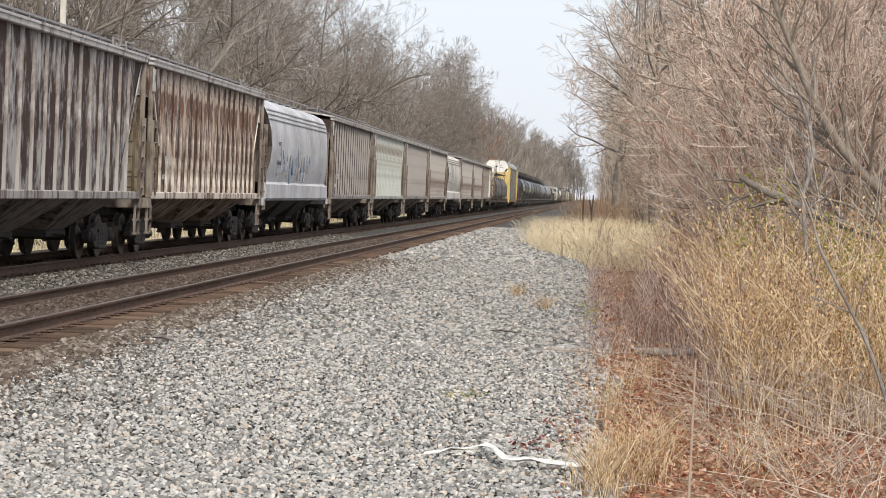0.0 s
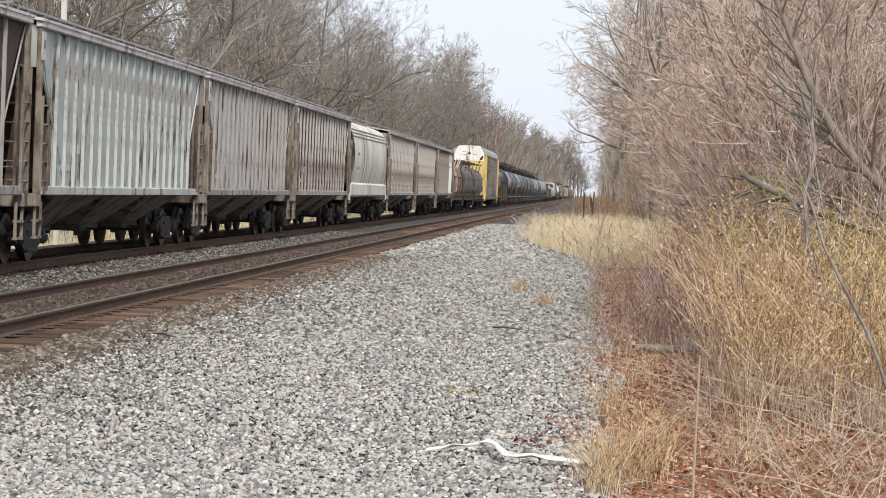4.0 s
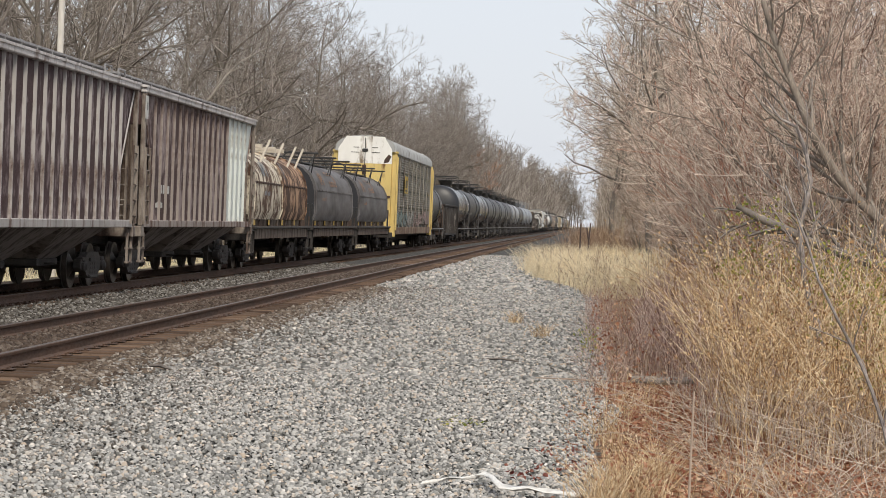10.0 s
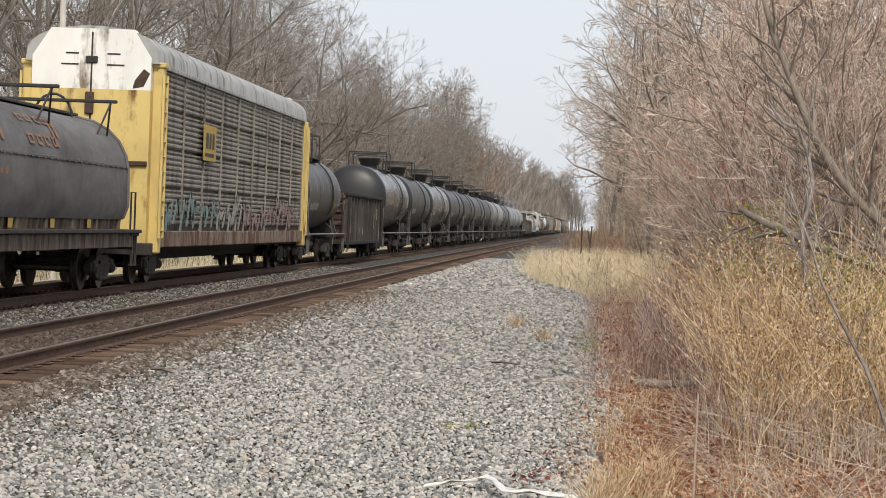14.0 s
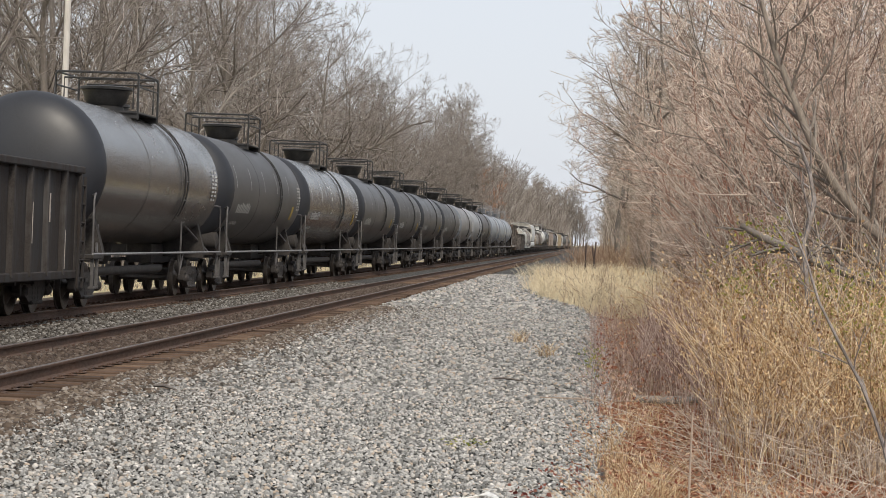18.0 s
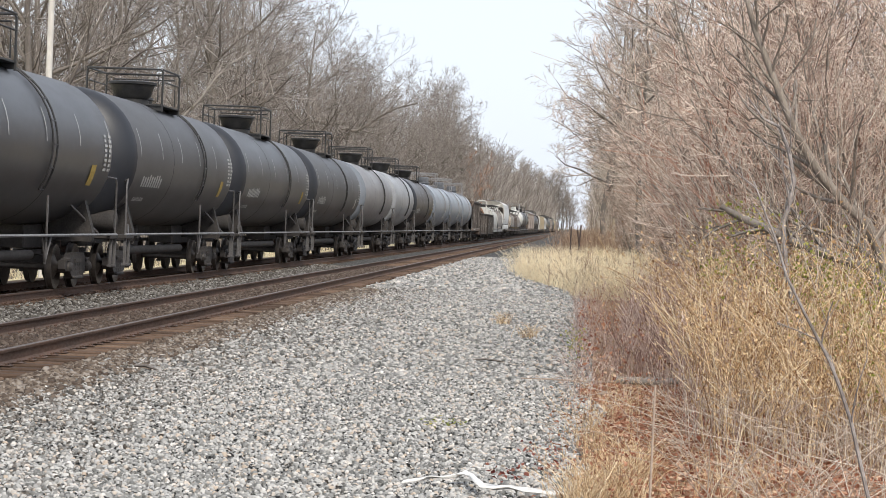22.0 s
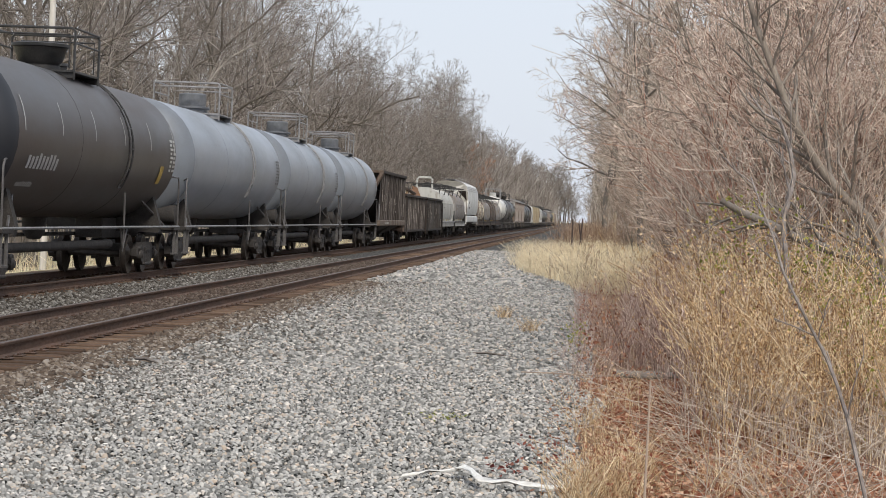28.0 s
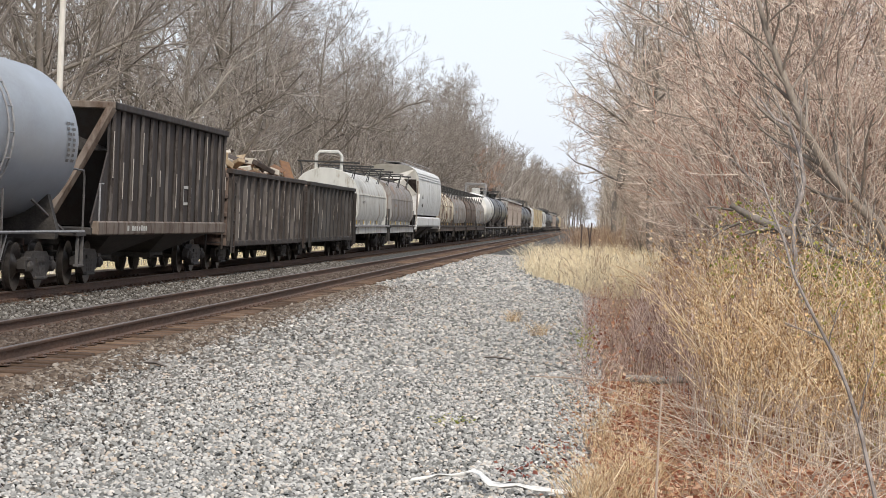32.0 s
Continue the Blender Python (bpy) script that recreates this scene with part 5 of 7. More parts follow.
GREY_HOOD = car_paint("coil_hood_grey", (0.27, 0.26, 0.255), (0.2, 0.14, 0.1), 0.35, dirt=0.3, seed=45)
coil_car(602.4, 16.4, PALE_HOOD, PALE_HOOD, "white hooded coil steel car with arched top frame", M_BLACK, 1, arch_top=True)
coil_car(618.8, 16.4, GREY_HOOD, PALE_HOOD, "grey hooded coil steel car with pale trough", M_BLACK)
curved_hopper(635.2, 20.9, car_paint("hopper_smooth_white_b", (0.62, 0.63, 0.63), (0.4, 0.37, 0.34), 0.18, dirt=0.2, seed=36), M_MOULD, "white curved-side covered hopper car with grey stripe", top=4.72, ends=WHITE_TANK)
for k in range(4):
    coil_car(656.1 + 15.9 * k, 15.9, (TAN_HOOD, GREY_HOOD, RUST_TROUGH, GREY_HOOD)[k], RUST_TROUGH, ("rusty tan hooded coil steel car", "dull grey hooded coil steel car", "brown rust hooded coil steel car", "weathered grey hooded coil steel car")[k], M_BLACK, 2)
T(719.7, 18.3, WHITE_TANK, "white tank car with tall white platform frame", marks=False, dome="can", fittings=M_WHITEMARK, frame_high=0.2)
T(738.0, 18.0, RUSTY_TANK, "brown-black tank car with dusty shell")
T(756.0, 18.0, BLACK_TANK, "black tank car far down the train")
TAN_BOX = car_paint("box_car_tan", (0.42, 0.36, 0.25), (0.2, 0.12, 0.07), 0.3, seed=71)
u = 774.0
FAR = [("h", 3), ("t", 3), ("w", 1), ("b", 4), ("w", 2), ("t", 5), ("h", 3), ("t", 4), ("b", 2), ("h", 3)]
far_grey = car_paint("hopper_far_grey", (0.36, 0.35, 0.34), RUST, 0.35, seed=72)
far_white = car_paint("hopper_far_white", (0.6, 0.59, 0.56), (0.35, 0.3, 0.25), 0.2, seed=73)
for kind, count in FAR:
    for k in range(count):
        if kind == "h":
            H(u, 17.2, OPEN_BROWN if k % 2 else far_grey, RIB_TAN, UNDER_A, "weathered ribbed covered hopper car in the long train", 14, placard=False)
        elif kind == "t":
            T(u, 17.2, (BLACK_TANK, BLACK_TANK_B, RUSTY_TANK)[k % 3], "dark tank car in the long train", marks=False)
        elif kind == "w":
            curved_hopper(u, 17.2, far_white, M_MOULD, "white curved-side covered hopper car in the long train")
        else:
            box_car(u, 17.2, TAN_BOX, "tan box car with ribbed sides")
        u += 17.2

# ---- ground, ballast and tracks ----
def zone(t, val, lo, hi):
    return ramp(t, val, lo, hi)


def ground_material():
    m, t, b = nodes_of("ground", 0.95)
    b.inputs["Specular IOR Level"].default_value = 0.15
    pos = t.nodes.new("ShaderNodeNewGeometry").outputs["Position"]
    sep = t.nodes.new("ShaderNodeSeparateXYZ")
    t.links.new(pos, sep.inputs[0])
    wob = t.nodes.new("ShaderNodeMath")
    wob.operation = "MULTIPLY_ADD"
    wob.inputs[1].default_value = 1.6
    t.links.new(noise_at(t, pos, 0.7, 5), wob.inputs[0])
    t.links.new(sep.outputs["X"], wob.inputs[2])
    x = wob.outputs[0]
    vor = t.nodes.new("ShaderNodeTexVoronoi")
    vor.inputs["Scale"].default_value = 15
    t.links.new(pos, vor.inputs["Vector"])
    cr = t.nodes.new("ShaderNodeValToRGB")
    e = cr.color_ramp.elements
    e.new(0.35), e.new(0.7)
    for k, (p, c) in enumerate(((0.0, (0.035, 0.034, 0.032)), (0.35, (0.06, 0.058, 0.056)), (0.7, (0.13, 0.13, 0.126)), (1.0, (0.24, 0.24, 0.235)))):
        e[k].position, e[k].color = p, (*c, 1)
    bw = t.nodes.new("ShaderNodeRGBToBW")
    t.links.new(vor.outputs["Color"], bw.inputs[0])
    t.links.new(bw.outputs[0], cr.inputs[0])
    ballast = blend(t, ramp(t, vor.outputs["Distance"], 0.3, 0.7, 0.0, 0.8), cr.outputs[0], (0.06, 0.057, 0.054))
    dusty = blend(t, ramp(t, noise_at(t, pos, 5, 6), 0.3, 0.7), (0.10, 0.07, 0.052), (0.17, 0.13, 0.10))
    litter = blend(t, ramp(t, noise_at(t, pos, 8, 6), 0.3, 0.7), (0.20, 0.115, 0.07), (0.34, 0.245, 0.15))
    litter = blend(t, ramp(t, noise_at(t, pos, 1.1, 3), 0.45, 0.7), litter, (0.20, 0.12, 0.085))
    straw = blend(t, ramp(t, noise_at(t, pos, 2.5, 6), 0.3, 0.7), (0.42, 0.37, 0.22), (0.60, 0.54, 0.36))
    col = blend(t, zone(t, x, 0.75, 1.05), ballast, litter)
    strip = t.nodes.new("ShaderNodeMath")
    strip.operation = "MULTIPLY"
    t.links.new(ramp(t, sep.outputs["Y"], 60, 66), strip.inputs[0])
    t.links.new(ramp(t, sep.outputs["X"], -1.0, 0.0), strip.inputs[1])
    col = blend(t, strip.outputs[0], col, straw)
    col = blend(t, zone(t, x, -4.8, -5.3), col, blend(t, 0.55, ballast, dusty))
    col = blend(t, zone(t, x, -5.0, -5.4), col, dusty)
    col = blend(t, zone(t, x, -7.6, -8.0), col, ballast)
    col = blend(t, zone(t, x, -9.2, -9.6), col, dusty)
    col = blend(t, zone(t, x, -13.0, -13.8), col, straw)
    t.links.new(col, b.inputs["Base Color"])
    add_bump(t, b, vor.outputs["Distance"], 0.7, 0.03)
    return m


def ground_height(x, y):
    """Ballast shoulder, a slight bank to the right, level field to the left."""
    z = -0.20
    if x > 0.3:
        z += 0.10 * min(1.0, (x - 0.3) / 3.0) + 0.05 * math.sin(x * 1.7 + y * 0.31) * min(1, x - 0.3)
    if -5.6 < x < 0.5:
        z += 0.03 * math.sin(x * 1.9 + 1.0) * math.sin(y * 0.23 + x)
    if -8.7 < x < -5.85:
        z -= 0.12
    if -9.7 < x < -8.5:
        z -= 0.06
    if x < -14:
        z -= min(0.5, (-14 - x) * 0.12)
    return z


def build_ground():
    xs = [-1500, -600, -250, -120, -60, -40, -28, -22, -18, -16, -14, -13, -12, -11, -10, -9.6, -9.1, -8.6, -8.2, -7.2, -6.4, -5.95, -5.8] + [-5.2 + 0.4 * k for k in range(20)] + [3, 3.6, 4.4, 5.5, 7, 9, 12, 16, 22, 30, 45, 80, 160, 400, 1500]
    ys = [-120, -60, -30, -15, -5, 0, 4, 8] + [10 + 0.8 * k for k in range(60)] + [58 + 3 * k for k in range(25)] + [140, 160, 190, 230, 290, 380, 520, 800, 1300, 2200, 4000]
    verts = [(x, y, ground_height(x, y) + 0.02 * noise.noise((x * 0.9, y * 0.9, 0))) for y in ys for x in xs]
    n = len(xs)
    faces = [(j * n + i, j * n + i + 1, (j + 1) * n + i + 1, (j + 1) * n + i) for j in range(len(ys) - 1) for i in range(n - 1)]
    ob = part("ground", Geo().add(verts, faces), M_GROUND, None, smooth=80)
    return tagged(ob, "grey ballast shoulder with brown leaf litter and straw verge", "ground", kind="structure")


M_GROUND = ground_material()
ground = build_ground()

STONE_TONES = [(0.0, (0.132, 0.134, 0.128)), (0.16, (0.204, 0.203, 0.195)), (0.36, (0.297, 0.296, 0.285)), (0.58, (0.407, 0.403, 0.389)), (0.82, (0.55, 0.537, 0.514)), (0.94, (0.462, 0.38, 0.304)), (1.0, (0.77, 0.738, 0.704))]
M_STONE = island("ballast_stone", STONE_TONES, 0.9, 0.2, 26, 0.35, 0.008)
MID_TONES = [(0.0, (0.08, 0.07, 0.06)), (0.4, (0.17, 0.155, 0.14)), (0.75, (0.30, 0.285, 0.265)), (1.0, (0.52, 0.50, 0.47))]
M_STONE_MID = island("ballast_stone_sooty", MID_TONES, 0.92, 0.15, 26, 0.35, 0.008)
DUST_TONES = [(0.0, (0.07, 0.052, 0.042)), (0.4, (0.14, 0.108, 0.085)), (0.75, (0.22, 0.18, 0.145)), (1.0, (0.34, 0.30, 0.26))]
M_STONE_DUSTY = island("ballast_stone_dusty", DUST_TONES, 0.92, 0.15, 26, 0.35, 0.008)
CRIB_TONES = [(0.0, (0.05, 0.036, 0.029)), (0.4, (0.095, 0.07, 0.056)), (0.75, (0.13, 0.10, 0.082)), (1.0, (0.19, 0.16, 0.135))]
M_STONE_MIDDLE = island("ballast_stone_between", [(p, tuple(0.66 * x for x in c)) for p, c in MID_TONES], 0.92, 0.15, 26, 0.35, 0.008)
M_STONE_CRIB = island("ballast_stone_oily", CRIB_TONES, 0.9, 0.2, 26, 0.35, 0.008)
CUBE = np.array([(x, y, z) for x in (-1, 1) for y in (-1, 1) for z in (-1, 1)], float)
CUBE_F = np.array([(0, 1, 3, 2), (4, 6, 7, 5), (0, 4, 5, 1), (2, 3, 7, 6), (0, 2, 6, 4), (1, 5, 7, 3)])


PEBBLE_F = np.array([t for k in range(6) for t in ((k, (k + 1) % 6, 6 + (k + 1) % 6), (k, 6 + (k + 1) % 6, 6 + k), (6 + k, 6 + (k + 1) % 6, 12))])


def turned(q):
    """Turning matrices from rows of quaternions."""
    w, x, y, z = (q / np.linalg.norm(q, axis=1)[:, None]).T
    return np.stack([np.stack([1 - 2 * (y * y + z * z), 2 * (x * y - z * w), 2 * (x * z + y * w)], -1),
                     np.stack([2 * (x * y + z * w), 1 - 2 * (x * x + z * z), 2 * (y * z - x * w)], -1),
                     np.stack([2 * (x * z - y * w), 2 * (y * z + x * w), 1 - 2 * (x * x + y * y)], -1)], 1)


def stone_field(name, mat, spots, sizes, label, category, seed, pebble=False):
    """Many loose angular stones as one piece of ground cover."""
    rng = np.random.default_rng(seed)
    n = len(spots)
    if pebble:
        jit = np.empty((n, 13, 3))
        q = 2 * np.pi * (np.arange(6)[None] + rng.uniform(-0.3, 0.3, (n, 6))) / 6
        for k, (r0, r1, z0, z1) in enumerate(((0.85, 1.2, -0.25, 0.1), (0.5, 0.85, 0.6, 1.0))):
            r = rng.uniform(r0, r1, (n, 6))
            jit[:, k * 6:k * 6 + 6] = np.stack([r * np.cos(q), r * np.sin(q), rng.uniform(z0, z1, (n, 6))], -1)
        jit[:, 12] = np.stack([rng.uniform(-0.2, 0.2, n), rng.uniform(-0.2, 0.2, n), rng.uniform(0.95, 1.2, n)], -1)
        jit *= np.stack([rng.uniform(0.75, 1.25, n), rng.uniform(0.7, 1.1, n), rng.uniform(0.7, 1.15, n)], -1)[:, None]
        turn = rng.normal(size=(n, 4)) * np.array([1.0, 0.3, 0.3, 1.0])
        v = np.einsum("nij,nkj->nki", turned(turn), jit) * (sizes[:, None, None] * 0.5) + spots[:, None, :]
        f = (PEBBLE_F[None] + (np.arange(n) * 13)[:, None, None]).reshape(-1, 3)
        return tagged(new(name, bulk_mesh(name, v.reshape(-1, 3), f, mat, True)), label, category, kind="stuff")
    jit = CUBE[None] * (1 + rng.uniform(-0.38, 0.30, (n, 8, 3)))
    taper = rng.uniform(0.45, 1.0, (n, 1))
    jit[:, 1::2, 0] *= taper
    jit[:, 1::2, 1] *= rng.uniform(0.45, 1.0, (n, 1))
    jit *= rng.uniform(0.6, 1.25, (n, 1, 3)) * np.array([1.15, 1, 0.6])
    turn = rng.normal(size=(n, 4)) * np.array([1.0, 0.28, 0.28, 1.0])
    v = np.einsum("nij,nkj->nki", turned(turn), jit) * (sizes[:, None, None] * 0.5) + spots[:, None, :]
    f = (CUBE_F[None] + (np.arange(n) * 8)[:, None, None]).reshape(-1, 4)
    ob = new(name, bulk_mesh(name, v.reshape(-1, 3), f, mat))
    return tagged(ob, label, category, kind="stuff")


def bulk_mesh(name, v, f, mat, smooth=False):
    me = bpy.data.meshes.new(name)
    k = f.shape[1]
    me.vertices.add(len(v))
    me.vertices.foreach_set("co", np.ascontiguousarray(v, dtype=np.float32).ravel())
    me.loops.add(f.size)
    me.loops.foreach_set("vertex_index", np.ascontiguousarray(f, dtype=np.int32).ravel())
    me.polygons.add(len(f))
    me.polygons.foreach_set("loop_start", np.arange(0, f.size, k, dtype=np.int32))
    me.update(calc_edges=True)
    me.validate()
    if smooth:
        me.polygons.foreach_set("use_smooth", np.ones(len(f), bool))
    me.materials.append(mat)
    return me


def strewn(rng, n, x_of, y0, y1, power=1.0):
    """n spots between y0 and y1, x between the two lines that x_of gives."""
    y = y0 + (y1 - y0) * rng.random(n) ** power
    lo, hi = x_of(y)
    x = lo + (hi - lo) * rng.random(n)
    z = np.array([ground_height(a, b) for a, b in zip(x, y)])
    return np.stack([x, y, z], 1)


rng = np.random.default_rng(11)
near = strewn(rng, 47000, lambda y: (np.maximum(-0.285 * y - 0.2, -5.7), 0.25 + 0.15 * np.sin(y * 0.9)), 12.5, 26.0, 1.25)
def by_soot(spots):
    """Splits the spots: stones grow sootier towards the track."""
    sooty = rng.random(len(spots)) < np.clip((-3.0 - spots[:, 0]) / 3.2, 0, 0.75)
    return spots[~sooty], spots[sooty]


near, near_soot = by_soot(near)
stone_field("ballast", M_STONE_MID, near_soot + [0, 0, 0.008], rng.uniform(0.021, 0.052, len(near_soot)), "sooty grey ballast nearer the track", "gravel", 7, True)
stone_field("ballast", M_STONE, near + [0, 0, 0.008], rng.uniform(0.021, 0.052, len(near)), "loose grey crushed-stone ballast beside the track", "gravel", 1, True)
mid = strewn(rng, 31000, lambda y: (np.full_like(y, -5.7), np.full_like(y, 0.3)), 26.0, 66.0, 1.3)
mid, mid_soot = by_soot(mid)
stone_field("ballast", M_STONE_MID, mid_soot + [0, 0, 0.008], rng.uniform(0.034, 0.066, len(mid_soot)), "sooty grey ballast farther along", "gravel", 8)
stone_field("ballast", M_STONE, mid + [0, 0, 0.008], rng.uniform(0.034, 0.066, len(mid)), "loose grey crushed-stone ballast farther along", "gravel", 2)
farther = strewn(rng, 9000, lambda y: (np.full_like(y, -5.7), np.interp(y, [62, 66, 80, 110], [0.2, -0.3, -2.0, -2.4])), 62.0, 125.0, 1.2)
stone_field("ballast", M_STONE, farther + [0, 0, 0.012], rng.uniform(0.08, 0.14, len(farther)), "grey ballast far along the track", "gravel", 6)
between = strewn(rng, 13000, lambda y: (np.full_like(y, -10.3), np.full_like(y, -8.15)), 28.0, 90.0, 1.3)
between[:, 2] = np.interp(between[:, 0], [-10.3, -9.6, -8.6, -8.15], [-0.18, -0.20, -0.20, -0.17])
stone_field("ballast", M_STONE_MIDDLE, between, rng.uniform(0.035, 0.075, len(between)), "grey ballast between the two tracks", "gravel", 3)
edge = strewn(rng, 9000, lambda y: (np.full_like(y, -5.9), -5.3 + 0.45 * rng.random(len(y)) ** 2.5), 19.0, 60.0, 1.3)
stone_field("ballast", M_STONE_DUSTY, edge + [0, 0, 0.012], rng.uniform(0.04, 0.08, len(edge)), "rust-dusted ballast along the sleeper ends", "gravel", 4)
crib = strewn(rng, 17000, lambda y: (np.full_like(y, -7.94), np.full_like(y, -6.52)), 20.0, 90.0, 1.3)
crib[:, 2] = -0.175
stone_field("ballast", M_STONE_CRIB, crib, rng.uniform(0.04, 0.085, len(crib)), "brown dusty ballast between the sleepers", "gravel", 5)

M_RAIL = plain("rail_rust", (0.13, 0.075, 0.052), (0.085, 0.055, 0.042), 0.75, 0.2, 5, 0.3, space="World", stretch=(1, 0.2, 1))
M_RAILTOP = plain("rail_running_face", (0.16, 0.125, 0.105), (0.11, 0.085, 0.072), 0.5, 0.5, 7, 0.1, space="World", stretch=(1, 0.1, 1))
M_TIE = island("sleeper_wood", [(0.0, (0.07, 0.048, 0.036)), (0.5, (0.125, 0.083, 0.06)), (1.0, (0.19, 0.13, 0.092))], 0.92, 0.15, 14, 0.6, 0.015, by="object")
M_TIE_FAR = island("sleeper_wood_far", [(0.0, (0.055, 0.038, 0.03)), (0.5, (0.10, 0.066, 0.048)), (1.0, (0.155, 0.10, 0.07))], 0.92, 0.15, 14, 0.6, 0.015)
RAIL_PROF = [(-0.070, -0.170), (0.070, -0.170), (0.070, -0.158), (0.012, -0.138), (0.009, -0.045), (0.034, -0.036), (0.037, -0.008), (0.030, -0.001), (-0.030, -0.001), (-0.037, -0.008), (-0.034, -0.036), (-0.009, -0.045), (-0.012, -0.138), (-0.070, -0.158)]


def track(name, xc, y0, y1, label, ties_from, ties_to):
    tr = thing(name, label, "railway track", (xc, 0, 0))
    tr["kind"] = "structure"
    for s in (-0.752, 0.752):
        rail = part("rail", Geo().prism([(x + s, z) for x, z in RAIL_PROF], 1, y0, y1), M_RAIL, tr, smooth=30)
        part("running_face", Geo().prism([(s - 0.03, -0.001), (s + 0.03, -0.001), (s + 0.024, 0.002), (s - 0.024, 0.002)], 1, y0, y1), M_RAILTOP, rail)
    tie_me = Geo().box(-1.30, 1.30, -0.105, 0.105, -0.36, -0.172, 0.018).mesh("sleeper", M_TIE)
    plate = Geo().box(-0.18, 0.18, -0.09, 0.09, -0.172, -0.158, 0.004)
    for x in (-0.12, 0.12):
        for y in (-0.05, 0.05):
            plate.box(x - 0.014, x + 0.014, y - 0.014, y + 0.014, -0.158, -0.135, 0.004)
    plate_me = plate.mesh("tie_plate", M_RAIL)
    rnd = random.Random(int(-xc * 10))
    k = int(ties_from / 0.55)
    while k * 0.55 < ties_to:
        ob = put("sleeper", tie_me, tr, (rnd.uniform(-0.05, 0.05), k * 0.55 + rnd.uniform(-0.03, 0.03), rnd.uniform(-0.012, 0.006)))
        ob.rotation_euler = (0, 0, rnd.uniform(-0.02, 0.02))
        if k * 0.55 < 60:
            for s in (-0.752, 0.752):
                put("tie_plate", plate_me, tr, (s, ob.location.y, 0.001))
        k += 1
    g = Geo()
    while k * 0.55 < min(y1, 420):
        g.box(-1.3, 1.3, k * 0.55 - 0.115, k * 0.55 + 0.115, -0.36, -0.172)
        k += 1
    far = part("sleepers", g, M_TIE_FAR, tr)
    far["kind"] = "stuff"
    return tr


track("railway_track", -7.23, -30, 1340, "rusty rails on dark wooden sleepers, empty near track", 16, 170)
track("railway_track", TRACK_X, -30, 1340, "rusty rails on dark wooden sleepers under the train", 24, 90)

# ---- woods, brush and grass ----
def tubes(P, R, n):
    """Many tapered tubes at once. P: (N, K, 3) points, R: (N, K) radii. Returns vertices and quads."""
    N, K, _ = P.shape
    d = np.empty_like(P)
    d[:, 1:-1] = P[:, 2:] - P[:, :-2]
    d[:, 0], d[:, -1] = P[:, 1] - P[:, 0], P[:, -1] - P[:, -2]
    d /= np.linalg.norm(d, axis=2, keepdims=True) + 1e-9
    ref = np.where(np.abs(d[..., 2:3]) < 0.85, np.array([0.0, 0, 1]), np.array([0.0, 1, 0]))
    a = np.cross(d, ref)
    a /= np.linalg.norm(a, axis=2, keepdims=True) + 1e-9
    b = np.cross(d, a)
    q = 2 * np.pi * np.arange(n) / n
    v = P[:, :, None] + R[:, :, None, None] * (a[:, :, None] * np.cos(q)[:, None] + b[:, :, None] * np.sin(q)[:, None])
    k, i = np.meshgrid(np.arange(K - 1), np.arange(n), indexing="ij")
    f = np.stack([k * n + i, k * n + (i + 1) % n, (k + 1) * n + (i + 1) % n, (k + 1) * n + i], -1).reshape(-1, 4)
    f = (f[None] + (np.arange(N) * K * n)[:, None, None]).reshape(-1, 4)
    return v.reshape(-1, 3), f


class Bulk:
    def __init__(self):
        self.v, self.f, self.n = [], [], 0

    def add(self, v, f):
        self.v.append(v)
        self.f.append(f + self.n)
        self.n += len(v)
        return self

    def mesh(self, name, mat, smooth=False):
        return bulk_mesh(name, np.concatenate(self.v), np.concatenate(self.f), mat, smooth)


def unit(v):
    return v / (np.linalg.norm(v, axis=-1, keepdims=True) + 1e-9)


def sprout(rng, P, R, length, count, s0, angle, ratio, K, rise, curl, thin=0.55, end=0.35):
    """count children on each parent polyline. Returns points, radii, lengths."""
    N, K0, _ = P.shape
    s = s0 + (1 - s0) * (np.arange(count)[None] + rng.random((N, count))) / count
    x = s * (K0 - 1)
    i = np.minimum(x.astype(int), K0 - 2)
    w = (x - i)[..., None]
    row = np.arange(N)[:, None]
    base = P[row, i] * (1 - w) + P[row, i + 1] * w
    way = unit(P[row, i + 1] - P[row, i])
    rad = R[row, i] * (1 - w[..., 0]) + R[row, i + 1] * w[..., 0]
    side = rng.normal(size=(N, count, 3))
    side = unit(side - (side * way).sum(-1, keepdims=True) * way)
    ang = np.radians(angle * rng.uniform(0.65, 1.3, (N, count, 1)))
    d = unit(way * np.cos(ang) + side * np.sin(ang))
    L = length[:, None] * ratio * rng.uniform(0.6, 1.25, (N, count)) * (1.15 - 0.55 * s)
    pts = [base]
    for k in range(K - 1):
        d = unit(d + np.array([0, 0, rise]) / K + rng.normal(size=d.shape) * curl)
        pts.append(pts[-1] + d * (L / (K - 1))[..., None])
    C = np.stack(pts, 2).reshape(-1, K, 3)
    r0 = np.minimum(rad * thin, rad * 0.9).reshape(-1)
    return C, r0[:, None] * np.linspace(1, end, K)[None], L.reshape(-1)


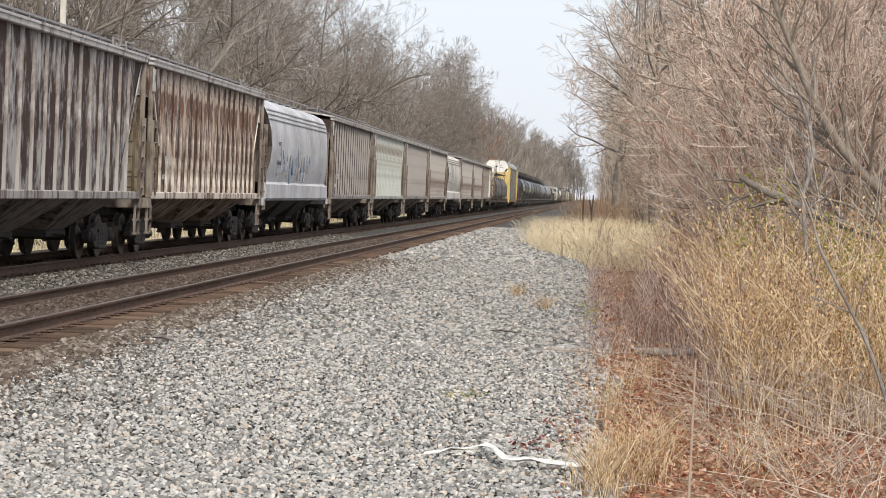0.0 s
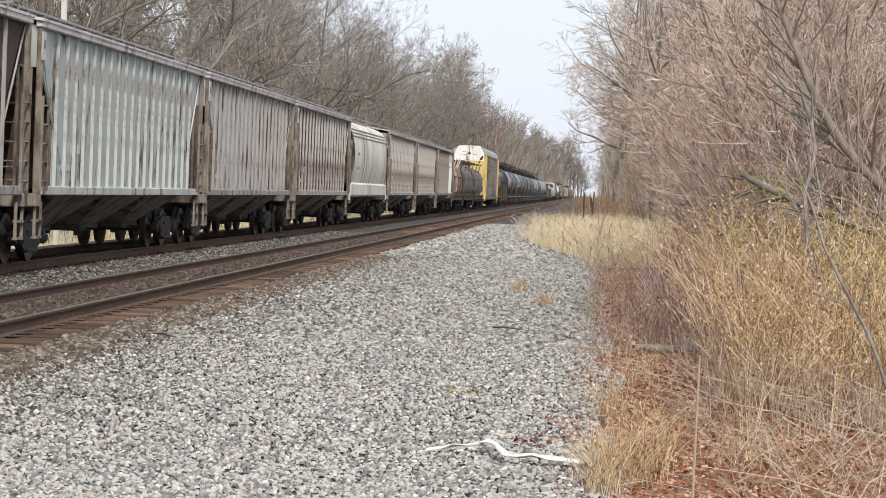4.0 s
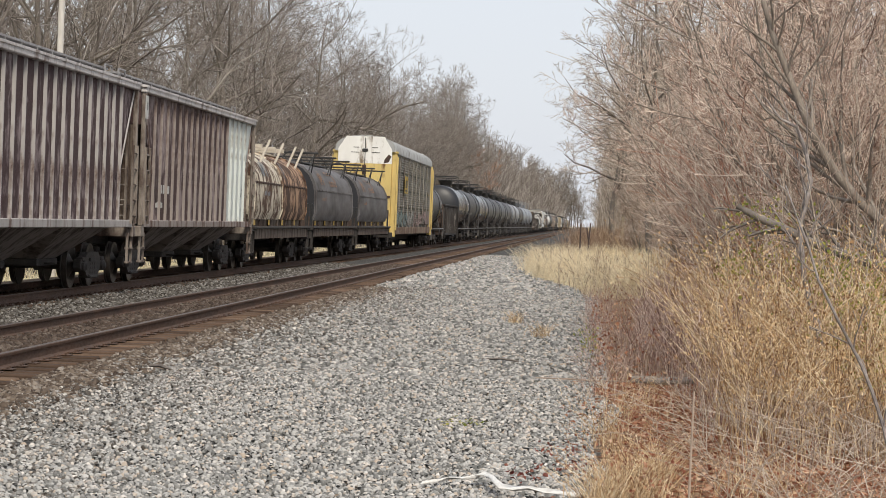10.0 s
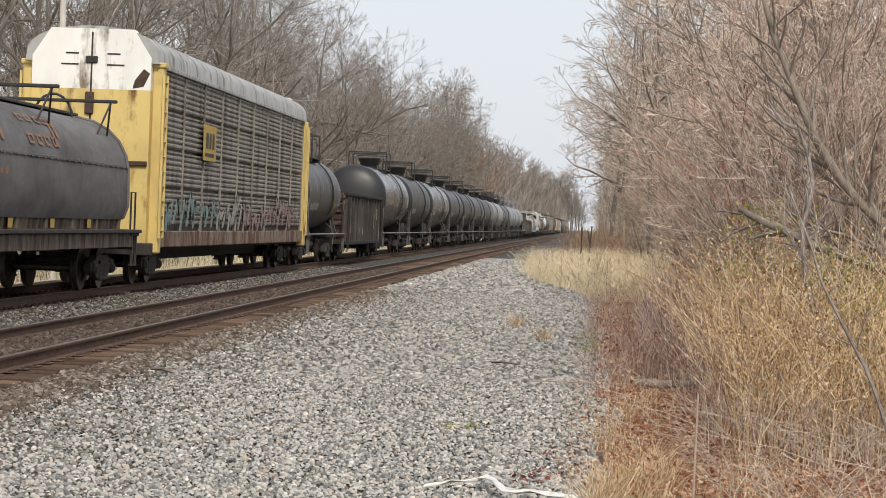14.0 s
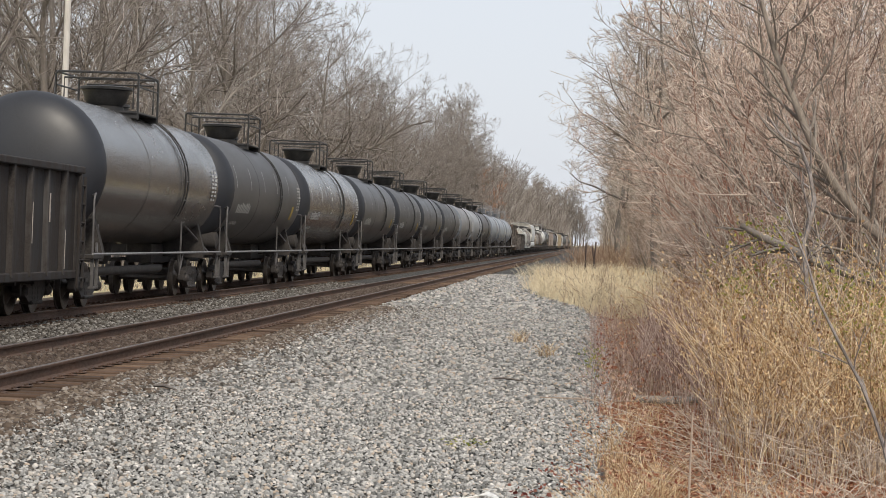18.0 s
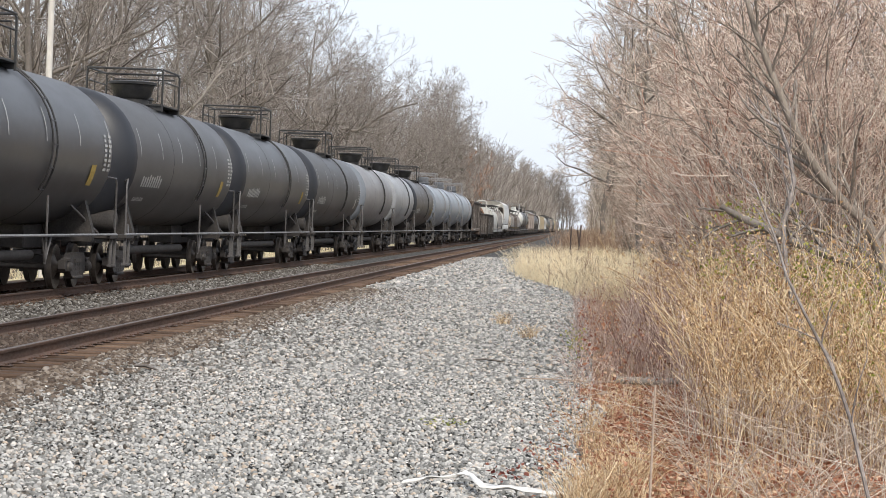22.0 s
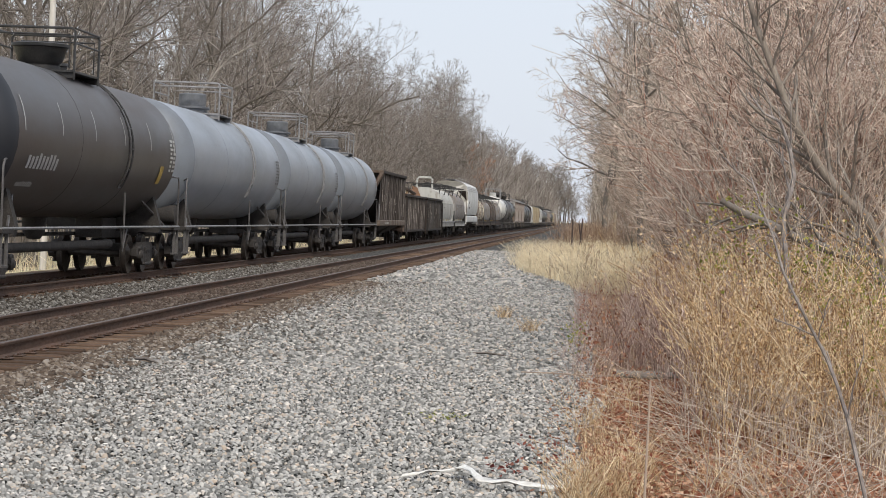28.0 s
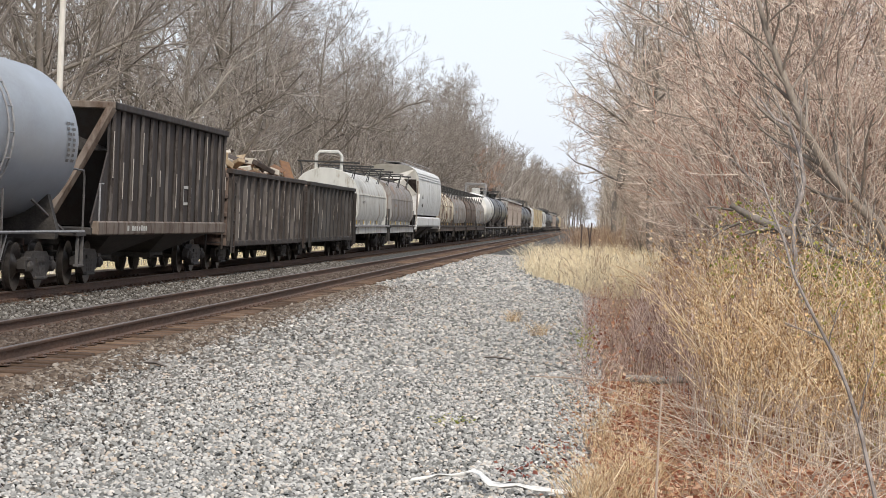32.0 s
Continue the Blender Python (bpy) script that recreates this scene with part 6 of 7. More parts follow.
def grow(seed, height, radius, stems=1, lean=0.1, limbs=13, limb_from=0.3, angle=52, ratio=0.48, rise=0.5, fine=(6, 5, 2), twig=0.009, curl=0.16, floor_r=0.008, bias=0.0):
    """A bare tree or shrub: trunk and limbs, and a crown of twigs."""
    rng = np.random.default_rng(seed)
    K = 7
    base = rng.normal(size=(stems, 1, 3)) * np.array([0.25, 0.25, 0]) * (stems > 1)
    tip = rng.normal(size=(stems, 3)) * np.array([lean, lean, 0]) * height
    if stems > 1:
        tip *= 1.6
    tip[:, 0] += bias * height
    s = np.linspace(0, 1, K)[None, :, None]
    hs = height * (rng.uniform(0.7, 1.0, stems) if stems > 1 else np.ones(1))
    P = base + tip[:, None] * s ** 1.6 + np.array([0, 0, 1]) * s * hs[:, None, None]
    wob = np.cumsum(rng.normal(size=(stems, K, 3)) * height * 0.012, axis=1) * np.array([1, 1, 0.2])
    wob[:, 0] = 0
    P = P + wob
    P[:, 0, 2] -= 0.15
    R = radius * (1 - 0.86 * np.linspace(0, 1, K)[None] ** 0.85) * np.ones((stems, 1))
    wood, crown = Bulk(), Bulk()
    wood.add(*tubes(P, R, 6))
    A, RA, LA = sprout(rng, P, R, hs, limbs, limb_from, angle, ratio, 5, rise, curl * 0.8, 0.62, 0.25)
    RA = np.maximum(RA, floor_r * 1.6)
    wood.add(*tubes(A, RA, 4))
    B, RB, LB = sprout(rng, A, RA, LA, fine[0], 0.18, 46, 0.46, 4, rise * 0.6, curl, 0.6, 0.35)
    RB = np.maximum(RB, floor_r * 1.2)
    crown.add(*tubes(B, RB, 3))
    C, RC, LC = sprout(rng, B, RB, LB, fine[1], 0.15, 44, 0.52, 3 if fine[2] else 2, rise * 0.5, curl, 0.6, 0.45)
    RC = np.maximum(RC, floor_r)
    crown.add(*tubes(C, RC, 3))
    if fine[2]:
        D, RD, LD = sprout(rng, C, RC, LC, fine[2], 0.2, 40, 0.65, 2, rise * 0.4, curl, 0.7, 0.6)
        crown.add(*tubes(D, np.maximum(RD, twig) * np.array([[1.0, 0.3]]), 3))
    return wood, crown


def wood_mat(name, a, b, c, scale=10.0, thin=0.0):
    return island(name, [(0.0, a), (0.5, b), (1.0, c)], 0.92, 0.12, scale, 0.5, 0.012, thin=thin)


M_BARK = plain("bark_grey_brown", (0.15, 0.128, 0.112), (0.24, 0.21, 0.185), 0.95, 0, 4, 0.6, 0.03, stretch=(1, 1, 0.25))
M_TWIG = wood_mat("twig_grey_brown", (0.08, 0.069, 0.062), (0.27, 0.234, 0.21), (0.54, 0.495, 0.46))
M_BARK_R = plain("bark_tan", (0.17, 0.14, 0.115), (0.36, 0.31, 0.26), 0.95, 0, 9, 0.6, 0.03, stretch=(1, 1, 0.25))
M_TWIG_R = wood_mat("twig_tan", (0.13, 0.10, 0.085), (0.46, 0.38, 0.315), (0.80, 0.72, 0.635))
M_TWIG_S = wood_mat("twig_shrub", (0.16, 0.10, 0.08), (0.64, 0.48, 0.39), (0.92, 0.82, 0.72))


def tree_kind(name, label, category, bark, twigs, group, *args, **kw):
    wood, crown = grow(*args, **kw)
    tr = thing(name, label, category, (0, 0, -50), group)
    put("trunk", wood.mesh("trunk", bark, True), tr)
    put("crown", crown.mesh("crown", twigs), tr)
    return tr


def plant(kinds, spots, first):
    """Sets copies of the kinds on the spots (x, y, size, turn); the first of each kind is itself planted."""
    for k, (x, y, size, turn) in enumerate(spots):
        src = kinds[k % len(kinds)]
        z = ground_height(x, y)
        m = pose(x, y, z, 0, 0, turn)
        if src.name in first:
            ob = copy_thing(src, m)
        else:
            first.add(src.name)
            ob = src
            ob.matrix_basis = m
        ob.scale = (size, size, size)


planted = set()
rnd = random.Random(21)
TALL = [tree_kind("tree", lab, "tree", M_BARK, M_TWIG, "woodland trees beyond the train", s, h, r, 1, 0.05, 16, 0.22, a, ra, 0.42, (8, 6, 4), 0.0085, 0.15, 0.009)
        for s, h, r, a, ra, lab in ((101, 18, 0.24, 48, 0.42, "tall bare grey-brown woodland tree"), (102, 19, 0.20, 42, 0.38, "slim bare woodland tree with upright limbs"), (103, 17, 0.30, 58, 0.46, "broad bare tree with spreading limbs"), (104, 18, 0.18, 38, 0.40, "thin-stemmed bare tree with pale bark"), (105, 16, 0.26, 64, 0.50, "bare tree with long drooping side limbs"))]
spots = []
y = 64.0
while y < 330:
    spots.append((-17.2 - rnd.uniform(0, 3.2), y, rnd.uniform(0.80, 0.96) * (1.0 - 0.15 * min(1, max(0, (y - 130) / 70)) + 0.18 * max(0, (y - 230) / 100)), rnd.uniform(0, 360)))
    y += rnd.uniform(4.5, 8.5)
y = 84.0
while y < 330:
    spots.append((-23 - rnd.uniform(0, 4), y, rnd.uniform(0.85, 1.05) * (1.0 - 0.12 * min(1, max(0, (y - 130) / 70))), rnd.uniform(0, 360)))
    y += rnd.uniform(8, 12)
plant(TALL, spots, planted)
FAR_TREE = [tree_kind("tree", lab, "tree", M_BARK, M_TWIG, "far woodland trees", s, h, r, 1, 0.05, 12, 0.2, a, ra, 0.45, (8, 7, 2), 0.018, 0.16, 0.02)
            for s, h, r, a, ra, lab in ((111, 20, 0.3, 50, 0.44, "distant bare woodland tree"), (112, 19, 0.26, 44, 0.40, "distant slim bare tree"), (113, 18, 0.3, 60, 0.48, "distant broad bare tree"))]
spots = [(-30 - rnd.uniform(0, 7), yy + rnd.uniform(-3, 3), rnd.uniform(0.72, 0.88), rnd.uniform(0, 360)) for yy in range(110, 335, 9)]
for k in range(64):
    yy = 372 + 760 * (k / 63) ** 1.2
    spots.append((-18.0 - rnd.uniform(0, 5) - (k % 3) * 5, yy, rnd.uniform(0.74, 0.86) + 0.5 * (k / 63), rnd.uniform(0, 360)))
for k in range(22):
    spots.append((-24 + 0.95 * k, 1345 + rnd.uniform(0, 60), rnd.uniform(1.45, 1.7) * (1 - 0.045 * max(0, k - 9)), rnd.uniform(0, 360)))
plant(FAR_TREE, spots, planted)
# the wide tree at the end of the first wood
EDGE_TREE = [tree_kind("tree", "wide-crowned bare tree at the wood's edge", "tree", M_BARK, M_TWIG, "woodland trees beyond the train", 120, 21.5, 0.36, 1, 0.03, 19, 0.22, 62, 0.40, 0.5, (8, 7, 4), 0.013, 0.17, 0.014)]
plant(EDGE_TREE, [(-20.0, 328, 0.98, 40), (-20.4, 316, 0.92, 250), (-18.8, 302, 0.82, 200), (-19.0, 276, 0.80, 110)], planted)

RUSSET = [tree_kind("tree", "small tree with russet dry leaves in the wood's edge", "tree", M_BARK, wood_mat("twig_russet", (0.16, 0.08, 0.055), (0.40, 0.20, 0.13), (0.58, 0.34, 0.22)), "woodland trees beyond the train", 125, 12.5, 0.16, 1, 0.04, 13, 0.25, 55, 0.42, 0.6, (7, 7, 2), 0.02, 0.2, 0.018)]
plant(RUSSET, [(-17.6, 352, 1.0, 10), (-18.6, 385, 0.95, 150)], planted)

# right-hand wood
RIGHT = [tree_kind("tree", lab, "tree", M_BARK_R, M_TWIG_R, "trees beside the ballast", s, h, r, st, le, 13 if st == 1 else 7 if st == 2 else 5, lf, a, ra * 0.84, 0.38, (8, 6, 3), 0.009, 0.14, 0.009)
         for s, h, r, st, le, lf, a, ra, lab in ((131, 13, 0.17, 1, 0.08, 0.12, 58, 0.46, "tan bare tree with low spreading limbs"), (132, 12, 0.13, 2, 0.12, 0.15, 52, 0.46, "forked bare tree with dense twigs"), (133, 14, 0.20, 1, 0.06, 0.14, 64, 0.44, "bare tree leaning towards the ballast"), (134, 11, 0.11, 3, 0.14, 0.12, 48, 0.48, "many-stemmed bare tree beside the ballast"))]
spots = []
y = 66.0
while y < 300:
    spots.append((4.2 + 2.4 * max(0.0, min(1.0, (125 - y) / 40)) + rnd.uniform(-0.6, 1.6), y, rnd.uniform(0.85, 1.1) + 0.12 * (y > 140), rnd.uniform(0, 360)))
    y += rnd.uniform(8, 13)
y = 70.0
while y < 230:
    spots.append((7.2 + rnd.uniform(-1, 1.5), y, rnd.uniform(0.9, 1.2), rnd.uniform(0, 360)))
    y += rnd.uniform(8, 13)
for yy in range(105, 190, 12):
    spots.append((12.5 + rnd.uniform(-1.5, 1.5), yy, rnd.uniform(1.0, 1.3), rnd.uniform(0, 360)))
plant(RIGHT, spots, planted)
# the dark-trunked trees that hang over the edge of the ballast
EDGE_RIGHT = [tree_kind("tree", lab, "tree", M_BARK, M_TWIG_R, "trees beside the ballast", s, h, r, 1, 0.04, 17, 0.24, a, 0.33, 0.3, (8, 7, 4), 0.009, 0.2, 0.010, b)
              for s, h, r, a, b, lab in ((151, 17, 0.22, 62, -0.01, "dark-trunked bare tree with limbs over the line"), (152, 15, 0.19, 56, 0.0, "tall dark-trunked bare tree with dense twigs"))]
plant(EDGE_RIGHT, [(1.6, 141, 0.95, 25), (2.6, 93, 0.9, 200), (3.0, 176, 0.95, 140), (4.6, 112, 1.0, 70), (4.4, 205, 1.0, 300), (5.8, 84, 0.95, 10)], planted)
plant(FAR_TREE, [(3.2 + 0.003 * yy + rnd.uniform(0, 3.0), yy, rnd.uniform(0.7, 0.95), rnd.uniform(0, 360)) for yy in range(230, 900, 22)], planted)
SHRUB = [tree_kind("shrub", lab, "shrub", M_BARK_R, M_TWIG_S, "thicket shrubs", s, h, 0.034, st, 0.14, 8, 0.10, 34, 0.40, 0.3, (6, 5, 3), 0.0045, 0.075, 0.005, -0.05)
         for s, h, st, lab in ((141, 5.5, 5, "tangled tan shrub with arching canes"), (142, 4.6, 6, "reddish tan thicket shrub"), (143, 6.2, 4, "tall leaning bare shrub"), (144, 3.6, 7, "low dense bare shrub"))]
spots = []
for yy, x0, x1, n in ((24, 2.6, 3.8, 3), (28, 2.5, 4.6, 5), (32, 2.6, 5.2, 6), (37, 2.5, 5.8, 8), (43, 2.5, 6.4, 9), (50, 2.4, 7.2, 9), (58, 2.4, 8.0, 9), (68, 2.4, 9.0, 9), (80, 2.2, 8.5, 7), (95, 2.2, 9, 6), (112, 2.2, 6, 5), (135, 2.2, 5, 4)):
    for k in range(n):
        spots.append((x0 + (x1 - x0) * (k + rnd.random()) / n, yy + rnd.uniform(-2.5, 2.5), rnd.uniform(0.7, 1.15), rnd.uniform(-70, 70)))
plant(SHRUB, spots, planted)


def stems(name, mat, label, category, rng, spots, height, radius, lean=0.25, K=4, twigs=0, twig_len=0.3, twig_r=None, kind="stuff", end=0.35):
    """Upright weeds, canes or grass: bent tapered stems with side twigs."""
    N = len(spots)
    h = height[0] + (height[1] - height[0]) * rng.random(N)
    tip = np.clip(rng.normal(size=(N, 3)), -1.8, 1.8) * np.array([lean, lean, 0.0])
    s = np.linspace(0, 1, K)[None, :, None]
    P = spots[:, None] + (tip[:, None] * s ** 1.8 + np.array([0, 0, 1.0]) * (s - 0.12 * s ** 2 * np.abs(tip[:, None, :1]))) * h[:, None, None]
    P = P + rng.normal(size=P.shape) * 0.012 * s * h[:, None, None]
    R = rng.uniform(radius[0], radius[1], (N, 1)) * np.linspace(1, end, K)[None]
    bulk = Bulk().add(*tubes(P, R, 3))
    if twigs:
        C, RC, LC = sprout(rng, P, R, h, twigs, 0.3, 38, twig_len, 3, 0.5, 0.12, 0.7, 0.6)
        bulk.add(*tubes(C[:, ::2], np.maximum(RC[:, ::2], twig_r or radius[0] * 0.5), 3))
        ends = C[:, -1]
    else:
        ends = P[:, -1]
    ob = new(name, bulk.mesh(name, mat))
    return tagged(ob, label, category, kind=kind), ends


def leaves(name, mat, label, category, rng, centres, size, kind="stuff", flat=0.0):
    """Small curled leaves: four bent faces each."""
    N = len(centres)
    L = size[0] + (size[1] - size[0]) * rng.random((N, 1))
    a = unit(rng.normal(size=(N, 3)) * np.array([1, 1, 1 - flat]))
    b = np.cross(a, rng.normal(size=(N, 3)))
    b = unit(b * np.array([1, 1, 1 - flat]) + 1e-6)
    c = np.cross(a, b)
    w = L * rng.uniform(0.25, 0.42, (N, 1))
    pts = [centres - a * L * 0.5, centres + b * w + c * w * 0.5, centres + a * L * 0.1, centres - b * w + c * w * 0.5, centres + a * L * 0.55 + c * L * rng.uniform(-0.2, 0.3, (N, 1))]
    v = np.stack(pts, 1).reshape(-1, 3)
    f = np.array([(0, 1, 2), (0, 2, 3), (1, 4, 2), (2, 4, 3)])
    f = (f[None] + (np.arange(N) * 5)[:, None, None]).reshape(-1, 3)
    ob = new(name, bulk_mesh(name, v, f, mat))
    return tagged(ob, label, category, kind=kind)


def spread(rng, n, x0, x1, y0, y1, power=1.0, z=0.0):
    y = y0 + (y1 - y0) * rng.random(n) ** power
    x = x0 + (x1 - x0) * rng.random(n)
    return np.stack([x, y, np.array([ground_height(a, b) for a, b in zip(x, y)]) + z], 1)


rng = np.random.default_rng(77)
M_STRAW = wood_mat("straw", (0.78, 0.63, 0.41), (0.95, 0.82, 0.58), (0.98, 0.90, 0.70), 20)
M_WEED = wood_mat("brown_weed", (0.18, 0.11, 0.08), (0.36, 0.245, 0.175), (0.58, 0.45, 0.33), 20)
M_MAUVE = wood_mat("mauve_brush", (0.17, 0.10, 0.085), (0.50, 0.345, 0.295), (0.84, 0.69, 0.60), 20)
M_GOLD = wood_mat("golden_stem", (0.20, 0.105, 0.055), (0.76, 0.54, 0.315), (0.98, 0.85, 0.62), 20)
M_CANE = wood_mat("grey_cane", (0.34, 0.25, 0.20), (0.54, 0.45, 0.37), (0.72, 0.64, 0.55), 20)
M_LITTER = wood_mat("leaf_litter", (0.26, 0.085, 0.055), (0.50, 0.25, 0.155), (0.78, 0.59, 0.43), 20, 0.3)
M_DRYLEAF = wood_mat("dry_gold_leaf", (0.22, 0.11, 0.055), (0.66, 0.44, 0.235), (0.92, 0.76, 0.50), 20, 0.3)
M_GREENLEAF = wood_mat("yellow_green_leaf", (0.20, 0.26, 0.05), (0.34, 0.36, 0.08), (0.50, 0.46, 0.12), 20, 0.4)
M_REDLEAF = wood_mat("red_weed", (0.16, 0.05, 0.045), (0.27, 0.085, 0.07), (0.36, 0.17, 0.13), 20, 0.4)

# brush under the left-hand wood and thin stems behind it
left = spread(rng, 4200, -36, -16.5, 62, 330, 1.2)
stems("woodland_brush", M_TWIG, "grey-brown brush and saplings under the trees", "brush", rng, left, (3.0, 9.0), (0.010, 0.022), 0.22, 3, 3, 0.35, 0.011)
back = spread(rng, 2000, -62, -34, 120, 420, 1.1)
stems("woodland_brush", M_TWIG, "far thin woodland stems", "brush", rng, back, (6, 11), (0.03, 0.07), 0.10, 4, 5, 0.22, 0.022)
far_left = spread(rng, 4200, -40, -15, 340, 1000, 1.2)
stems("woodland_brush", M_TWIG, "far grey brush along the line", "brush", rng, far_left, (5, 16), (0.03, 0.06), 0.16, 3, 4, 0.3, 0.03)
end_left = spread(rng, 1500, -46, -14, 760, 1340)
stems("woodland_brush", M_TWIG, "farthest grey thicket along the line", "brush", rng, end_left, (6, 20), (0.08, 0.16), 0.16, 3, 5, 0.3, 0.06)
field = spread(rng, 6000, -30, -14.2, 50, 150, 1.2)
stems("grass", M_STRAW, "pale dry grass beyond the train", "grass", rng, field, (0.25, 0.6), (0.004, 0.008), 0.5, 3)

# right verge, far to near
far_r = spread(rng, 2600, -1.5, 3.4, 105, 260, 1.3)
far_r = far_r[far_r[:, 0] > -1.5 + 1.4 * rng.random(len(far_r)) ** 2]
stems("brush", M_WEED, "brown weeds along the ballast edge", "weeds", rng, far_r, (0.3, 1.9), (0.008, 0.014), 0.35, 3, 3, 0.4, 0.008)
right_far = spread(rng, 2600, 2.6, 26, 75, 240, 1.2)
stems("brush", M_TWIG_R, "tan brush under the trees", "brush", rng, right_far, (1.5, 5.0), (0.008, 0.018), 0.3, 4, 4, 0.35, 0.008)


far_right = spread(rng, 1500, 1.6, 9.0, 180, 620, 1.2)
stems("brush", M_TWIG_R, "far tan brush along the line", "brush", rng, far_right, (2, 8), (0.02, 0.04), 0.16, 3, 4, 0.3, 0.02)


def straw_patch(n):
    y = 58 + 52 * rng.random(n) ** 1.1
    lo = np.interp(y, [58, 66, 80, 95, 110], [0.05, -0.35, -2.15, -2.55, -2.4])
    hi = np.interp(y, [58, 70, 110], [2.2, 2.8, 3.2])
    x = lo + (hi - lo) * rng.random(n)
    return np.stack([x, y, np.full(n, -0.2)], 1)


def clumped(centres, each, sx, sy):
    """Spots gathered in clumps round the centres."""
    p = np.repeat(centres, each, axis=0)
    return p + np.clip(rng.normal(size=p.shape), -2, 2) * np.array([sx, sy, 0])


stems("grass", M_STRAW, "patch of pale straw-coloured dry grass", "grass", rng, straw_patch(6000), (0.15, 0.45), (0.007, 0.012), 0.5, 4, 1, 0.3, 0.005)
stems("grass", M_STRAW, "shaggy clumps of pale dry grass", "grass", rng, clumped(straw_patch(120), 62, 0.2, 0.7), (0.35, 1.1), (0.005, 0.010), 0.55, 4, 2, 0.35, 0.004)
stems("brush", M_WEED, "brown seed stalks over the straw patch", "weeds", rng, clumped(straw_patch(62), 9, 0.25, 0.8), (0.5, 1.25), (0.005, 0.009), 0.35, 3, 5, 0.25, 0.006)
mv = spread(rng, 3400, 0.1, 3.2, 27, 60, 1.3)
mv = mv[mv[:, 0] > 0.42 + 0.055 * (mv[:, 1] - 27) + 0.5 * rng.random(len(mv)) ** 2]
stems("brush", M_MAUVE, "mauve-brown thin brush at the ballast edge", "brush", rng, mv, (0.3, 1.2), (0.003, 0.0055), 0.25, 4, 6, 0.36, 0.003)
mv2 = spread(rng, 1700, 1.6, 7.5, 30, 70, 1.2)
mv2 = mv2[mv2[:, 0] > 2.4 + 0.025 * (mv2[:, 1] - 30)]
stems("brush", M_TWIG_S, "reddish tan brush under the shrubs", "brush", rng, mv2, (1.0, 3.0), (0.004, 0.009), 0.2, 5, 5, 0.35, 0.004)
M_REDTWIG = wood_mat("red_brown_twig", (0.22, 0.085, 0.06), (0.46, 0.22, 0.15), (0.62, 0.38, 0.28), 20)
red = spread(rng, 900, 1.7, 6.0, 26, 50, 1.2)
stems("brush", M_REDTWIG, "red-brown thin canes in the thicket", "brush", rng, red[red[:, 0] > 1.2 + 0.03 * red[:, 1]], (1.4, 3.4), (0.004, 0.008), 0.3, 5, 5, 0.35, 0.0042)
gold = spread(rng, 1050, 0.95, 3.6, 17.0, 27, 1.1)
keep = gold[:, 0] > 0.75 + 0.02 * gold[:, 1]
ob, ends = stems("tall_weeds", M_GOLD, "golden dry tall weeds with seed heads", "weeds", rng, gold[keep], (0.6, 1.75), (0.003, 0.006), 0.38, 5, 7, 0.24, 0.0028)
pick = np.concatenate([ends, ends, ends, ends, ends, ends])
pick = pick + rng.normal(size=pick.shape) * np.array([0.07, 0.07, 0.16])
leaves("dry_leaves", M_DRYLEAF, "curled golden and brown leaves on dry weeds", "leaves", rng, pick, (0.014, 0.034))
mixw = spread(rng, 480, 1.0, 3.4, 18.5, 30)
ob, ends = stems("tall_weeds", M_MAUVE, "brown bare weeds among the golden ones", "weeds", rng, mixw, (0.5, 1.5), (0.003, 0.005), 0.25, 5, 6, 0.3, 0.0028)
edge_leaf = spread(rng, 2600, 0.1, 2.2, 24, 50, 1.2)
edge_leaf[:, 2] += 0.7 * rng.random(len(edge_leaf)) ** 1.5
leaves("dry_leaves", M_LITTER, "small brown leaves caught in the brush", "leaves", rng, edge_leaf, (0.025, 0.06))
gl = np.concatenate([np.array(c) + rng.normal(size=(k, 3)) * np.array([sx, 0.7, sz]) for c, k, sx, sz in (((1.49, 21, 1.42), 70, 0.12, 0.10), ((1.30, 21, 1.30), 40, 0.08, 0.07), ((1.55, 21, 1.80), 80, 0.18, 0.08), ((2.40, 20, 1.08), 420, 0.26, 0.25), ((2.55, 19, 0.75), 420, 0.22, 0.28), ((2.2, 20.5, 1.3), 160, 0.3, 0.15))])
leaves("green_leaves", M_GREENLEAF, "yellow-green leaves left on the thicket", "leaves", rng, np.concatenate([gl, gl + rng.normal(size=gl.shape) * 0.08]), (0.022, 0.045))
lit = spread(rng, 17000, -0.2, 2.4, 12.0, 27, 1.1, 0.015)
lit = lit[(lit[:, 0] > 0.25 - 0.6 * rng.random(len(lit)) ** 3)]
leaves("leaf_litter", M_LITTER, "fallen red-brown leaves on the verge", "leaves", rng, lit, (0.03, 0.068), flat=0.7)
tanblade = np.concatenate([np.array([cx, cy, -0.2]) + rng.normal(size=(k, 3)) * np.array([sx, sy, 0]) for cx, cy, k, sx, sy in ((0.14, 14.2, 160, 0.08, 0.25), (0.34, 15.0, 300, 0.11, 0.3), (0.48, 16.6, 160, 0.12, 0.4), (0.22, 19.5, 60, 0.1, 0.5), (0.55, 22.5, 90, 0.2, 1.0), (1.2, 15.5, 120, 0.3, 0.5))])
stems("grass", M_GOLD, "tufts of dry tan grass at the ballast edge", "grass", rng, tanblade, (0.14, 0.42), (0.002, 0.0038), 0.5, 4, 1, 0.35, 0.002)
canes = spread(rng, 380, 0.95, 3.0, 12.0, 21)
stems("fallen_twigs", M_CANE, "criss-crossed pale fallen twigs", "twigs", rng, canes, (0.25, 0.9), (0.0025, 0.0055), 1.2, 4, 3, 0.4, 0.0024)
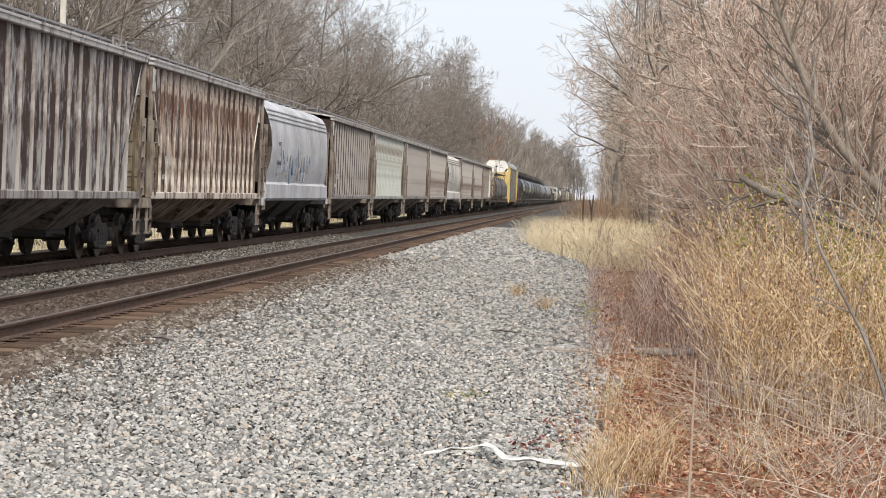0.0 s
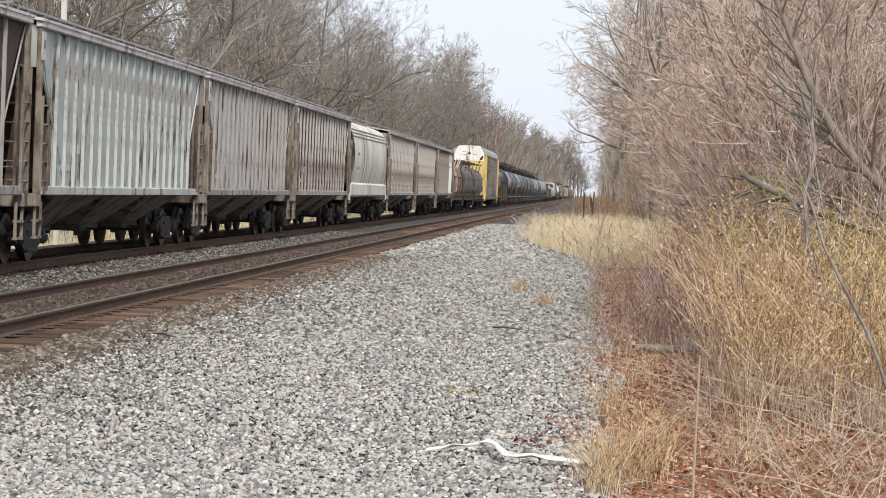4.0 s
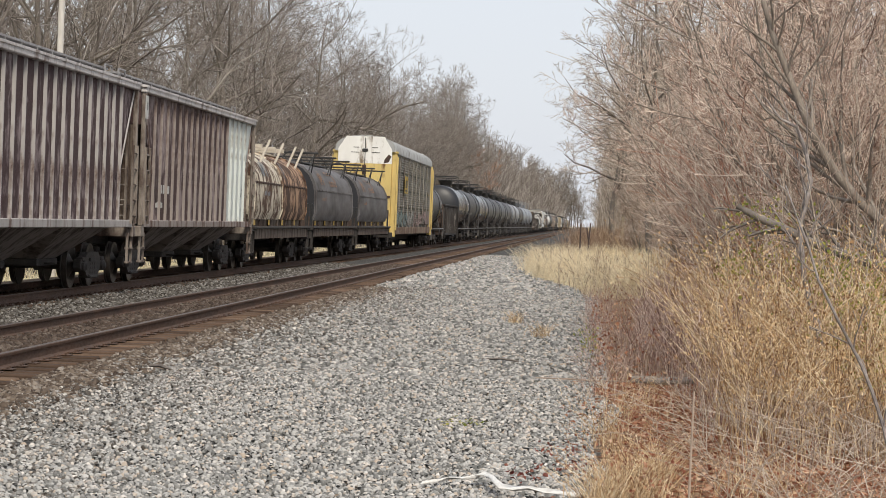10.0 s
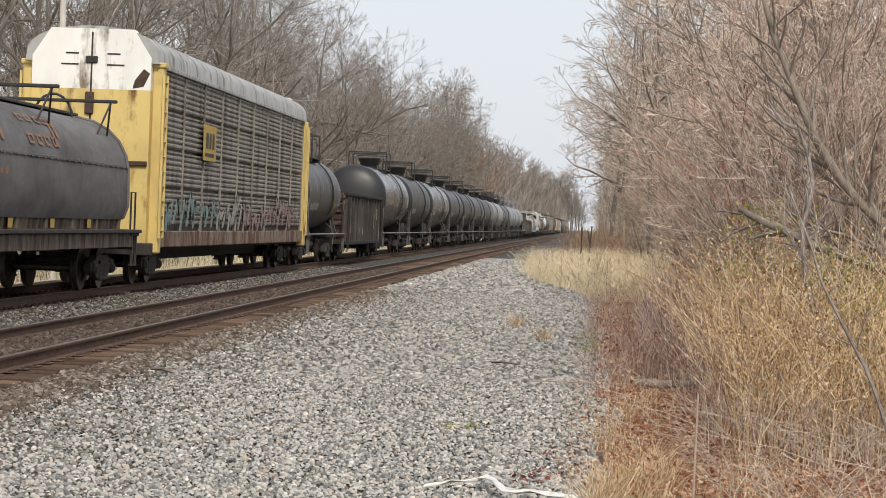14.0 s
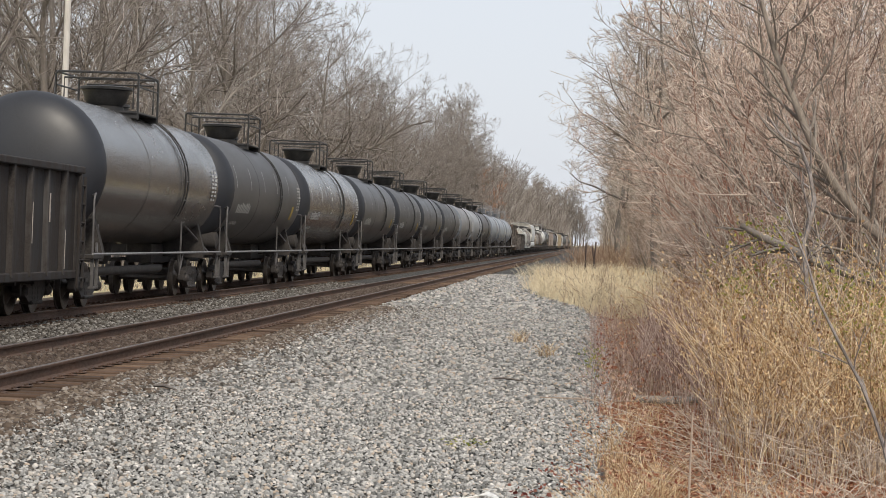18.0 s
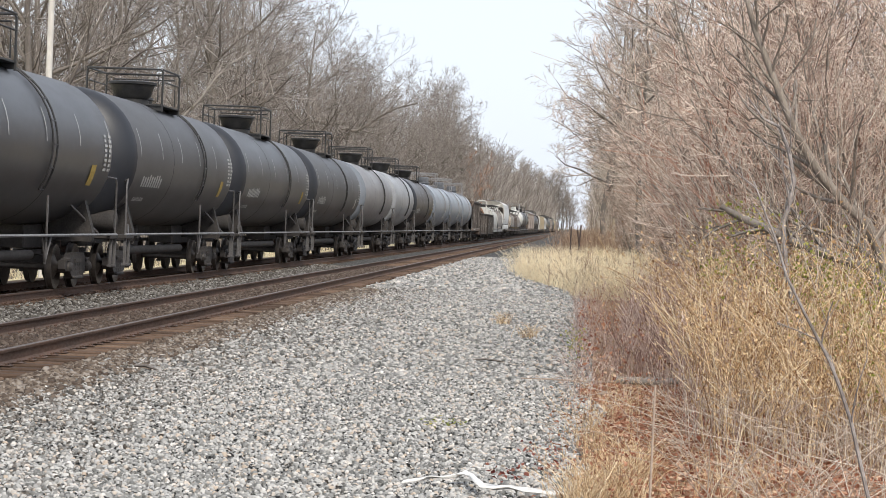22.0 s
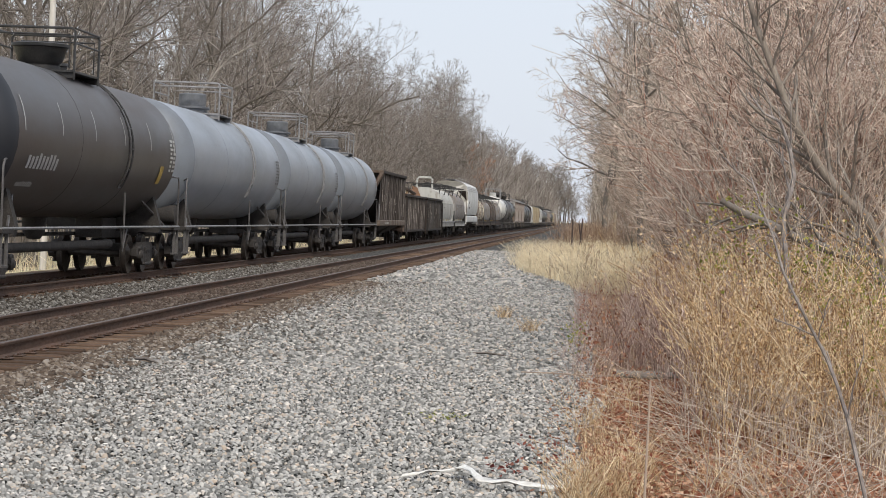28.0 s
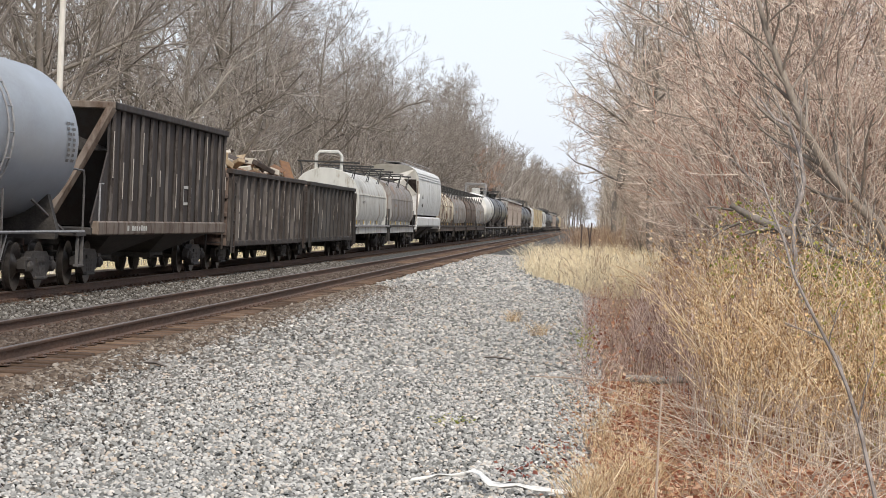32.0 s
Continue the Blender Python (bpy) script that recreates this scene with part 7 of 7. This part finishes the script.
stems("canes", M_CANE, "pale bare canes in the thicket", "canes", rng, spread(rng, 420, 1.6, 4.8, 18, 36), (1.4, 4.0), (0.003, 0.007), 0.30, 6, 5, 0.35, 0.003)
weeds = spread(rng, 420, 0.0, 0.6, 24, 58, 1.2)
stems("brush", M_MAUVE, "sparse weeds on the ballast edge", "weeds", rng, weeds, (0.15, 0.6), (0.002, 0.004), 0.4, 4, 3, 0.35, 0.002)


def single(name, label, category, mat, pts, radii, n=6, twigs=0, seed=1, reach=0.35):
    g = Geo().tube(pts, radii, n)
    tr = thing(name, label, category)
    part("stem", g, mat, tr, smooth=60)
    if twigs:
        r2 = np.random.default_rng(seed)
        P = np.array(pts, float)[None]
        C, RC, LC = sprout(r2, P, np.array(radii, float)[None], np.array([reach * 3]), twigs, 0.1, 45, 0.4, 5, 0.3, 0.14, 0.5, 0.4)
        b = Bulk().add(*tubes(C, np.maximum(RC, 0.002), 4))
        D, RD, LD = sprout(r2, C, RC, LC, 3, 0.2, 40, 0.5, 4, 0.3, 0.14, 0.6, 0.5)
        b.add(*tubes(D, np.maximum(RD, 0.0015), 3))
        put("twig_spray", b.mesh("twig_spray", mat), tr)["kind"] = "stuff"
    return tr


single("dry_stalk", "thin pale dry stalk standing near the viewer", "stalk", M_CANE, [(0.27, 5.8, -0.2), (0.277, 5.8, 0.4), (0.28, 5.8, 0.9), (0.283, 5.8, 1.25)], [0.0042, 0.004, 0.0036, 0.0025])
M_GREYCANE = plain("bark_pale_grey", (0.20, 0.17, 0.155), (0.46, 0.42, 0.40), 0.9, 0, 9, 0.5, 0.01)
single("bare_cane", "grey slanting bare cane close to the viewer", "cane", M_GREYCANE, [(1.25, 7.5, -0.1), (1.12, 7.5, 0.55), (0.99, 7.5, 1.04), (0.95, 7.5, 1.15), (0.91, 7.5, 1.24), (0.83, 7.5, 1.38), (0.76, 7.5, 1.51), (0.72, 7.5, 1.63), (0.68, 7.5, 1.72), (0.64, 7.5, 1.82)], [0.0078, 0.0072, 0.0064, 0.006, 0.0056, 0.005, 0.0044, 0.0036, 0.003, 0.0024], twigs=7, seed=4, reach=0.16)
single("leaning_trunk", "leaning grey-tan tree trunk in the thicket", "tree", M_BARK_R, [(3.5, 22.0, -0.2), (3.1, 22.0, 1.2), (2.83, 22.0, 1.8), (2.56, 22.0, 2.03), (2.33, 22.0, 2.3), (2.13, 22.0, 2.62), (1.98, 22.0, 2.94), (1.82, 22.0, 3.31), (1.68, 22.0, 3.63), (1.45, 22.0, 4.4)], [0.06, 0.056, 0.05, 0.047, 0.044, 0.041, 0.037, 0.032, 0.027, 0.016], 8, 24, 6, 0.8)
single("dark_limb", "dark mossy limb across the thicket", "branch", M_BARK, [(3.4, 21.2, 0.6), (2.72, 21.0, 1.38), (2.36, 21.0, 1.49), (2.05, 21.0, 1.59), (1.84, 21.0, 1.69), (1.55, 21.0, 1.80), (1.36, 21.0, 1.90)], [0.06, 0.05, 0.045, 0.042, 0.04, 0.036, 0.028], 7, 8, 8, 0.5)
single("pale_branch", "pale curved bare branch in the thicket", "branch", M_GREYCANE, [(2.2, 20.0, 0.3), (1.9, 20.0, 1.3), (1.85, 20.0, 1.76), (1.89, 20.0, 1.88), (1.93, 20.0, 2.13), (1.88, 20.0, 2.38), (1.79, 20.0, 2.60), (1.64, 20.0, 2.67), (1.5, 20, 2.85)], [0.028, 0.023, 0.02, 0.02, 0.019, 0.017, 0.014, 0.011, 0.007], 6, 12, 9, 0.5)
M_LIMBPALE = plain("bark_pale_limb", (0.28, 0.25, 0.22), (0.40, 0.365, 0.33), 0.95, 0, 5, 0.5, 0.02)
single("leaning_trunk", "pale leaning bare tree before the wood", "tree", M_LIMBPALE, [(-17.2, 85, -0.6), (-16.6, 85, 2.4), (-16.06, 85, 3.66), (-15.46, 85, 4.96), (-14.9, 85.3, 5.6), (-14.41, 85, 6.07), (-13.9, 84.8, 6.8), (-13.38, 85, 7.39), (-12.7, 85.2, 7.8), (-12.11, 85, 8.07)], [0.11, 0.09, 0.07, 0.06, 0.055, 0.05, 0.045, 0.04, 0.03, 0.02], 7, 26, 31, 1.5)
single("leaning_trunk", "low dark limb reaching out of the wood", "tree", M_BARK, [(-21.0, 150, -0.6), (-20.4, 150, 5.0), (-19.6, 150, 7.4), (-18.55, 150, 8.18), (-17.0, 150, 8.05), (-16.0, 150, 7.7), (-15.11, 150, 7.55), (-14.3, 150, 8.0), (-13.64, 150, 8.54), (-12.4, 150, 9.2), (-11.04, 150, 9.57)], [0.24, 0.2, 0.17, 0.14, 0.125, 0.115, 0.11, 0.1, 0.085, 0.065, 0.035], 7, 24, 32, 2.2)
single("fallen_log", "weathered grey-tan fallen log in the leaves", "log", M_LIMBPALE, [(0.55, 26.7, -0.12), (0.95, 26.5, -0.11), (1.35, 26.4, -0.08)], [0.04, 0.05, 0.035], 10)
single("stick", "dark broken stick lying on the ballast", "stick", M_BARK, [(-5.07, 26.23, -0.165), (-4.9, 26.0, -0.145), (-4.72, 25.73, -0.165)], [0.018, 0.022, 0.012], 6)
single("stick", "thin pale stick lying over the ballast edge", "stick", M_CANE, [(-0.55, 26.7, -0.15), (-0.23, 26.45, -0.13), (0.2, 26.3, -0.13), (0.6, 26.0, -0.1)], [0.008, 0.011, 0.012, 0.008], 6)
single("stick", "dark stick lying on the grey stones", "stick", M_BARK, [(-1.35, 30.1, -0.16), (-1.1, 30.0, -0.14), (-0.85, 29.9, -0.16)], [0.012, 0.018, 0.01], 6)
for x, y, lab in ((-1.30, 42.4, "small dry tan grass tuft on the ballast"), (-0.71, 37.4, "small straw-coloured tuft on the ballast")):
    c = np.array([x, y, -0.2]) + rng.normal(size=(60, 3)) * np.array([0.08, 0.15, 0])
    stems("grass_tuft", M_GOLD, lab, "grass tuft", rng, c, (0.12, 0.28), (0.003, 0.006), 0.6, 4)
for x, y in ((-0.36, 16.3), (-0.14, 18.2), (-0.05, 17.0)):
    leaves("red_weed", M_REDLEAF, "low red-leaved weed among the stones", "weed", rng, np.array([x, y, -0.14]) + rng.normal(size=(34, 3)) * np.array([0.10, 0.2, 0.02]), (0.025, 0.05), flat=0.5)
leaves("dry_leaves", M_LITTER, "brown leaves caught in the dry grass tufts", "leaves", rng, np.array([0.36, 15.1, 0.0]) + rng.normal(size=(420, 3)) * np.array([0.14, 0.5, 0.11]), (0.018, 0.04))
for x, y in ((0.02, 33.0), (0.12, 31.0)):
    leaves("green_weed", M_GREENLEAF, "small yellow-green weed at the ballast edge", "weed", rng, np.array([x, y, 0.05]) + rng.normal(size=(60, 3)) * np.array([0.08, 0.2, 0.13]), (0.025, 0.05))
leaves("moss_patch", M_GREENLEAF, "flat green-brown weed patch on the ballast", "weed", rng, np.array([-1.1, 20.5, -0.16]) + rng.normal(size=(70, 3)) * np.array([0.12, 0.22, 0.012]), (0.02, 0.045), flat=0.8)

# weathered posts, pole and discarded plastic strip
M_POST = plain("post_weathered", (0.42, 0.34, 0.24), (0.30, 0.24, 0.17), 0.9, 0, 6, 0.5, 0.02, stretch=(1, 1, 0.2))
M_POSTDARK = plain("post_dark", (0.12, 0.085, 0.075), (0.18, 0.13, 0.11), 0.9, 0, 6, 0.5, 0.02, stretch=(1, 1, 0.2))
M_POLE = plain("pole_pale_wood", (0.66, 0.63, 0.59), (0.54, 0.51, 0.47), 0.85, 0, 3, 0.4, 0.02, stretch=(1, 1, 0.15))
tagged(part("fence_post", Geo().lathe([(0.0, -0.5), (0.09, -0.5), (0.085, 2.2), (0.06, 2.27), (0.0, 2.28)], 2, (0, 0, 0), 10), M_POST, None, smooth=40, at=(1.88, 124.9, 0)), "pale weathered wooden fence post in brown weeds", "post")
for x, y, h, lean in ((-0.34, 100.0, 1.75, 0.5), (-0.02, 100.0, 1.8, 4), (0.2, 101.0, 1.6, -9)):
    ob = tagged(part("fence_post", Geo().lathe([(0.0, -0.5), (0.038, -0.5), (0.034, h), (0.0, h + 0.03)], 2, (0, 0, 0), 8), M_POSTDARK, None, smooth=40, at=(x, y, 0)), "dark thin fence post in the weeds", "post")
    ob.rotation_euler = (0, radians(lean), 0)
pole = thing("utility_pole", "tall pale wooden utility pole beyond the train", "utility pole", (-15.0, 62.8, -0.3))
part("shaft", Geo().lathe([(0.0, -0.9), (0.10, -0.9), (0.09, 6), (0.078, 13.5), (0.0, 13.55)], 2, (0, 0, 0), 14), M_POLE, pole, smooth=40)
part("crossarm", Geo().box(-1.2, 1.2, -0.06, 0.06, 12.7, 12.82, 0.01), M_POLE, pole)
for x in (-1.05, -0.55, 0.55, 1.05):
    part("insulator", Geo().lathe([(0.0, 0.0), (0.03, 0.0), (0.03, 0.08), (0.05, 0.1), (0.04, 0.18), (0.0, 0.19)], 2, (x, 0, 12.82), 10), M_GREYRAIL, pole, smooth=40)


def plastic_strip():
    """A crumpled white band: a ribbon with thickness, folded at a knot."""
    m, t, b = nodes_of("white_plastic", 0.45)
    f = noise_at(t, coords(t, "World"), 18, 4)
    t.links.new(blend(t, ramp(t, f, 0.35, 0.7), (0.82, 0.81, 0.78), (0.62, 0.60, 0.56)), b.inputs["Base Color"])
    add_bump(t, b, f, 0.5, 0.01)
    rows = [(-1.08, 15.6, -0.155, 0.018), (-0.98, 15.68, -0.14, 0.03), (-0.9, 15.77, -0.135, 0.033), (-0.8, 15.74, -0.13, 0.03), (-0.72, 15.8, -0.115, 0.036), (-0.66, 15.84, -0.095, 0.077), (-0.61, 15.62, -0.09, 0.108), (-0.57, 15.35, -0.09, 0.117), (-0.52, 15.18, -0.11, 0.09), (-0.43, 15.2, -0.125, 0.045), (-0.33, 15.24, -0.125, 0.042), (-0.22, 15.22, -0.13, 0.039), (-0.12, 15.22, -0.135, 0.042), (-0.02, 15.16, -0.14, 0.033), (0.04, 15.14, -0.145, 0.018)]
    g = Geo()
    r2 = random.Random(3)
    vs, fs = [], []
    for x, y, z, w in rows:
        for k in range(5):
            q = k / 4 - 0.5
            vs.append((x + q * 0.02, y + q * w * 1.7, z + 0.012 * math.sin(k * 2.1 + x * 14) + r2.uniform(-0.008, 0.008)))
    n = len(rows)
    for i in range(n - 1):
        for k in range(4):
            fs.append((i * 5 + k, (i + 1) * 5 + k, (i + 1) * 5 + k + 1, i * 5 + k + 1))
    ob = part("plastic_strip", Geo().add(vs, fs), m, None, smooth=70)
    ob.modifiers.new("thick", "SOLIDIFY").thickness = 0.006
    return tagged(ob, "crumpled white plastic strip lying on the ballast", "plastic strip")


plastic_strip()


def motions():
    times = [k * 2.0 for k in range(17)]
    for car, u0 in cars:
        walk(car, [(t, pose(TRACK_X, u0 - run(t), 0)) for t in times])
    # all wheels turn alike: one set of keys serves every wheelset
    first = wheelsets[0]
    walk(first, [(k / FPS, pose(0, 0, 0, math.degrees(run(k / FPS) / WHEEL_R))) for k in range(32 * FPS + 1)])
    keys = first.animation_data
    for ws in wheelsets[1:]:
        ws.rotation_mode = "QUATERNION"
        data = ws.animation_data_create()
        data.action = keys.action
        data.action_slot = keys.action_slot


motions()
